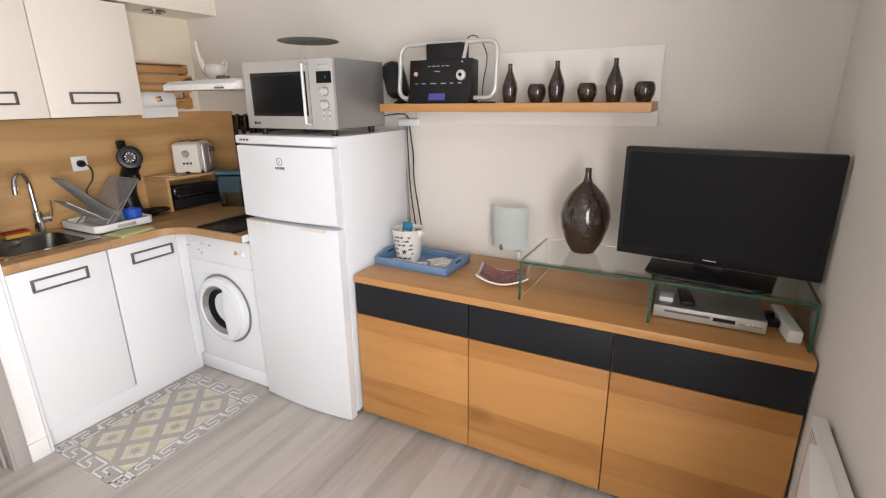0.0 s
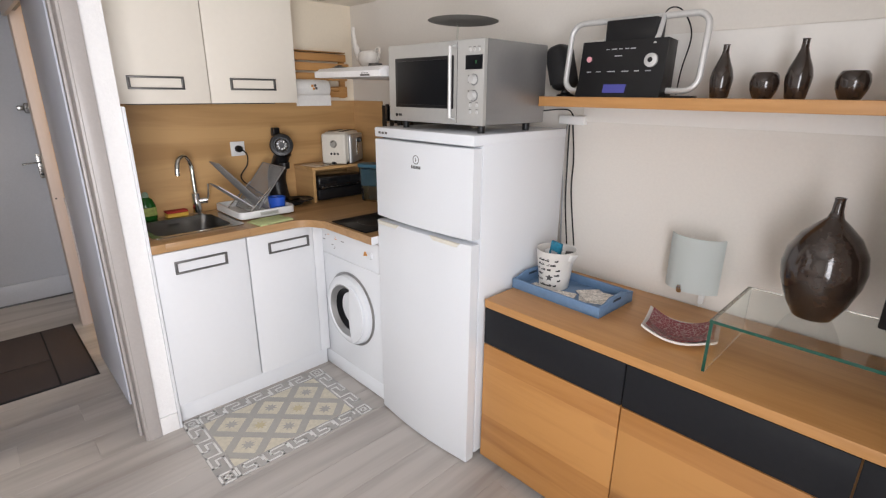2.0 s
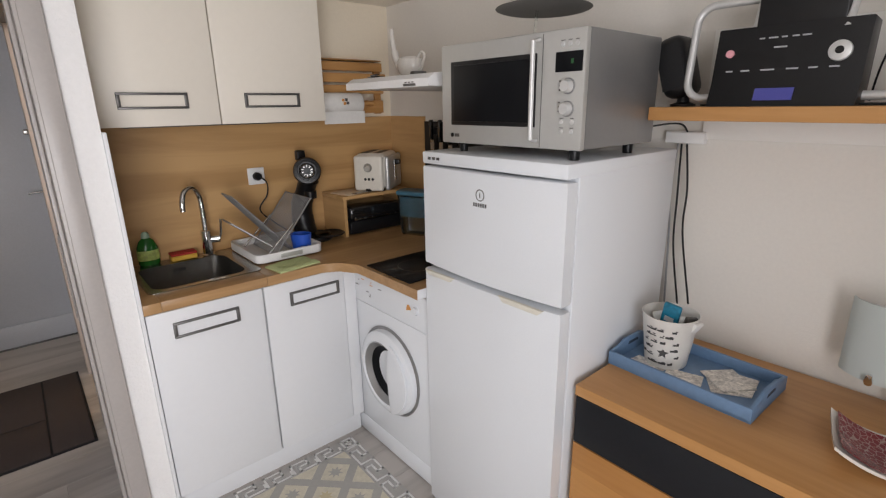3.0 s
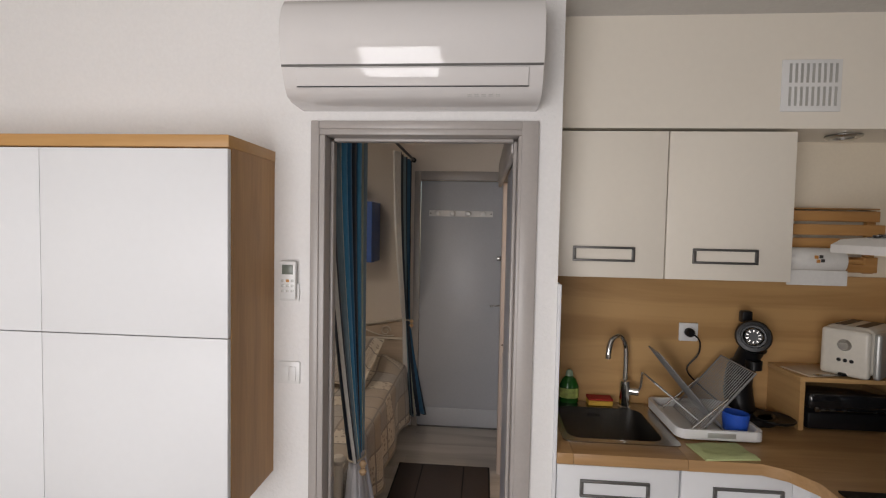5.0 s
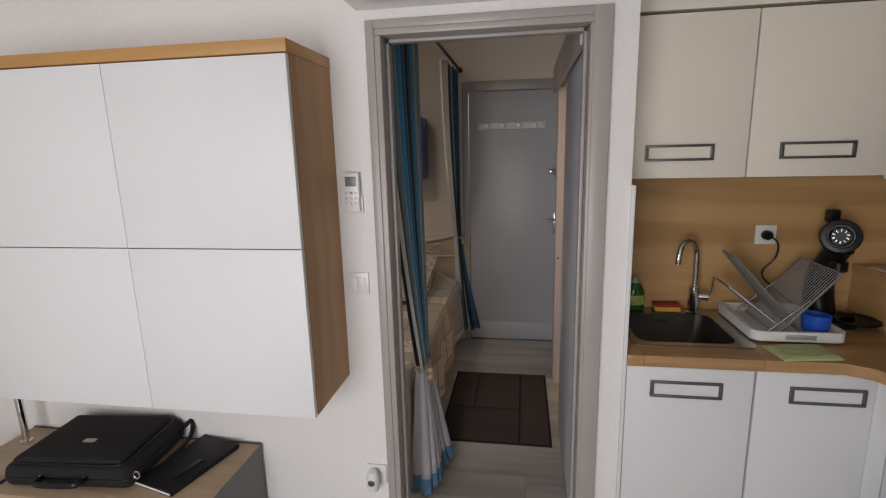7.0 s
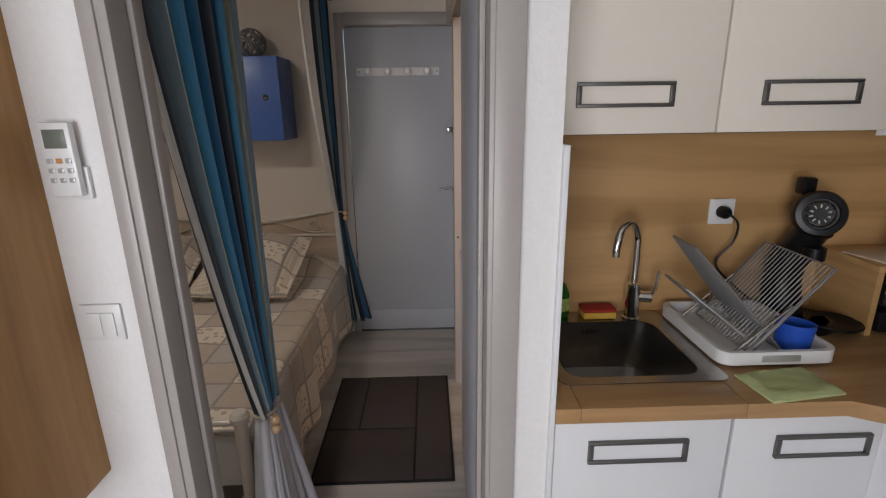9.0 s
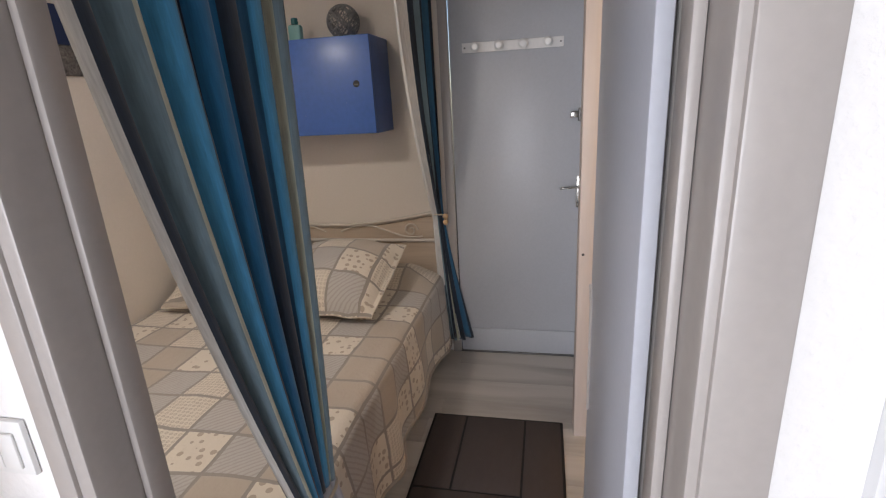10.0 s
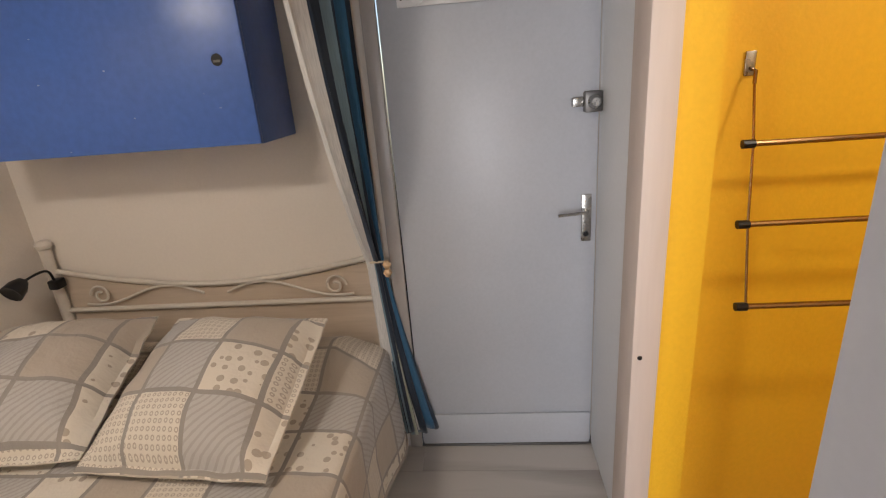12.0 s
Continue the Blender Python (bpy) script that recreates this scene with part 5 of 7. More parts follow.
def vase(name, x, y, z, s, label, tall=True):
    """A turned glazed vase: bottle or bowl."""
    if tall:
        pr = [(0, 0), (0.030, 0), (0.033, 0.004), (0.040, 0.05), (0.042, 0.075), (0.036, 0.105), (0.020, 0.145), (0.012, 0.170), (0.011, 0.195), (0.013, 0.20), (0.009, 0.20), (0.008, 0.17), (0, 0.16)]
    else:
        pr = [(0, 0), (0.030, 0), (0.034, 0.004), (0.047, 0.035), (0.050, 0.058), (0.045, 0.082), (0.036, 0.094), (0.030, 0.092), (0.026, 0.08), (0.024, 0.05), (0, 0.045)]
    bm = lathe([(a * s, b * s) for a, b in pr], 32, Matrix.Translation((x, y, z)))
    return solid(name, bm, M_BROWN_GLAZE, label, "vase", "dark vases on the shelf", at=(x, y, z))


M_BROWN_GLAZE = mat("brown_glaze", (0.030, 0.019, 0.014), 0.16, vary=0.5, scale=14, fine=60, bump=0.06, coat=0.6)


def big_vase():
    pr = [(0, 0), (0.048, 0), (0.052, 0.004), (0.075, 0.045), (0.097, 0.11), (0.102, 0.155), (0.094, 0.20), (0.070, 0.245), (0.038, 0.278), (0.020, 0.295), (0.014, 0.315), (0.0125, 0.345), (0.0145, 0.352), (0.010, 0.352), (0.009, 0.31), (0, 0.30)]
    solid("floor_vase", lathe(pr, 48, Matrix.Translation((-0.41, 2.04, 0.9505))), M_BROWN_GLAZE, "large glossy brown ceramic bottle vase on glass bench", "vase", at=(-0.41, 2.04, 0.9505))


big_vase()


M_BOARD = mat("white_board_paint", (0.83, 0.81, 0.77), 0.45, vary=0.02)


def wall_shelf():
    solid("wall_shelf", box(-1.415, -0.197, 2.028, YN - 0.017, 1.520, 1.557, r=0.002), M_OAK_TOP, "oak floating shelf holding radio and vases", "shelf", at=(-0.8, 2.16, 1.52))
    solid("back_panel", box(-1.36, -0.195, YN - 0.0165, YN - 0.0005, 1.456, 1.776, r=0.0015), M_BOARD, "thin white board fixed behind the shelf", "panel", at=(-0.78, YN, 1.45))
    for x, s in ((-0.790, 0.80), (-0.584, 0.82), (-0.352, 0.82)):
        vase("bottle_vase", x, 2.125, 1.5575, s, "small dark brown bottle vase on oak shelf")
    for x in (-0.668, -0.457, -0.238):
        vase("bowl_vase", x, 2.125, 1.5575, 0.80, "small round dark brown pot on oak shelf", tall=False)


wall_shelf()


def radio():
    z = 1.5575
    t = thing("radio", (-1.1, 2.1, z), "black compact radio inside a silver tube frame", "radio")
    pts = [(x, 2.10 + 0.13 * (zz - z), zz) for x, zz in rounded_loop(-1.348, -0.852, z + 0.022, z + 0.262, 0.045, 6)]
    part("tube_frame", tube(pts, 0.0105, 12, closed=True), M_SILVER_LT, t, "pale silver tube frame")
    body = prism([(0.0, 0.0), (0.10, 0.0), (0.105, 0.185), (0.035, 0.190), (0.02, 0.06)], 0, 0.318, Matrix.Translation((-1.268, 2.045, z)) @ Matrix(((0, 0, 1, 0), (1, 0, 0, 0), (0, 1, 0, 0), (0, 0, 0, 1))), inset=0.004)
    part("body", body, M_BLACK, t)
    part("cd_housing", box(-1.185, -1.002, 2.085, 2.16, z + 0.185, z + 0.258, r=0.006), M_BLACK, t)
    part("stay", tube([(-1.188, 2.10, z + 0.19), (-1.190, 2.128, z + 0.262)], 0.008, 10), M_SILVER_LT, t)
    part("stay", tube([(-0.998, 2.085, z + 0.17), (-1.000, 2.128, z + 0.262)], 0.010, 10), M_SILVER_LT, t)
    part("display", join(bmesh.new(), box(-0.042, 0.042, -0.0015, 0.0, 0, 0.030), Matrix.Translation((-1.115, 2.0485, z + 0.014)) @ Matrix.Rotation(radians(-18), 4, "X")), M_DISPLAY, t, "blue lit display")
    f = Matrix.Translation((0, 2.0665, z + 0.075)) @ Matrix.Rotation(radians(-6.6), 4, "X")
    kn = lathe([(0, 0.012), (0.010, 0.012), (0.022, 0.008), (0.023, 0)], 28, f @ Matrix.Translation((-1.000, 0, 0.045)) @ Matrix.Rotation(radians(90), 4, "X"))
    part("knob", kn, M_SILVER_LT, t, "silver round knob")
    part("knob_centre", lathe([(0, 0.015), (0.008, 0.014), (0.009, 0.010)], 20, f @ Matrix.Translation((-1.000, 0, 0.045)) @ Matrix.Rotation(radians(90), 4, "X")), M_BLACK, t)
    part("power_button", lathe([(0, 0.007), (0.009, 0.006), (0.010, 0)], 20, f @ Matrix.Translation((-1.232, 0, 0.055)) @ Matrix.Rotation(radians(90), 4, "X")), M_PINK_LED, t, "small pink lit button")
    for i, (x, w, zz) in enumerate(((-1.17, 0.012, .085), (-1.15, 0.02, .085), (-1.122, 0.012, .085), (-1.10, 0.014, .085), (-1.08, 0.018, .085), (-1.135, 0.028, .062), (-1.235, 0.016, .01), (-1.20, 0.02, .01), (-1.155, 0.03, .01), (-1.10, 0.025, .01), (-1.055, 0.018, .01), (-1.015, 0.02, .01))):
        part("legend", join(bmesh.new(), box(x, x + w, -0.0012, 0.0, zz, zz + 0.0035), f), M_LEGEND, t)
    part("foot", box(-1.30, -0.86, 2.09, 2.14, z, z + 0.006, r=0.002), M_BLACK, t)
    part("aerial_wire", tube(spline([(-1.01, 2.13, z + 0.255), (-0.985, 2.135, z + 0.285), (-0.945, 2.14, z + 0.272), (-0.915, 2.16, z + 0.20), (-0.94, 2.18, z + 0.09), (-0.95, 2.19, z + 0.01)], 6), 0.0025, 6), M_BLACK, t)
    s = thing("loudspeaker", (-1.39, 2.17, z), "black rounded loudspeaker at the end of the shelf", "speaker")
    part("cabinet", join(bmesh.new(), box(-0.042, 0.042, -0.055, 0.055, -0.085, 0.090, r=0.030, seg=4), Matrix.Translation((-1.400, 2.16, 1.665)) @ Matrix.Rotation(radians(-16), 4, "Y")), M_BLACK, s)
    part("grille", join(bmesh.new(), box(-0.034, 0.034, -0.0575, -0.054, -0.06, 0.07, r=0.001), Matrix.Translation((-1.400, 2.16, 1.665)) @ Matrix.Rotation(radians(-16), 4, "Y")), M_BLACK_MATT, s)
    part("stand", lathe([(0, 0), (0.035, 0), (0.036, 0.006), (0.018, 0.012), (0.015, 0.03), (0, 0.03)], 20, Matrix.Translation((-1.378, 2.16, z))), M_BLACK, s)


M_DISPLAY = glow("blue_display", (0.05, 0.05, 0.22), 0.35)
M_PINK_LED = glow("pink_button", (0.55, 0.25, 0.28), 0.3)
M_LEGEND = mat("pale_print", (0.45, 0.45, 0.47), 0.5)
radio()


def blue_tray():
    t = thing("serving_tray", (-1.2, 2.03, 0.782), "blue painted wooden serving tray on the sideboard", "tray")
    z = 0.7825
    m = Matrix.Translation((-1.195, 2.025, z)) @ Matrix.Rotation(radians(-2), 4, "Z")
    part("bottom", join(bmesh.new(), box(-0.205, 0.205, -0.125, 0.125, 0.0, 0.008), m), M_TRAY, t)
    for y in (-0.125, 0.115):
        part("side", join(bmesh.new(), box(-0.205, 0.205, y, y + 0.010, 0.0, 0.042, r=0.002), m), M_TRAY, t)
    for x in (-0.205, 0.195):
        pr = [(-0.115, 0.0), (0.115, 0.0), (0.115, 0.042), (0.075, 0.048), (0.045, 0.060), (-0.045, 0.060), (-0.075, 0.048), (-0.115, 0.042)]
        mm = m @ Matrix.Translation((x, 0, 0)) @ Matrix(((0, 0, 1, 0), (1, 0, 0, 0), (0, 1, 0, 0), (0, 0, 0, 1)))
        e = part("end", prism(pr, 0, 0.010, mm, inset=0.0015), M_TRAY, t)
        part("grip_hole", prism([(-0.03, 0.036), (0.03, 0.036), (0.026, 0.046), (-0.026, 0.046)], -0.0006, 0.0106, mm), M_TRAY_DK, e)
    b = thing("bucket", (-1.27, 2.03, 0.79), "white printed metal bucket with dark script and star", "bucket")
    c = Matrix.Translation((-1.283, 2.035, z + 0.0085)) @ Matrix.Diagonal((1.08, 1.08, 1.08, 1))
    part("pail", lathe([(0, 0), (0.054, 0), (0.056, 0.003), (0.074, 0.150), (0.076, 0.153), (0.073, 0.153), (0.053, 0.006), (0, 0.006)], 40, c), M_BUCKET, b)
    rng = random.Random(3)
    def on_pail(deg, h, w, hh, name="print"):
        r_ = 0.0565 + 0.018 * h / 0.15
        bm = bmesh.new()
        n = 5
        rows = []
        for i in range(n + 1):
            a = radians(deg) + (i / n - 0.5) * w / r_
            rows.append([bm.verts.new(((r_ + 0.0006 + 0.018 * dz / 0.15) * math.cos(a), (r_ + 0.0006 + 0.018 * dz / 0.15) * math.sin(a), h + dz)) for dz in (0, hh)])
        for p, q in zip(rows, rows[1:]):
            bm.faces.new((p[0], q[0], q[1], p[1]))
        part(name, join(bmesh.new(), bm, c), M_PRINT, b)
    for h, segs in ((0.118, ((250, .020), (262, .012), (276, .018), (305, .012))), (0.100, ((246, .012), (258, .022), (280, .010), (296, .02))), (0.080, ((240, .012), (262, .020), (283, .014), (312, .016))), (0.060, ((244, .016), (255, .008), (310, .02))), (0.038, ((250, .022), (318, .012), (230, .016))), (0.016, ((258, .030), (285, .020), (305, .012)))):
        for d, w in segs:
            on_pail(d, h, w, 0.0035 + 0.004 * rng.random())
            on_pail(d + 4, h + 0.006, w * 0.4, 0.003)
    star = [((0.016 if i % 2 == 0 else 0.0068) * math.sin(math.pi * i / 5), (0.016 if i % 2 == 0 else 0.0068) * math.cos(math.pi * i / 5)) for i in range(10)]
    a = radians(285)
    part("star", prism(star, 0, 0.0008, c @ Matrix.Translation((0.0635 * math.cos(a), 0.0635 * math.sin(a), 0.053)) @ Matrix.Rotation(a + math.pi / 2, 4, "Z") @ Matrix.Rotation(radians(84), 4, "X")), M_PRINT, b, "dark printed star")
    s = thing("snack_packet", (-1.28, 2.03, 0.9), "turquoise packet standing in the bucket", "packet")
    part("packet", join(bmesh.new(), box(-0.026, 0.026, -0.008, 0.008, -0.06, 0.085, r=0.005), Matrix.Translation((-1.283, 2.02, 0.905)) @ Matrix.Rotation(radians(8), 4, "Y")), M_PACKET, s)
    part("print", join(bmesh.new(), box(-0.014, 0.014, -0.0092, -0.0082, 0.03, 0.045), Matrix.Translation((-1.283, 2.02, 0.905)) @ Matrix.Rotation(radians(8), 4, "Y")), M_LEGEND, s)
    for i in range(5):
        q = thing("packet", (-1.25, 2.03, 0.9), "crumpled grey and white packet in the bucket", "packet", "packets in the bucket")
        part("wrap", join(bmesh.new(), box(-0.02, 0.02, -0.006, 0.006, -0.05, 0.04, r=0.004), Matrix.Translation((-1.305 + 0.022 * i, 2.035 + 0.02 * (i % 2), 0.912)) @ Matrix.Rotation(radians(-25 + 14 * i), 4, "Y") @ Matrix.Rotation(radians(20 * i), 4, "Z")), (M_PAPER, M_PEWTER)[i % 2], q)
    for i, (x, y, a) in enumerate(((-1.10, 2.03, 30), (-1.085, 2.05, 8), (-1.105, 2.045, 52), (-1.20, 1.975, 15), (-1.31, 1.965, -10))):
        p = thing("leaflet", (x, y, 0.791), "printed paper leaflet lying in the tray", "leaflet", "leaflets in the tray")
        part("sheet", join(bmesh.new(), box(-0.05, 0.05, -0.035 - 0.02 * (i < 3), 0.035 + 0.02 * (i < 3), 0, 0.0025), Matrix.Translation((x, y, z + 0.0085 + 0.003 * (i if i < 3 else 0))) @ Matrix.Rotation(radians(a), 4, "Z")), M_LEAFLET, p)


M_TRAY = mat("blue_painted_wood", (0.14, 0.235, 0.38), 0.45, vary=0.12, scale=8, fine=60, bump=0.1)
M_TRAY_DK = mat("dark_slot", (0.02, 0.035, 0.06), 0.7)
M_BUCKET = mat("white_printed_tin", (0.74, 0.72, 0.68), 0.4, vary=0.05)
M_PRINT = mat("dark_print", (0.05, 0.048, 0.048), 0.6)
M_PACKET = mat("turquoise_foil", (0.01, 0.16, 0.26), 0.3, vary=0.4, scale=30)
M_LEAFLET = mat("printed_paper", (0.70, 0.66, 0.60), 0.6, vary=0.55, scale=60, fine=140)
blue_tray()


def sconce():
    t = thing("wall_lamp", (-0.81, 2.2, 0.87), "wall lamp with curved frosted glass shade", "lamp")
    bm = bmesh.new()
    n = 20
    rows = []
    for i in range(n + 1):
        a = radians(200 + 140 * i / n)
        rows.append([bm.verts.new((-0.800 + r_ * math.cos(a) * 1.02, 2.235 + r_ * math.sin(a) * 0.8, z)) for r_, z in ((0.098, 0.872), (0.098, 1.078), (0.094, 1.078), (0.094, 0.872))])
    for p, q in zip(rows, rows[1:]):
        for k in range(4):
            bm.faces.new((p[k], q[k], q[(k + 1) % 4], p[(k + 1) % 4]))
    bm.faces.new(rows[0])
    bm.faces.new(rows[-1][::-1])
    bmesh.ops.recalc_face_normals(bm, faces=bm.faces[:])
    part("shade", bm, M_FROST, t, "frosted grey-green glass shade")
    part("bracket", box(-0.83, -0.79, 2.17, YN - 0.001, 0.90, 0.925, r=0.003), M_STEEL, t)
    part("back_plate", box(-0.86, -0.76, YN - 0.016, YN - 0.0005, 0.88, 1.04, r=0.004), M_WHITE_PAINT, t)
    part("knob", lathe([(0, 0), (0.008, 0.002), (0.010, 0.012), (0.007, 0.03), (0, 0.034)], 18, Matrix.Translation((-0.822, 2.155, 0.868)) @ Matrix.Rotation(radians(15), 4, "X")), M_CHROME, t, "chrome knob")
    part("bulb", lathe([(0, 0), (0.016, 0.01), (0.02, 0.05), (0.012, 0.08), (0, 0.085)], 18, Matrix.Translation((-0.81, 2.215, 0.925))), M_WHITE_PLASTIC, t)
    s = thing("cable_switch", (-0.775, 2.26, 0.79), "white switch on the lamp's thin cable", "switch")
    part("switch", box(-0.785, -0.765, 2.262, 2.28, 0.800, 0.835, r=0.004), M_WHITE_PLASTIC, s)
    part("cable", tube([(-0.775, 2.285, 0.88), (-0.775, 2.275, 0.82), (-0.78, 2.27, 0.787)], 0.0025, 6), M_WHITE_PLASTIC, s)


M_FROST = glass("frosted_glass", (0.70, 0.75, 0.73), 0.6, 1.3, 0.35)
sconce()


def red_dish():
    n = 14
    def sheet(r_, z):
        return [[(-r_ + 2 * r_ * i / n, -r_ * 0.8 + 1.6 * r_ * j / n, z + 0.036 * ((2 * i / n - 1) ** 2) + 0.010 * ((2 * j / n - 1) ** 2)) for j in range(n + 1)] for i in range(n + 1)]
    def slab(r_, z0, z1):
        bm = bmesh.new()
        lo = [[bm.verts.new(p) for p in row] for row in sheet(r_, z0)]
        hi = [[bm.verts.new(p) for p in row] for row in sheet(r_, z1)]
        for i in range(n):
            for j in range(n):
                bm.faces.new((lo[i][j], lo[i][j + 1], lo[i + 1][j + 1], lo[i + 1][j]))
                bm.faces.new((hi[i][j], hi[i + 1][j], hi[i + 1][j + 1], hi[i][j + 1]))
        for k in range(n):
            for a, b, c, d in ((lo[k][0], lo[k + 1][0], hi[k + 1][0], hi[k][0]), (lo[k][n], hi[k][n], hi[k + 1][n], lo[k + 1][n]), (lo[0][k], hi[0][k], hi[0][k + 1], lo[0][k + 1]), (lo[n][k], lo[n][k + 1], hi[n][k + 1], hi[n][k])):
                bm.faces.new((a, b, c, d))
        bmesh.ops.recalc_face_normals(bm, faces=bm.faces[:])
        return bm
    t = thing("decorative_dish", (-0.735, 1.97, 0.782), "curved square dish with crackled red inside and white rim", "dish")
    m = Matrix.Translation((-0.737, 1.965, 0.7855)) @ Matrix.Rotation(radians(14), 4, "Z")
    part("dish", join(bmesh.new(), slab(0.110, 0.0, 0.008), m), M_CERAMIC, t)
    part("inlay", join(bmesh.new(), slab(0.097, 0.0075, 0.0095), m), M_RED, t, "crackled dark red inlay")
    part("foot", join(bmesh.new(), prism(rounded_loop(-0.03, 0.03, -0.03, 0.03, 0.01, 4), -0.003, 0.003), m), M_CERAMIC, t)


def red_mosaic():
    m = bpy.data.materials.new("red_crackle")
    m.use_nodes = True
    n, l = m.node_tree.nodes, m.node_tree.links
    b = n["Principled BSDF"]
    tc, v = n.new("ShaderNodeTexCoord"), n.new("ShaderNodeTexVoronoi")
    v.feature = "DISTANCE_TO_EDGE"
    v.inputs["Scale"].default_value = 70
    l.new(tc.outputs["Object"], v.inputs["Vector"])
    r = n.new("ShaderNodeValToRGB")
    r.color_ramp.elements[0].position, r.color_ramp.elements[0].color = 0.0, (0.40, 0.26, 0.24, 1)
    r.color_ramp.elements[1].position, r.color_ramp.elements[1].color = 0.08, (0.17, 0.012, 0.018, 1)
    l.new(v.outputs["Distance"], r.inputs[0])
    l.new(r.outputs[0], b.inputs["Base Color"])
    b.inputs["Roughness"].default_value = 0.25
    return m


M_RED = red_mosaic()
red_dish()


def wall_cables():
    j = thing("junction_box", (-1.37, YN, 1.42), "white plastic cable junction box on the wall", "junction box")
    part("box", box(-1.47, -1.345, YN - 0.03, YN - 0.0005, 1.44, 1.478, r=0.004), M_WHITE_PLASTIC, j)
    part("lid", box(-1.468, -1.347, YN - 0.033, YN - 0.0305, 1.443, 1.475, r=0.001), M_WHITE_PLASTIC, j)
    for k, (a, b, c) in enumerate((((-1.425, 2.27, 1.44), (-1.420, 2.265, 1.15), (-1.40, 2.26, 0.80)), ((-1.412, 2.265, 1.44), (-1.398, 2.262, 1.10), (-1.335, 2.20, 0.92)), ((-1.395, 2.265, 1.44), (-1.372, 2.26, 1.15), (-1.30, 2.20, 0.93)))):
        mid = ((a[0] + b[0]) / 2 + 0.008 * (k - 1), 2.262, (a[2] + b[2]) / 2)
        solid("cable", tube(spline([a, mid, b, c], 6), 0.0035, 6), (M_SILVER_DK, M_BLACK, M_BLACK)[k], "thin cable hanging down the wall", "cable", "hanging cables")
    solid("cable", tube(spline([(-1.40, 2.27, 1.478), (-1.41, 2.25, 1.50), (-1.425, 2.2, 1.505), (-1.44, 2.10, 1.50)], 5), 0.003, 6), M_BLACK, "thin cable hanging down the wall", "cable", "hanging cables")


wall_cables()


def radiator():
    t = thing("radiator", (XR - 0.06, 1.25, 0.08), "white electric panel radiator on the window wall", "radiator")
    part("body", box(XR - 0.045, XR - 0.010, 0.90, 1.50, 0.10, 0.73, r=0.006), M_WHITE_PAINT, t)
    bow = [(1.335, XR - 0.0455)] + [(1.335 - 0.46 * k / 12, XR - 0.075 - 0.045 * math.sin(math.pi * k / 24)) for k in range(13)] + [(0.875, XR - 0.0455)]
    part("front", prism([(b, a) for a, b in bow], 0.09, 0.745, inset=0.006), M_WHITE_PAINT, t, "smooth bowed white front panel")
    for i in range(44):
        z = 0.12 + i * 0.0135
        part("slot", box(XR - 0.0462, XR - 0.0445, 1.36, 1.475, z, z + 0.004), M_SILVER, t)
    for y in (1.0, 1.4):
        part("bracket", box(XR - 0.0105, XR, y, y + 0.03, 0.2, 0.65), M_WHITE_PAINT, t)


radiator()


# ---- partition side ----
def wall_cabinet():
    x0, x1, y0, y1, z0, z1 = XA, -2.240, -1.367, -0.165, 0.794, 1.947
    t = thing("wall_cabinet", (x0, (y0 + y1) / 2, z0), "wall-hung oak cabinet with four white doors", "cabinet")
    part("top", box(x0 + 0.0005, x1 + 0.002, y0 - 0.003, y1 + 0.003, z1 - 0.036, z1, r=0.002), M_OAK_EDGE, t, "thick oak top")
    part("side", box(x0 + 0.0005, x1 - 0.022, y1 - 0.020, y1, z0, z1 - 0.0365), M_OAK_V, t, "oak side panel")
    part("side", box(x0 + 0.0005, x1 - 0.022, y0, y0 + 0.020, z0, z1 - 0.0365), M_OAK_V, t, "oak side panel")
    part("carcass", box(x0 + 0.001, x1 - 0.022, y0 + 0.0205, y1 - 0.0205, z0, z1 - 0.037), M_OAK_V, t)
    ym, zm = -0.755, 1.349
    for a, b in ((y0 + 0.001, ym - 0.0008), (ym + 0.0008, y1 - 0.001)):
        for c, d in ((z0 - 0.002, zm - 0.0016), (zm + 0.0016, z1 - 0.040)):
            part("door", box(x1 - 0.019, x1, a, b, c, d, r=0.0015), M_WHITE_LACQ, t, "plain white lacquered door")


wall_cabinet()


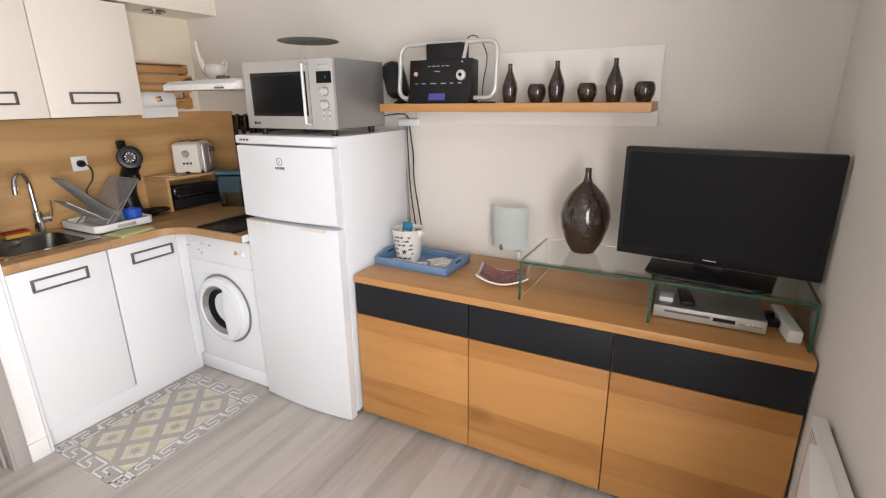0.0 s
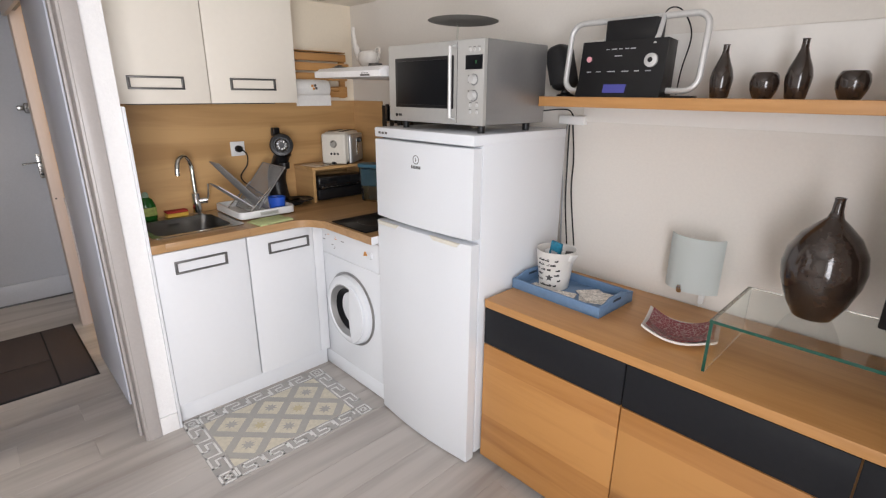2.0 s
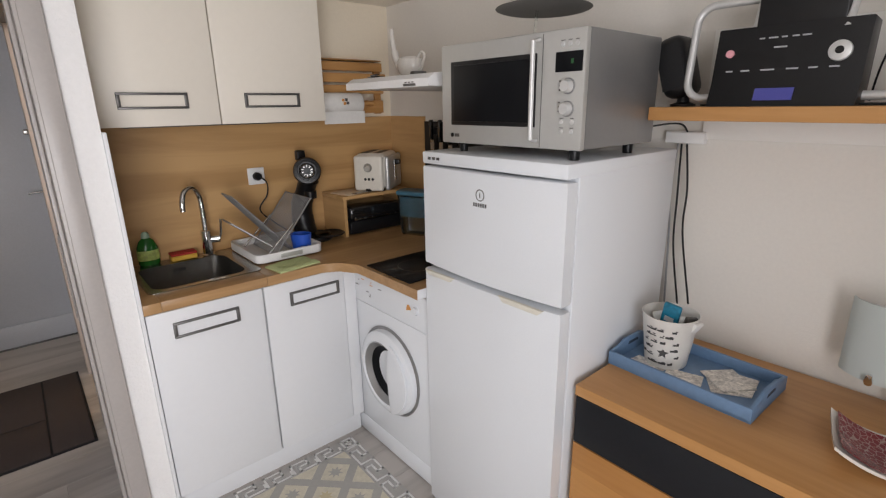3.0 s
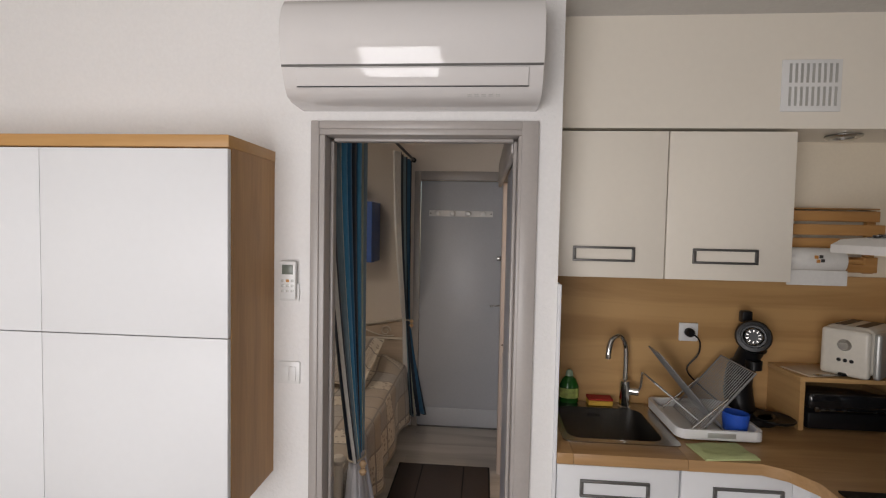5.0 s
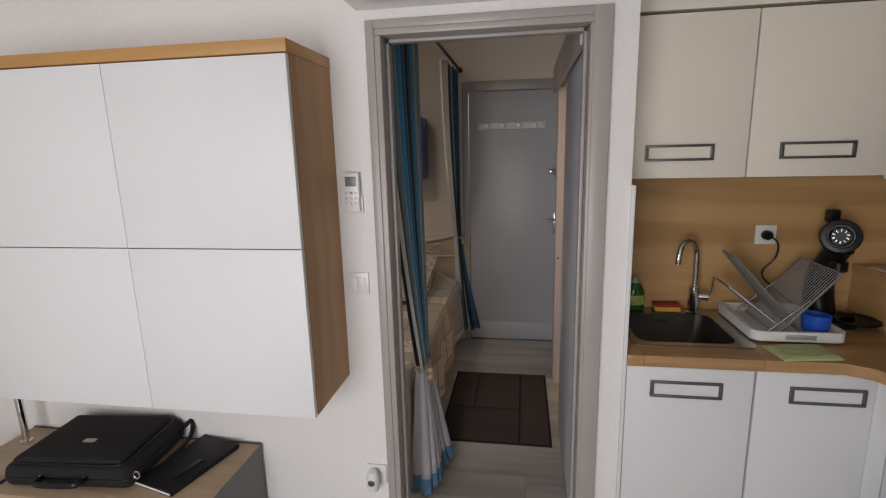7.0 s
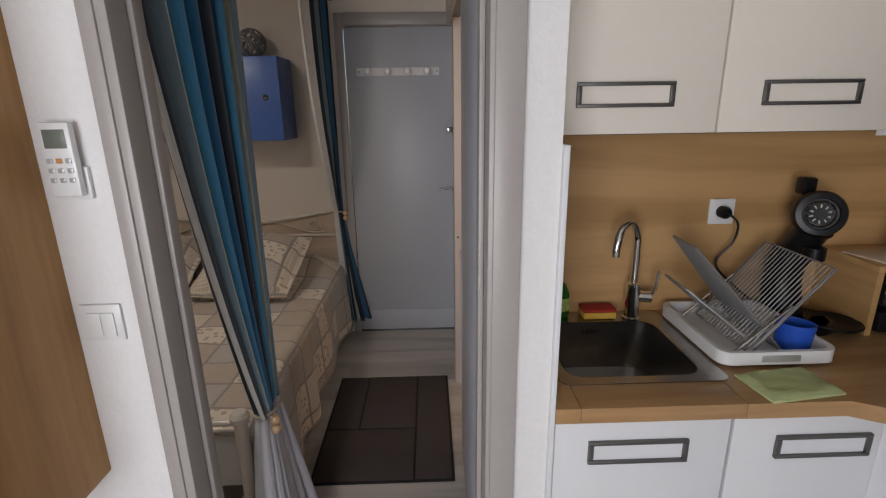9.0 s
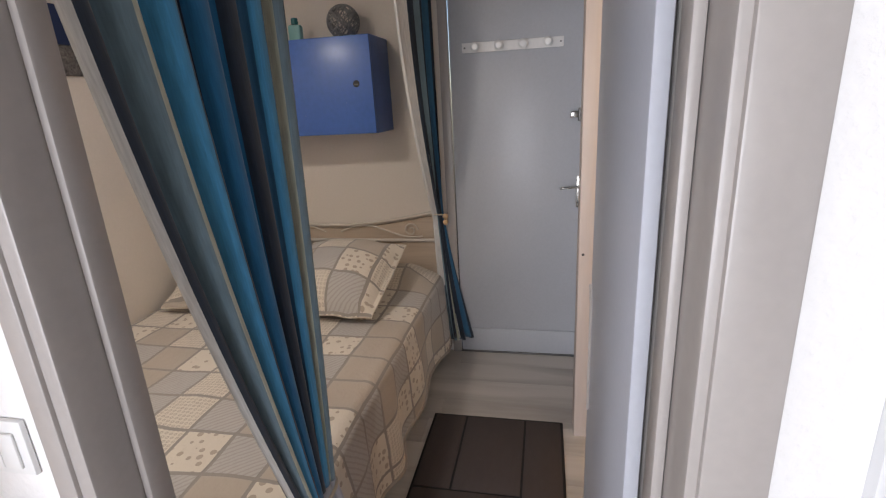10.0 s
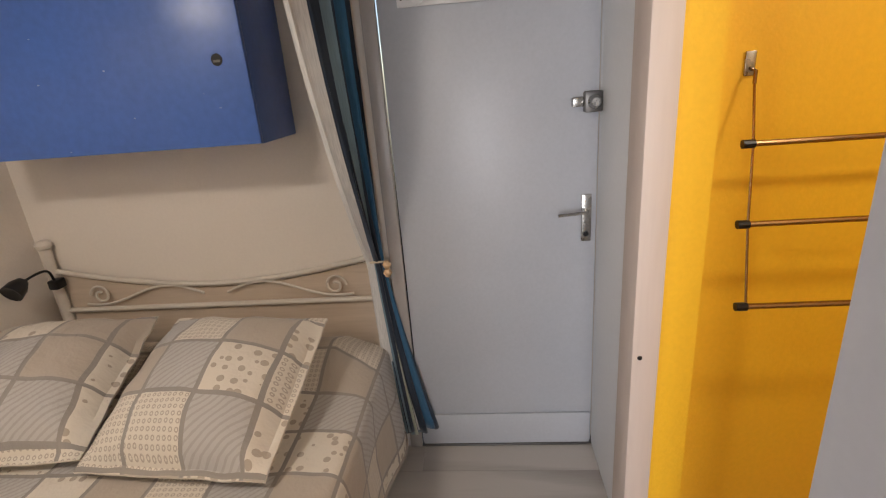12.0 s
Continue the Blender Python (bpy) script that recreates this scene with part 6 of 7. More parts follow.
def air_conditioner():
    y0, y1 = -0.062, 0.748
    t = thing("air_conditioner", (XA, 0.34, 2.09), "white glossy split air conditioner above the doorway", "air conditioner")
    m = Matrix.Translation((XA, y0, 0)) @ Matrix(((1, 0, 0, 0), (0, 0, 1, 0), (0, 1, 0, 0), (0, 0, 0, 1)))
    up = [(0.001, 2.396), (0.14, 2.396), (0.175, 2.388), (0.198, 2.36), (0.212, 2.315), (0.215, 2.275), (0.2135, 2.25), (0.209, 2.225), (0.203, 2.203), (0.197, 2.186), (0.001, 2.186)]
    part("housing", prism(up, 0, y1 - y0, m, inset=0.004), M_AC, t)
    part("chrome_line", box(XA + 0.001, XA + 0.1975, y0 + 0.002, y1 - 0.002, 2.1795, 2.1862), M_PEWTER, t)
    low = [(0.001, 2.18), (0.194, 2.18), (0.172, 2.132), (0.150, 2.102), (0.11, 2.090), (0.001, 2.088)]
    part("lower_shell", prism(low, 0, y1 - y0, m, inset=0.004), M_AC, t)
    part("flap", join(bmesh.new(), box(0.0, 0.008, 0.045, y1 - y0 - 0.045, -0.055, 0.0, r=0.003), Matrix.Translation((XA + 0.1925, y0, 2.178)) @ Matrix.Rotation(radians(23), 4, "Y")), M_AC, t, "white air flap")
    part("flap_gap", join(bmesh.new(), box(0.0, 0.003, 0.043, y1 - y0 - 0.043, -0.0585, -0.0555), Matrix.Translation((XA + 0.1915, y0, 2.178)) @ Matrix.Rotation(radians(23), 4, "Y")), M_BLACK, t)
    for i in range(5):
        part("legend", join(bmesh.new(), box(0, 0.0012, 0.58 + i * 0.022, 0.594 + i * 0.022, 0, 0.008), Matrix.Translation((XA + 0.147, y0, 2.1005)) @ Matrix.Rotation(radians(40), 4, "Y")), M_SILVER, t)


M_AC = mat("glossy_white_plastic", (0.72, 0.70, 0.69), 0.06, vary=0.01, rvary=0.015, coat=0.3)
air_conditioner()


def partition_fittings():
    x = XA
    r_ = thing("ac_remote", (x, -0.105, 1.42), "white air conditioner remote in its wall holder", "remote control")
    part("holder", box(x + 0.0005, x + 0.010, -0.140, -0.070, 1.418, 1.48, r=0.003), M_WHITE_PLASTIC, r_)
    part("body", box(x + 0.0105, x + 0.028, -0.134, -0.076, 1.425, 1.562, r=0.006), M_WHITE_PLASTIC, r_)
    part("display", box(x + 0.0275, x + 0.0292, -0.125, -0.085, 1.515, 1.549, r=0.001), M_LCD, r_, "grey-green display")
    for i in range(3):
        for k in range(3):
            part("button", box(x + 0.0275, x + 0.030, -0.127 + k * 0.017, -0.116 + k * 0.017, 1.452 + i * 0.018, 1.461 + i * 0.018, r=0.001), M_ORANGE if (i, k) == (2, 1) else M_SILVER, r_)
    s = thing("light_switch", (x, -0.107, 1.16), "white double light switch on the partition", "switch")
    part("plate", box(x + 0.0005, x + 0.008, -0.148, -0.066, 1.119, 1.199, r=0.002), M_WHITE_PLASTIC, s)
    for a in (-0.134, -0.1065):
        part("rocker", box(x + 0.0075, x + 0.012, a, a + 0.0265, 1.130, 1.182, r=0.002), M_WHITE_PLASTIC, s)
    k = thing("wall_socket", (x, -0.11, 0.38), "white wall socket on the partition", "socket")
    part("plate", box(x + 0.0005, x + 0.009, -0.120, -0.037, 0.335, 0.415, r=0.003), M_WHITE_PLASTIC, k)
    a = thing("plug_in_diffuser", (x + 0.01, -0.05, 0.33), "small white and grey plug-in device in the socket", "device")
    part("body", lathe([(0, -0.012), (0.020, -0.006), (0.026, 0.012), (0.026, 0.05), (0.018, 0.072), (0, 0.078)], 24, Matrix.Translation((x + 0.040, -0.083, 0.335))), M_WHITE_PLASTIC, a)
    part("vent", lathe([(0, 0.004), (0.012, 0.003), (0.014, 0)], 16, Matrix.Translation((x + 0.064, -0.083, 0.372)) @ Matrix.Rotation(radians(90), 4, "Y")), M_PEWTER, a)


M_LCD = mat("lcd", (0.16, 0.18, 0.15), 0.3)
partition_fittings()


def low_chest():
    x0, x1, y0, y1, z = XA + 0.013, -2.15, -1.65, -0.562, 0.470
    t = thing("low_shelf_unit", (-2.35, -1.1, 0), "low oak-look shelf unit with dark edged side against the wall", "shelf")
    part("top", box(x0, x1, y0, y1, z - 0.022, z, r=0.002), M_DESK, t)
    part("side", box(x0, x1 - 0.004, y1 - 0.020, y1 - 0.001, 0.0, z - 0.0225), M_DESK, t)
    part("side", box(x0, x1 - 0.004, y0 + 0.001, y0 + 0.020, 0.0, z - 0.0225), M_DESK, t)
    part("back", box(x0, x0 + 0.008, y0 + 0.0205, y1 - 0.0205, 0.0, z - 0.0225), M_DESK, t)
    part("shelf", box(x0 + 0.0085, x1 - 0.006, y0 + 0.0205, y1 - 0.0205, 0.20, 0.218), M_DESK, t)
    part("edge", box(x0, x1 - 0.004, y1 - 0.0005, y1 + 0.002, 0.0, z), M_PEWTER, t, "dark edge strip")
    part("edge", box(x0 - 0.004, x0 - 0.0005, y0, y1, z - 0.02, z + 0.004), M_PEWTER, t, "dark edge strip")
    b = thing("blue_box", (-2.3, -0.7, 0.218), "blue cardboard box inside the low shelf unit", "box")
    part("box", box(-2.40, -2.19, -0.80, -0.590, 0.219, 0.40, r=0.004), M_BLUE_BOX, b)
    part("lid", box(-2.403, -2.187, -0.803, -0.587, 0.375, 0.405, r=0.003), M_BLUE_BOX, b)
    # laptop bag
    g = thing("laptop_bag", (-2.36, -1.08, z), "black nylon laptop bag lying on the shelf unit", "bag")
    m = Matrix.Translation((-2.365, -1.125, z + 0.0005)) @ Matrix.Rotation(radians(5), 4, "Z") @ Matrix.Diagonal((1.0, 1.03, 1.12, 1))
    body = bmesh.new()
    join(body, box(-0.175, 0.175, -0.235, 0.235, 0.004, 0.085, r=0.032, seg=4), m)
    part("body", body, M_BLACK_MATT, g)
    part("pocket", join(bmesh.new(), box(-0.145, 0.155, -0.20, 0.20, 0.078, 0.104, r=0.018, seg=3), m), M_BLACK_MATT, g)
    part("piping", join(bmesh.new(), tube([(a, b_, 0.088) for a, b_ in rounded_loop(-0.150, 0.160, -0.208, 0.208, 0.03, 5)], 0.004, 6, closed=True), m), M_BLACK, g)
    part("zip", join(bmesh.new(), tube([(a, b_, 0.045) for a, b_ in rounded_loop(-0.176, 0.176, -0.236, 0.236, 0.035, 5)], 0.003, 6, closed=True), m), M_BLACK, g)
    part("badge", join(bmesh.new(), box(0.03, 0.052, -0.022, 0.022, 0.1035, 0.106, r=0.001), m), M_SILVER, g, "small grey badge")
    part("handle", join(bmesh.new(), tube(spline([(0.172, -0.08, 0.05), (0.205, -0.075, 0.05), (0.215, -0.05, 0.05), (0.215, 0.05, 0.05), (0.205, 0.075, 0.05), (0.172, 0.08, 0.05)], 5), 0.010, 10), m), M_BLACK, g, "black padded handle")
    for dy in (-0.08, 0.08):
        part("ring", join(bmesh.new(), tube([(0.178 + 0.010 * math.cos(a), dy, 0.05 + 0.010 * math.sin(a)) for a in [2 * math.pi * i / 14 for i in range(14)]], 0.0022, 6, closed=True), m), M_CHROME, g)
    part("strap_ring", join(bmesh.new(), tube([(0.15, 0.245 + 0.012 * math.cos(a), 0.05 + 0.012 * math.sin(a)) for a in [2 * math.pi * i / 14 for i in range(14)]], 0.003, 6, closed=True), m), M_CHROME, g)
    part("strap", join(bmesh.new(), tube(spline([(-0.16, 0.232, 0.05), (-0.17, 0.262, 0.07), (-0.13, 0.275, 0.03), (-0.05, 0.262, 0.012), (0.05, 0.252, 0.01)], 5), 0.008, 8), m), M_BLACK_MATT, g)
    part("strap", join(bmesh.new(), tube(spline([(0.10, -0.232, 0.04), (0.14, -0.26, 0.012), (0.20, -0.31, 0.01), (0.20, -0.42, 0.008)], 5), 0.006, 8), m), M_BLACK_MATT, g)
    f = thing("folder", (-2.4, -0.73, z), "black document folder lying beside the laptop bag", "folder")
    m = Matrix.Translation((-2.385, -0.765, z + 0.0005)) @ Matrix.Rotation(radians(-14), 4, "Z")
    part("cover", join(bmesh.new(), box(-0.155, 0.155, -0.095, 0.095, 0, 0.020, r=0.003), m), M_BLACK_SATIN, f)
    part("pages", join(bmesh.new(), box(0.1535, 0.1565, -0.09, 0.09, 0.006, 0.013), m), M_PAPER, f)
    part("clasp", join(bmesh.new(), box(-0.02, 0.10, 0.03, 0.055, 0.0195, 0.026, r=0.003), m), M_BLACK, f)
    p = thing("chrome_pole", (-2.44, -1.56, z), "chrome tube standing on the shelf unit beside the cabinet", "pole")
    part("tube", tube([(-2.44, -1.56, z + 0.01), (-2.44, -1.56, 1.12)], 0.014, 16), M_CHROME, p)
    part("base", lathe([(0, 0), (0.022, 0), (0.022, 0.012), (0.014, 0.016), (0, 0.016)], 20, Matrix.Translation((-2.44, -1.56, z))), M_CHROME, p)
    h = thing("hanging_bag", (-2.5, -1.6, 0.75), "narrow black case hanging beside the wall cabinet", "bag")
    bm = box(-2.545, -2.47, -1.79, -1.67, 0.76, 1.045, r=0.022, seg=3)
    for v in bm.verts:  # narrower at the foot, bowed along its length
        k = (1.045 - v.co.z) / 0.285
        v.co.y = -1.73 + (v.co.y + 1.73) * (1 - 0.35 * k) + 0.03 * k * k
    part("case", bm, M_BLACK_MATT, h)
    part("loop", tube(spline([(-2.51, -1.75, 1.035), (-2.52, -1.745, 1.06), (-2.545, -1.74, 1.068)], 4), 0.005, 8), M_BLACK, h)
    part("hook", tube([(XA, -1.74, 1.073), (XA + 0.02, -1.74, 1.066), (XA + 0.022, -1.74, 1.078)], 0.004, 8), M_CHROME, h)


M_DESK = wood("pale_oak_laminate", (0.47, 0.36, 0.25), (0.36, 0.26, 0.17), axis=1, rough=0.45)
M_BLUE_BOX = mat("blue_card", (0.03, 0.07, 0.22), 0.6, vary=0.2)
low_chest()

# ---- sleeping alcove ----
def quilt_material():
    """Patchwork cotton: squares of plain, heart-printed, dotted and hatched cloth in grey and beige."""
    m = bpy.data.materials.new("patchwork_cotton")
    m.use_nodes = True
    n, l = m.node_tree.nodes, m.node_tree.links
    b = n["Principled BSDF"]
    uv = n.new("ShaderNodeUVMap")
    uv.uv_map = "cloth"
    warp = n.new("ShaderNodeTexNoise")
    warp.inputs["Scale"].default_value = 5.0
    l.new(uv.outputs[0], warp.inputs["Vector"])
    wv = n.new("ShaderNodeVectorMath")
    wv.operation = "MULTIPLY_ADD"
    wv.inputs[1].default_value = (0.02, 0.02, 0)
    l.new(warp.outputs["Color"], wv.inputs[0])
    l.new(uv.outputs[0], wv.inputs[2])
    sc = n.new("ShaderNodeVectorMath")
    sc.operation = "SCALE"
    sc.inputs["Scale"].default_value = 1 / 0.175
    l.new(wv.outputs[0], sc.inputs[0])
    fl, fr = n.new("ShaderNodeVectorMath"), n.new("ShaderNodeVectorMath")
    fl.operation, fr.operation = "FLOOR", "FRACTION"
    l.new(sc.outputs[0], fl.inputs[0])
    l.new(sc.outputs[0], fr.inputs[0])
    wn_ = n.new("ShaderNodeTexWhiteNoise")
    wn_.noise_dimensions = "2D"
    l.new(fl.outputs[0], wn_.inputs["Vector"])

    def math_(op, a, b_=None, c=None):
        q = n.new("ShaderNodeMath")
        q.operation = op
        for i, v in enumerate((a, b_, c)):
            if v is None:
                continue
            if isinstance(v, (int, float)):
                q.inputs[i].default_value = v
            else:
                l.new(v, q.inputs[i])
        return q.outputs[0]

    def mix(fac, a, b_):
        q = n.new("ShaderNodeMix")
        q.data_type = "RGBA"
        for i, v in ((0, fac), (6, a), (7, b_)):
            if isinstance(v, tuple):
                q.inputs[i].default_value = (*v, 1)
            else:
                l.new(v, q.inputs[i])
        return q.outputs[2]

    r = wn_.outputs["Value"]
    cream, beige, grey, tan = (0.72, 0.65, 0.55), (0.49, 0.42, 0.345), (0.50, 0.47, 0.44), (0.38, 0.315, 0.255)
    vor = n.new("ShaderNodeTexVoronoi")
    vor.inputs["Scale"].default_value = 30
    vor.inputs["Randomness"].default_value = 0.55
    l.new(uv.outputs[0], vor.inputs["Vector"])
    hearts = mix(math_("LESS_THAN", vor.outputs["Distance"], 0.33), cream, (0.46, 0.385, 0.31))
    vor2 = n.new("ShaderNodeTexVoronoi")
    vor2.inputs["Scale"].default_value = 58
    vor2.inputs["Randomness"].default_value = 0.1
    l.new(uv.outputs[0], vor2.inputs["Vector"])
    ring = math_("LESS_THAN", math_("ABSOLUTE", math_("SUBTRACT", vor2.outputs["Distance"], 0.26)), 0.09)
    dots = mix(ring, cream, beige)
    w = n.new("ShaderNodeTexWave")
    w.bands_direction = "DIAGONAL"
    w.inputs["Scale"].default_value, w.inputs["Distortion"].default_value = 26, 1.0
    l.new(uv.outputs[0], w.inputs["Vector"])
    hatch = mix(math_("LESS_THAN", w.outputs["Fac"], 0.3), grey, (0.43, 0.395, 0.36))
    col = mix(math_("GREATER_THAN", r, 0.36), beige, hatch)
    col = mix(math_("GREATER_THAN", r, 0.52), col, dots)
    col = mix(math_("GREATER_THAN", r, 0.70), col, hearts)
    sep = n.new("ShaderNodeSeparateXYZ")
    l.new(fr.outputs[0], sep.inputs[0])
    ex = math_("ABSOLUTE", math_("SUBTRACT", sep.outputs[0], 0.5))
    ey = math_("ABSOLUTE", math_("SUBTRACT", sep.outputs[1], 0.5))
    edge = math_("MAXIMUM", ex, ey)
    col = mix(math_("GREATER_THAN", edge, 0.462), col, (0.33, 0.295, 0.26))
    l.new(col, b.inputs["Base Color"])
    b.inputs["Roughness"].default_value = 0.92
    b.inputs["Sheen Weight"].default_value = 0.2
    fine = n.new("ShaderNodeTexNoise")
    fine.inputs["Scale"].default_value, fine.inputs["Detail"].default_value = 28, 5
    l.new(uv.outputs[0], fine.inputs["Vector"])
    puff = math_("MULTIPLY_ADD", math_("POWER", edge, 6.0), -20.0, fine.outputs["Fac"])
    bp = n.new("ShaderNodeBump")
    bp.inputs["Strength"].default_value, bp.inputs["Distance"].default_value = 0.5, 0.012
    l.new(puff, bp.inputs["Height"])
    l.new(bp.outputs[0], b.inputs["Normal"])
    return m


M_QUILT = quilt_material()


def cloth_grid(nu, nv, fn, thick=0.0):
    """A cloth from fn(u, v) -> (point, uv)."""
    bm = bmesh.new()
    lay = bm.loops.layers.uv.new("cloth")
    uvs = {}
    g = []
    for i in range(nu + 1):
        row = []
        for j in range(nv + 1):
            p, q = fn(i / nu, j / nv)
            v = bm.verts.new(p)
            uvs[v] = q
            row.append(v)
        g.append(row)
    for i in range(nu):
        for j in range(nv):
            f = bm.faces.new((g[i][j], g[i + 1][j], g[i + 1][j + 1], g[i][j + 1]))
            for lp in f.loops:
                lp[lay].uv = uvs[lp.vert]
    return bm


def pad(bm, t):
    """Gives a cloth its thickness."""
    bmesh.ops.recalc_face_normals(bm, faces=bm.faces[:])
    bmesh.ops.solidify(bm, geom=bm.faces[:], thickness=t)
    return bm


M_BED_METAL = mat("cream_painted_metal", (0.66, 0.60, 0.52), 0.4, vary=0.05)
M_BED_WASH = wood("whitewashed_board", (0.64, 0.53, 0.42), (0.50, 0.40, 0.30), axis=1, rough=0.6)
M_HEM_BEIGE = mat("beige_binding", (0.36, 0.32, 0.28), 0.9)
M_SHEET = mat("white_cotton", (0.70, 0.68, 0.65), 0.9, bump=0.4, bump_scale=40)


def bed():
    xh, xf, y0, y1 = XE + 0.03, -3.0, -1.435, -0.035
    t = thing("bed", ((xh + xf) / 2, -0.73, 0), "made double bed with cream metal frame against the wall", "bed")
    for x, h in ((xh, 1.055), (xf + 0.03, 0.66)):
        for y in (y0 + 0.03, y1 - 0.01):
            p = part("post", tube([(x, y, 0), (x, y, h - 0.03)], 0.021, 16), M_BED_METAL, t)
            part("knob", lathe([(0.022, 0), (0.030, 0.008), (0.032, 0.022), (0.022, 0.036), (0, 0.042)], 20, Matrix.Translation((x, y, h - 0.036))), M_BED_METAL, p)
    ya, yb = y0 + 0.03, y1 - 0.01
    top = [(xh, ya + (yb - ya) * k / 12, 0.925 - 0.085 * math.sin(math.pi * k / 12)) for k in range(13)]
    part("head_rail", tube(top, 0.011, 10), M_BED_METAL, t)
    part("head_rail", tube([(xh, ya, 0.745), (xh, yb, 0.745)], 0.011, 10), M_BED_METAL, t)
    part("headboard", prism([(a, b) for a, b in [(ya + 0.02, 0.50), (yb - 0.02, 0.50)] + [(ya + 0.02 + (yb - ya - 0.04) * (12 - k) / 12, 0.90 - 0.085 * math.sin(math.pi * k / 12)) for k in range(13)]], -0.028, -0.014, Matrix.Translation((xh, 0, 0)) @ Matrix(((0, 0, 1, 0), (1, 0, 0, 0), (0, 1, 0, 0), (0, 0, 0, 1)))), M_BED_WASH, t, "whitewashed wooden headboard")
    for k in range(2):
        s = -1 if k else 1
        c = (ya + yb) / 2
        pts = [(xh + 0.004, c + s * (0.05 + 0.52 * u), 0.80 + 0.045 * math.sin(u * 5.2) * (1 - 0.3 * u)) for u in [i / 20 for i in range(21)]]
        part("scroll", tube(pts, 0.0055, 8), M_BED_METAL, t)
        pts = [(xh + 0.004, c + s * (0.50 + (0.045 - 0.035 * a / 9) * math.cos(a)), 0.81 + (0.045 - 0.035 * a / 9) * math.sin(a)) for a in [i * 0.35 for i in range(25)]]
        part("scroll", tube(pts, 0.005, 8), M_BED_METAL, t)
    for z in (0.62, 0.27):
        part("foot_rail", tube([(xf + 0.03, ya, z), (xf + 0.03, yb, z)], 0.010, 10), M_BED_METAL, t)
    for y in (y0 + 0.02, y1 - 0.03):
        part("side_rail", box(xh, xf + 0.03, y - 0.012, y + 0.012, 0.26, 0.33, r=0.003), M_BED_METAL, t)
    part("mattress", box(xh + 0.03, xf - 0.005, y0 + 0.01, y1 - 0.02, 0.33, 0.535, r=0.035, seg=3), M_SHEET, t, "white mattress")

    L, W_, R, DROP = xf - xh - 0.045, y1 - y0 + 0.0, 0.06, 0.40

    def fn(u, v):
        x = xh + 0.035 + L * u
        s = -0.02 + (W_ + 0.02 + DROP) * v
        bump = 0.09 * math.exp(-((x - (xh + 0.17)) / 0.16) ** 2) * min(1, max(0, (1.36 - s) / 0.12))
        wr = 0.012 * noise.noise((x * 3.1, s * 3.3, 1.0)) + 0.006 * noise.noise((x * 9, s * 8, 4.0))
        flat = W_ - R
        if s <= flat:
            y, z = y0 + s, 0.555
        elif s <= flat + R * math.pi / 2:
            a = (s - flat) / R
            y, z = y0 + flat + R * math.sin(a), 0.555 - R + R * math.cos(a)
        else:
            d = s - flat - R * math.pi / 2
            fold = 0.022 * math.sin(x * 13 + 1.3 * math.sin(x * 5)) * min(1, d / 0.2) + 0.05 * d
            y, z = y0 + W_ + fold, 0.555 - R - d * (1.0 + 0.10 * math.sin(x * 6.5 + 0.6))
        return (x, y, z + bump + wr), (u * L, s)

    q = cloth_grid(110, 120, fn)
    bmesh.ops.recalc_face_normals(q, faces=q.faces[:])
    up = sum((f.normal.z * f.calc_area() for f in q.faces))
    if up < 0:
        bmesh.ops.reverse_faces(q, faces=q.faces[:])
    pad(q, 0.012)
    sp = thing("bedspread", ((xh + xf) / 2, -0.73, 0.5), "beige and grey patchwork quilted bedspread with heart prints", "bedspread")
    part("quilt", q, M_QUILT, sp)
    part("side_hem", tube([fn(k / 110, 1.0)[0] for k in range(111)], 0.008, 6), M_HEM_BEIGE, sp, "bound beige hem")
    part("foot_hem", tube([fn(1.0, k / 120)[0] for k in range(121)], 0.008, 6), M_HEM_BEIGE, sp, "bound beige hem")


bed()


def pillow(x, y, z, tilt, turn, label):
    """A square pillow in its flanged patchwork sham."""
    n = 28
    bm = bmesh.new()
    lay = bm.loops.layers.uv.new("cloth")
    S = 0.285

    def h(a, b):
        k = max(abs(a), abs(b))
        if k > 0.91:
            return 0.004
        return 0.004 + 0.118 * ((1 - (a / 0.91) ** 2) * (1 - (b / 0.91) ** 2)) ** 0.5
    grids = []
    for s in (1, -1):
        g = [[bm.verts.new((S * (2 * i / n - 1), S * (2 * j / n - 1), s * h(2 * i / n - 1, 2 * j / n - 1) + 0.012 * noise.noise((i * 0.25, j * 0.25, 7.0 + turn)) - 0.022 * max(abs(2 * i / n - 1), abs(2 * j / n - 1)) ** 6)) for j in range(n + 1)] for i in range(n + 1)]
        for i in range(n):
            for j in range(n):
                f = bm.faces.new((g[i][j], g[i + 1][j], g[i + 1][j + 1], g[i][j + 1]) if s > 0 else (g[i][j], g[i][j + 1], g[i + 1][j + 1], g[i + 1][j]))
                for lp in f.loops:
                    lp[lay].uv = (lp.vert.co.x + 0.39 + 3.1 * turn, lp.vert.co.y + 0.47)
        grids.append(g)
    a, b = grids
    for k in range(n):
        for p, q, r_, s_ in ((a[k][0], a[k + 1][0], b[k + 1][0], b[k][0]), (a[k][n], a[k + 1][n], b[k + 1][n], b[k][n]), (a[0][k], a[0][k + 1], b[0][k + 1], b[0][k]), (a[n][k], a[n][k + 1], b[n][k + 1], b[n][k])):
            bm.faces.new((p, q, r_, s_))
    bmesh.ops.recalc_face_normals(bm, faces=bm.faces[:])
    bm.transform(pose(x, y, z, 0, tilt, turn))
    return solid("pillow", bm, M_QUILT, label, "pillow", "pillows on the bed", at=(x, y, z))


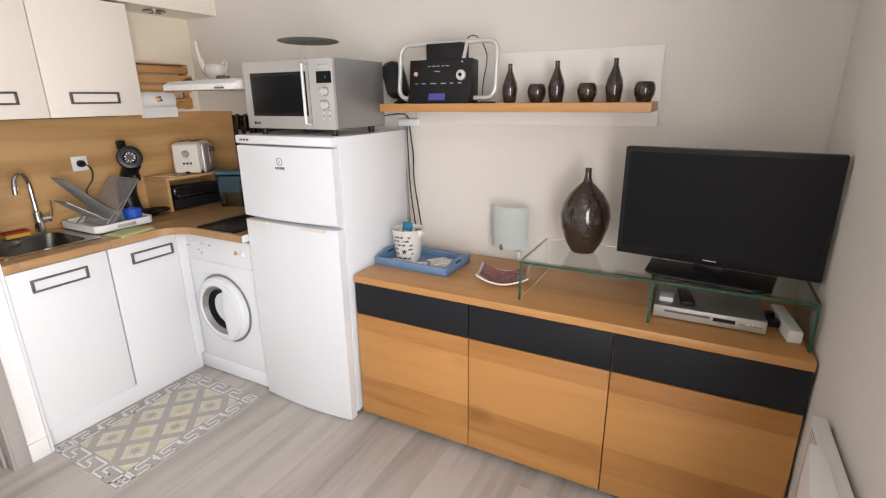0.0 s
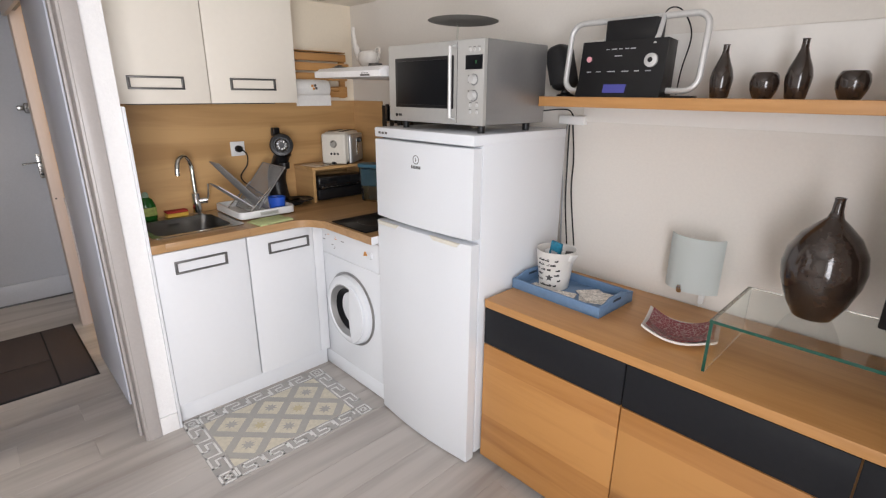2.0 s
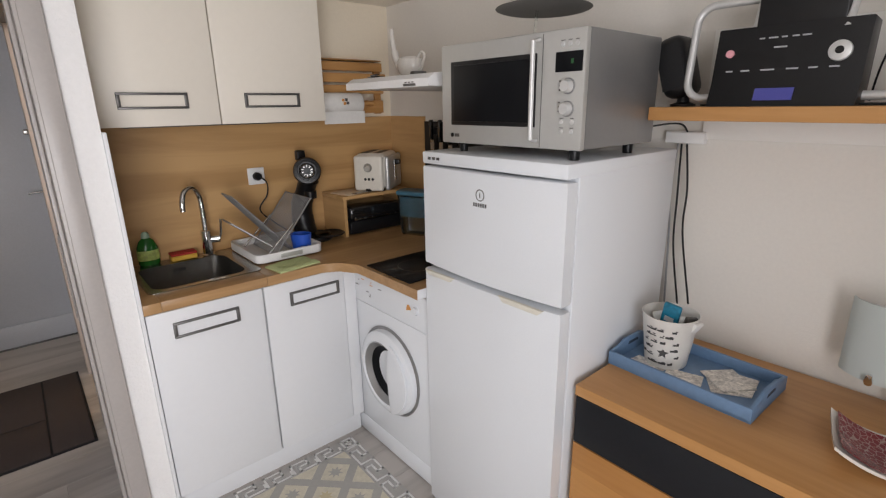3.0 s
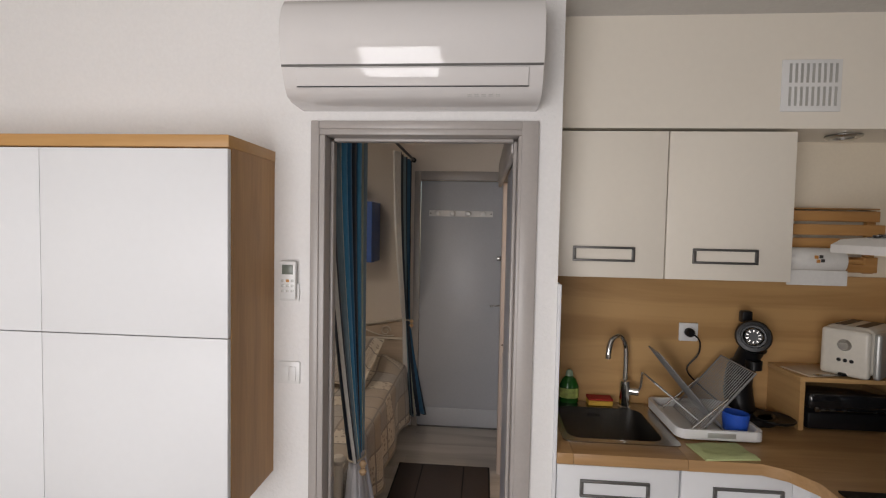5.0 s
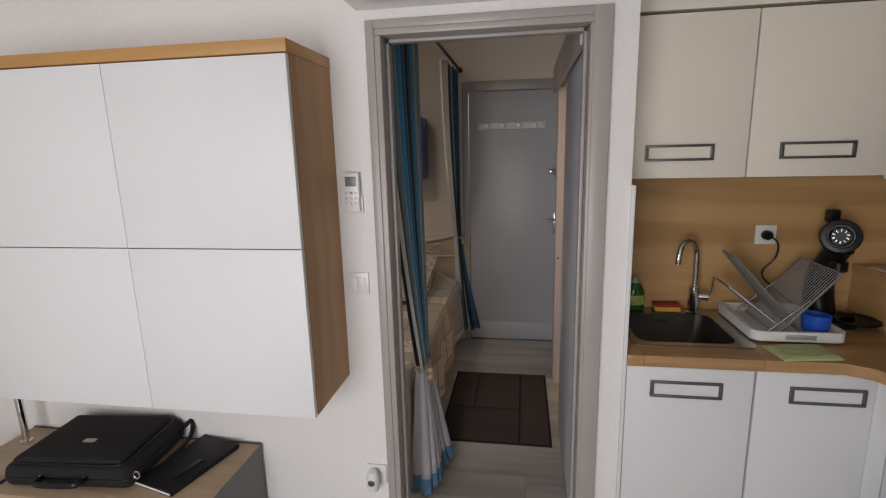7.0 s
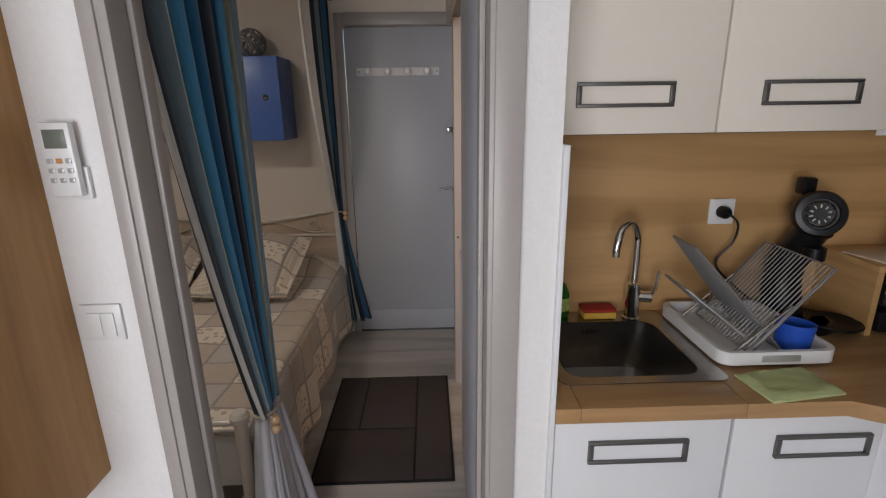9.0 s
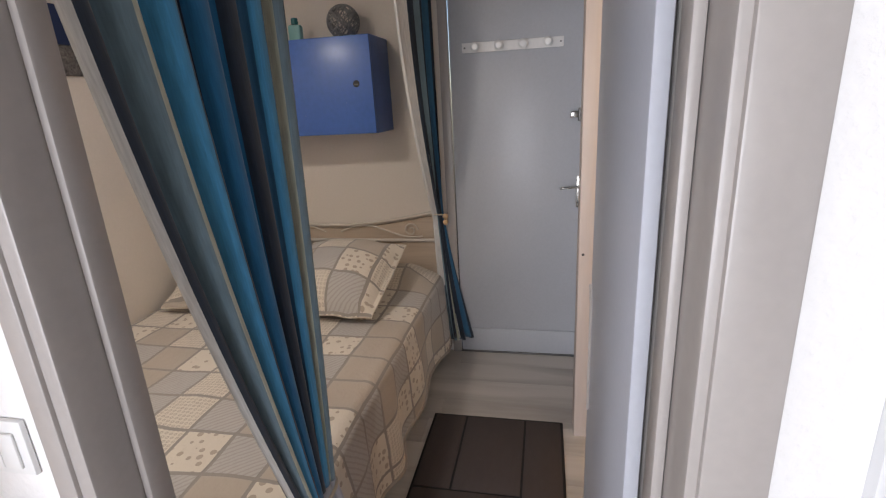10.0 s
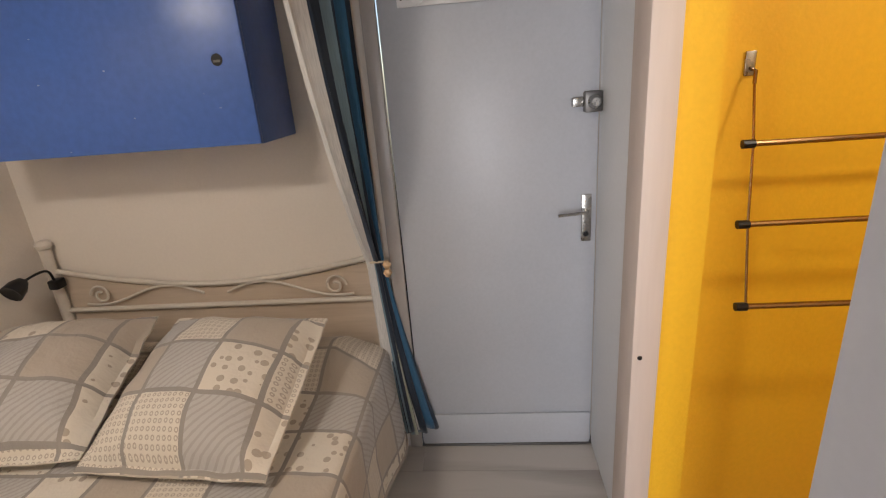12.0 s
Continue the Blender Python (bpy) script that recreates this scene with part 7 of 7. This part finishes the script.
pillow(-4.40, -0.485, 0.715, 20, -4, "plump patchwork pillow leaning at the bed's head")
pillow(-4.44, -1.120, 0.710, 19, 6, "plump patchwork pillow near the side wall")


def reading_lamp():
    t = thing("reading_lamp", (XE + 0.06, -1.40, 0.7), "small dark clip-on reading lamp with red button", "lamp")
    part("clip", box(XE + 0.035, XE + 0.085, -1.395, -1.355, 0.86, 0.90, r=0.006), M_BLACK, t)
    part("gooseneck", tube(spline([(XE + 0.07, -1.37, 0.89), (XE + 0.10, -1.36, 0.95), (XE + 0.17, -1.37, 0.95), (XE + 0.21, -1.38, 0.93)], 6), 0.005, 8), M_BLACK, t)
    part("head", lathe([(0, 0), (0.020, 0), (0.034, 0.03), (0.038, 0.065), (0.032, 0.065), (0, 0.05)], 24, Matrix.Translation((XE + 0.19, -1.38, 0.945)) @ Matrix.Rotation(radians(115), 4, "Y")), M_BLACK, t)
    part("button", lathe([(0, 0.004), (0.005, 0.003), (0.006, 0)], 12, Matrix.Translation((XE + 0.225, -1.36, 0.945)) @ Matrix.Rotation(radians(90), 4, "Y")), M_SPONGE_R, t)


reading_lamp()
M_BLUE_CAB = mat("blue_gloss_paint", (0.075, 0.165, 0.52), 0.30, vary=0.12, scale=3, fine=40, bump=0.12, bump_scale=30, rvary=0.04)


def blue_cabinet():
    x1, y0, y1, z0, z1 = -4.645, -1.290, -0.292, 1.402, 1.884
    t = thing("blue_wall_cupboard", (XE, (y0 + y1) / 2, z0), "bright blue painted wall cupboard above the bed", "cupboard")
    part("body", box(XE + 0.0005, x1 - 0.021, y0, y1, z0, z1, r=0.003), M_BLUE_CAB, t)
    d = part("door", box(x1 - 0.020, x1, y0, y1, z0 + 0.002, z1 - 0.002, r=0.003), M_BLUE_CAB, t)
    for y in (-0.378, y0 + 0.035):
        c = Matrix.Translation((x1 + 0.0002, y, 1.652)) @ Matrix.Rotation(radians(90), 4, "Y")
        h = part("finger_hole", lathe([(0, 0.0012), (0.0165, 0.0012), (0.0175, 0)], 24, c), M_BLACK, d, "dark round finger hole")
        part("catch", box(x1 + 0.0012, x1 + 0.003, y - 0.010, y + 0.010, 1.645, 1.652), M_PEWTER, h)
    rng = random.Random(8)
    for i in range(12):
        y, z = y0 + 0.02 + rng.random() * 0.92, z0 + 0.01 + rng.random() ** 2 * 0.44
        s = 0.0015 + 0.003 * rng.random()
        part("paint_chip", box(x1 + 0.0001, x1 + 0.0006, y, y + s * (1 + 2 * rng.random()), z, z + s), M_CHIP, d)
    # wire ball
    b = thing("wire_ball", (-4.80, -0.465, z1), "dark woven wire ball on the blue cupboard", "ornament")
    c = Vector((-4.80, -0.475, z1 + 0.083))
    R = 0.084
    for k in range(10):
        ax = Vector((math.sin(k * 2.4) * math.cos(k), math.cos(k * 2.4), math.sin(k * 1.7))).normalized()
        u = ax.orthogonal().normalized()
        w = ax.cross(u)
        for off in (-0.055, 0.0, 0.055):
            rr = math.sqrt(R * R - off * off)
            pts = [c + ax * off + rr * (math.cos(a) * u + math.sin(a) * w) for a in [2 * math.pi * i / 26 for i in range(26)]]
            part("wire", tube(pts, 0.0026, 5, closed=True), M_SILVER_DK, b)
    s = thing("lotion_bottle", (-4.78, -0.735, z1), "pale teal lotion bottle with dark green cap", "bottle")
    c = Matrix.Translation((-4.77, -0.735, z1))
    part("bottle", join(bmesh.new(), box(-0.022, 0.022, -0.035, 0.035, 0.0005, 0.085, r=0.012, seg=3), c), M_TEAL, s)
    part("cap", join(bmesh.new(), lathe([(0, 0.086), (0.018, 0.086), (0.018, 0.115), (0.015, 0.118), (0, 0.118)], 20), c), M_TEAL_DK, s, "dark green cap")


M_CHIP = mat("pale_chip", (0.34, 0.42, 0.64), 0.6)
M_TEAL = mat("pale_teal_plastic", (0.25, 0.48, 0.46), 0.35)
M_TEAL_DK = mat("dark_teal_plastic", (0.02, 0.14, 0.15), 0.35)
blue_cabinet()


def wall_ornament():
    t = thing("wall_ornament", (-3.72, YB, 1.74), "dark patterned hanging ornament on the cream wall", "ornament")
    part("panel", box(-4.15, -3.66, YB + 0.0005, YB + 0.010, 1.735, 1.86, r=0.003), M_FILIGREE, t)
    part("blue_top", box(-4.16, -3.65, YB + 0.0005, YB + 0.016, 1.861, 2.02, r=0.003), M_NAVY, t, "navy blue upper panel")


M_FILIGREE = mat("black_white_pattern", (0.14, 0.13, 0.12), 0.6, vary=0.9, scale=60, fine=150)
M_NAVY = mat("navy_paint", (0.02, 0.035, 0.10), 0.5, vary=0.1)
wall_ornament()


def curtain_material(name, bands):
    """Woven stripes across the cloth's width."""
    m = bpy.data.materials.new(name)
    m.use_nodes = True
    n, l = m.node_tree.nodes, m.node_tree.links
    b = n["Principled BSDF"]
    uv = n.new("ShaderNodeUVMap")
    uv.uv_map = "cloth"
    sep = n.new("ShaderNodeSeparateXYZ")
    l.new(uv.outputs[0], sep.inputs[0])
    ramp = n.new("ShaderNodeValToRGB")
    ramp.color_ramp.interpolation = "CONSTANT"
    total = sum(w for w, _ in bands)
    pos = 0.0
    for i, (w, c) in enumerate(bands):
        e = ramp.color_ramp.elements[i] if i < 2 else ramp.color_ramp.elements.new(pos)
        e.position, e.color = pos, (*c, 1)
        pos += w / total
    l.new(sep.outputs[0], ramp.inputs[0])
    tex = n.new("ShaderNodeTexNoise")
    tex.inputs["Scale"].default_value = 90
    mp = n.new("ShaderNodeMapping")
    mp.inputs["Scale"].default_value = (3, 0.5, 1)
    l.new(uv.outputs[0], mp.inputs[0])
    l.new(mp.outputs[0], tex.inputs["Vector"])
    r = n.new("ShaderNodeMapRange")
    r.inputs["To Min"].default_value, r.inputs["To Max"].default_value = 0.7, 1.3
    l.new(tex.outputs["Fac"], r.inputs["Value"])
    mul = n.new("ShaderNodeVectorMath")
    mul.operation = "SCALE"
    l.new(ramp.outputs[0], mul.inputs[0])
    l.new(r.outputs[0], mul.inputs["Scale"])
    l.new(mul.outputs[0], b.inputs["Base Color"])
    b.inputs["Roughness"].default_value = 0.85
    b.inputs["Sheen Weight"].default_value = 0.25
    bp = n.new("ShaderNodeBump")
    bp.inputs["Strength"].default_value, bp.inputs["Distance"].default_value = 0.2, 0.002
    l.new(tex.outputs["Fac"], bp.inputs["Height"])
    l.new(bp.outputs[0], b.inputs["Normal"])
    return m


NAVY, TEAL, BLUE, ECRU, AQUA, LINEN, SLATE = (0.018, 0.030, 0.052), (0.020, 0.150, 0.33), (0.030, 0.115, 0.22), (0.50, 0.52, 0.42), (0.065, 0.285, 0.52), (0.66, 0.65, 0.63), (0.17, 0.25, 0.30)
M_CURTAIN = curtain_material("blue_striped_curtain", [(2, LINEN), (8, NAVY), (8, SLATE), (8, ECRU), (8, AQUA), (11, NAVY), (17, TEAL), (9, NAVY), (9, BLUE), (5, AQUA), (8, NAVY), (4, ECRU), (3, SLATE), (10, NAVY)])
M_CURTAIN_2 = curtain_material("grey_striped_curtain", [(16, NAVY), (9, BLUE), (4, LINEN), (10, NAVY), (9, SLATE), (6, ECRU), (7, NAVY), (9, SLATE), (6, NAVY), (9, LINEN)])


def tied_curtain(name, m, label, top, tie, foot, pleats, y0, zt, ztie, zb, amp, amp_tie, sway, lining=False, kick=(0.0, 0.0), amp_foot=0.03):
    """A pleated curtain from a rod, drawn in at its tie and flaring below. top, tie and foot: (start x, end x)."""
    t = thing(name, ((foot[0] + foot[1]) / 2, y0, zb), label, "curtain", "striped curtains")

    def fn(u, v):
        z = zt + (zb - zt) * v
        if z >= ztie:
            k = (zt - z) / (zt - ztie)
            ka = max(0.0, (k - 0.16) / 0.84) ** 1.4
            xa, xb = lerp(top[0], tie[0], ka), lerp(top[1], tie[1], k ** 2.0)
            a = lerp(amp, amp_tie, k)
            yy = y0 + 0.5 * sway * k * k
        else:
            k = (ztie - z) / (ztie - zb)
            xa, xb = lerp(tie[0], foot[0], k ** 0.7), lerp(tie[1], foot[1], k ** 0.7)
            a = lerp(amp_tie, amp_foot, k ** 0.8)
            yy = y0 + 0.5 * sway * (1 + k) + lerp(kick[0], kick[1], u) * k ** 1.2
        ph = 2 * math.pi * pleats * u + 0.5 * math.sin(5 * u) + 0.25 * math.sin(3.0 * v + 6 * u)
        x = lerp(xa, xb, u) + 0.25 * a * math.sin(2 * ph)
        y = yy + a * math.sin(ph) * (0.8 + 0.3 * math.sin(7 * u))
        return (x, y, z + (0.012 * math.sin(9 * u) if v > 0.98 else 0)), (u, v)

    vt = (zt - ztie) / (zt - zb) if lining else 1.0
    spans = [("cloth", 0.0, vt, m, "")]
    if lining:  # below the tie the pale back of the cloth is turned out, over a blue hem
        spans += [("lining", vt, 0.965, M_LINING, "pale turned-out lining"), ("hem", 0.965, 1.0, M_HEM, "blue hem")]
    for nm, va, vb, mm, lab in spans:
        bm = cloth_grid(pleats * 16, max(6, round(60 * (vb - va))), lambda u, v: fn(u, va + (vb - va) * v))
        bmesh.ops.recalc_face_normals(bm, faces=bm.faces[:])
        ob = part(nm, bm, mm, t, lab)
        th = ob.modifiers.new("thickness", "SOLIDIFY")
        th.thickness, th.use_even_offset = 0.0022, False
    c = Vector(((tie[0] + tie[1]) / 2, y0 + 0.5 * sway, ztie))
    rx, ry = abs(tie[1] - tie[0]) / 2 + 0.008, amp_tie + 0.012
    tb = part("tie_cord", tube([(c.x + rx * math.cos(a), c.y + ry * math.sin(a), c.z + 0.012 * math.cos(a)) for a in [2 * math.pi * i / 28 for i in range(28)]], 0.0045, 8, closed=True), M_CORD, t, "cream tie cord")
    for dz in (0.0, -0.034):
        part("bead", lathe([(0, -0.017), (0.010, -0.014), (0.017, 0), (0.010, 0.014), (0, 0.017)], 18, Matrix.Translation((c.x + 0.9 * rx, c.y + ry + 0.012, c.z + dz))), M_BEAD, tb, "round wooden bead")
    return t


M_LINING = mat("pale_lining_cotton", (0.56, 0.56, 0.60), 0.9, vary=0.12, scale=6, fine=300, bump=0.2)
M_HEM = mat("blue_hem_cotton", (0.10, 0.22, 0.36), 0.85, vary=0.15, scale=6, fine=300, bump=0.2)
M_CORD = mat("cream_cord", (0.62, 0.54, 0.42), 0.9)
M_BEAD = mat("pale_wood_bead", (0.62, 0.42, 0.24), 0.5)
tied_curtain("curtain", M_CURTAIN, "blue, navy and ecru striped curtain drawn aside and tied", (-2.664, -3.30), (-2.965, -3.12), (-2.84, -3.16), 7, -0.018, 2.235, 0.632, 0.070, 0.026, 0.022, 0.08, True, (-0.03, 0.05), 0.055)
tied_curtain("curtain", M_CURTAIN_2, "grey and blue striped curtain tied beside the entrance door", (-4.932, -4.36), (-4.930, -4.872), (-4.932, -4.895), 5, -0.050, 2.235, 0.905, 0.10, 0.030, 0.028, 0.0, False, (0.15, 0.03), 0.042)


def curtain_rod():
    t = thing("curtain_rod", (-3.8, -0.01, 2.24), "black metal curtain rod along the sleeping alcove", "curtain rod")
    part("rod", tube([(XE + 0.002, -0.01, 2.245), (XA - 0.102, -0.01, 2.245)], 0.010, 12), M_BLACK, t)
    for x in (XE + 0.02, XA - 0.12):
        part("collar", tube([(x - 0.018, -0.01, 2.245), (x + 0.018, -0.01, 2.245)], 0.020, 14), M_BLACK, t)


curtain_rod()


def alcove_lamp():
    t = thing("ceiling_lamp", (-3.10, -0.72, H), "round white ceiling lamp above the bed", "lamp")
    part("canopy", lathe([(0, 0), (0.13, 0), (0.13, -0.03), (0.12, -0.035), (0, -0.035)], 32, Matrix.Translation((-3.10, -0.72, H - 0.0005))), M_WHITE_PLASTIC, t)
    part("diffuser", lathe([(0.118, -0.036), (0.112, -0.07), (0.08, -0.092), (0, -0.10)], 32, Matrix.Translation((-3.10, -0.72, H))), M_LAMP, t, "lit opal diffuser")


M_LAMP = glow("opal_diffuser", (1.0, 0.86, 0.70), 3.0)
alcove_lamp()


# ---- mats and floor ----
def kitchen_mat():
    """Thin vinyl mat: key-pattern border, lattice of stars."""
    cx, cy, z = -2.300, 1.225, 0.0
    m = Matrix.Translation((cx, cy, z)) @ Matrix.Rotation(radians(-0.8), 4, "Z")
    t = thing("kitchen_mat", (cx, cy, 0), "thin vinyl kitchen mat with star lattice and key border", "mat")
    hw, hl = 0.273, 0.383
    part("base", join(bmesh.new(), box(-hw, hw, -hl, hl, 0.0002, 0.0022), m), M_MAT_BASE, t)
    fw, fl = 0.194, 0.300
    part("field", join(bmesh.new(), box(-fw, fw, -fl, fl, 0.0023, 0.0028), m), M_MAT_LIGHT, t, "pale field")

    def clip_poly(pts, w, l):
        """Cuts a flat outline to the field."""
        for ax, lim, sg in ((0, w, 1), (0, -w, -1), (1, l, 1), (1, -l, -1)):
            out = []
            for i, p in enumerate(pts):
                q = pts[(i + 1) % len(pts)]
                pin, qin = sg * (lim - p[ax]) >= 0, sg * (lim - q[ax]) >= 0
                if pin:
                    out.append(p)
                if pin != qin:
                    k = (lim - p[ax]) / (q[ax] - p[ax])
                    out.append((p[0] + k * (q[0] - p[0]), p[1] + k * (q[1] - p[1])))
            pts = out
            if len(pts) < 3:
                return []
        return pts

    def piece(name, pts, z0, z1, material):
        pts = clip_poly(pts, fw, fl)
        if len(pts) >= 3:
            part(name, prism(pts, z0, z1, m), material, t)
    px, py = 0.200, 0.2013
    # grey lattice of bands
    bw = 0.019
    for s in (1, -1):
        for k in range(-6, 7):
            c = k * py
            d = Vector((px, s * py)).normalized()
            nrm = Vector((-d.y, d.x)) * bw
            o = Vector((0, c))
            a, b = o - d * 0.8, o + d * 0.8
            piece("band", [tuple(a - nrm), tuple(b - nrm), tuple(b + nrm), tuple(a + nrm)], 0.0029, 0.0032 + 0.00005 * s, M_MAT_GREY)
    # stars in the diamonds
    for i in range(-4, 5):
        for j in range(-5, 6):
            if (i + j) % 2 == 0:
                continue
            x, y = i * px / 2, j * py / 2
            if abs(x) > fw - 0.02 or abs(y) > fl - 0.02:
                continue
            st = [(x + (0.034 if q % 2 == 0 else 0.017) * math.cos(math.pi * q / 8), y + (0.034 if q % 2 == 0 else 0.017) * math.sin(math.pi * q / 8)) for q in range(16)]
            piece("star", st, 0.0029, 0.0033, M_MAT_YELLOW if i % 2 == 0 else M_MAT_GREY)
    # key border in white lines
    lw = 0.0095

    def line(x0, x1, y0, y1):
        part("line", join(bmesh.new(), box(min(x0, x1) - lw / 2, max(x0, x1) + lw / 2, min(y0, y1) - lw / 2, max(y0, y1) + lw / 2, 0.0023, 0.0028), m), M_MAT_WHITE, t)
    b0, b1 = 0.207, 0.266
    e0, e1 = 0.314, 0.376
    for sx in (1, -1):
        n = 5
        step = 2 * (e0 - 0.012) / n
        for k in range(n):
            ya = -(e0 - 0.012) + k * step
            line(sx * b1, sx * b1, ya, ya + step * 0.62)
            line(sx * b1, sx * (b1 - 0.028), ya + step * 0.62, ya + step * 0.62)
            line(sx * b0, sx * b0, ya + step * 0.25, ya + step * 0.92)
            line(sx * b0, sx * (b0 + 0.028), ya + step * 0.25, ya + step * 0.25)
            line(sx * (b1 - 0.028), sx * (b1 - 0.028), ya + step * 0.25, ya + step * 0.62)
            line(sx * b1, sx * b0, ya, ya)
            line(sx * (b0 + 0.028), sx * b0, ya + step * 0.92, ya + step * 0.92)
    for sy in (1, -1):
        n = 3
        step = 2 * (b0 - 0.008) / n
        for k in range(n):
            xa = -(b0 - 0.008) + k * step
            line(xa, xa + step * 0.62, sy * e1, sy * e1)
            line(xa + step * 0.62, xa + step * 0.62, sy * e1, sy * (e1 - 0.028))
            line(xa + step * 0.25, xa + step * 0.92, sy * e0, sy * e0)
            line(xa + step * 0.25, xa + step * 0.25, sy * e0, sy * (e0 + 0.028))
            line(xa + step * 0.25, xa + step * 0.62, sy * (e1 - 0.028), sy * (e1 - 0.028))
            line(xa, xa, sy * e1, sy * e0)
        for sx in (1, -1):
            cx_, cy_ = sx * (b0 + b1) / 2, sy * (e0 + e1) / 2
            for h in (0.030, 0.012):
                line(cx_ - h, cx_ + h, cy_ - h, cy_ - h)
                line(cx_ - h, cx_ + h, cy_ + h, cy_ + h)
                line(cx_ - h, cx_ - h, cy_ - h, cy_ + h)
                line(cx_ + h, cx_ + h, cy_ - h, cy_ + h)


M_MAT_BASE = mat("taupe_vinyl", (0.40, 0.385, 0.365), 0.55, vary=0.08, scale=5)
M_MAT_LIGHT = mat("pale_vinyl", (0.62, 0.575, 0.46), 0.55, vary=0.14, scale=9)
M_MAT_GREY = mat("grey_print", (0.40, 0.385, 0.355), 0.55, vary=0.06)
M_MAT_YELLOW = mat("straw_print", (0.55, 0.48, 0.30), 0.55, vary=0.06)
M_MAT_WHITE = mat("white_print", (0.74, 0.73, 0.71), 0.55, vary=0.06)
kitchen_mat()


def brown_mat():
    x0, x1, y0, y1 = -4.265, -3.385, 0.020, 0.660
    t = thing("floor_mat", ((x0 + x1) / 2, (y0 + y1) / 2, 0), "dark brown ribbed floor mat with black joints", "mat")
    part("base", box(x0, x1, y0, y1, 0.0002, 0.006), M_BLACK_MATT, t)
    g = 0.010
    ya, yb = y0 + 0.165, y0 + 0.455
    for a, b, c, d in ((x0 + 0.012, x1 - 0.012, yb + g, y1 - 0.012), (x0 + 0.012, x0 + 0.50, y0 + 0.012, ya), (x0 + 0.012, x0 + 0.50, ya + g, yb), (x0 + 0.50 + g, x1 - 0.012, y0 + 0.012, yb)):
        part("panel", box(a, b, c, d, 0.0062, 0.010, r=0.001), M_BROWN_RIB, t)


M_BROWN_RIB = mat("brown_ribbed_fibre", (0.055, 0.042, 0.040), 0.9, vary=0.2, scale=8, fine=120, bump=0.8, bump_scale=90, stretch=(1, 6, 1))
brown_mat()


def floor_planks():
    """Vinyl planks along y, each a piece of the floor."""
    W_, L_ = 0.185, 1.25
    rng = random.Random(11)
    meshes = {}
    x = XE - 0.02
    while x < XR + 0.02:
        y = YS - rng.random() * L_
        w = min(W_, XR + 0.02 - x)
        while y < YN:
            a, b = max(y, YS), min(y + L_, YN)
            if b - a > 0.02:
                key = (round(w, 4), round(b - a, 4))
                if key not in meshes:
                    bm = box(0.0004, w - 0.0004, 0.0004, b - a - 0.0004, -0.006, 0.0, r=0.0007, seg=1)
                    me = bpy.data.meshes.new("plank")
                    bm.to_mesh(me)
                    bm.free()
                    me.materials.append(M_FLOOR)
                    meshes[key] = me
                ob = new("plank", meshes[key])
                ob.location = (x, a, 0)
                ob.parent = FLOOR
            y += L_
        x += W_


floor_planks()
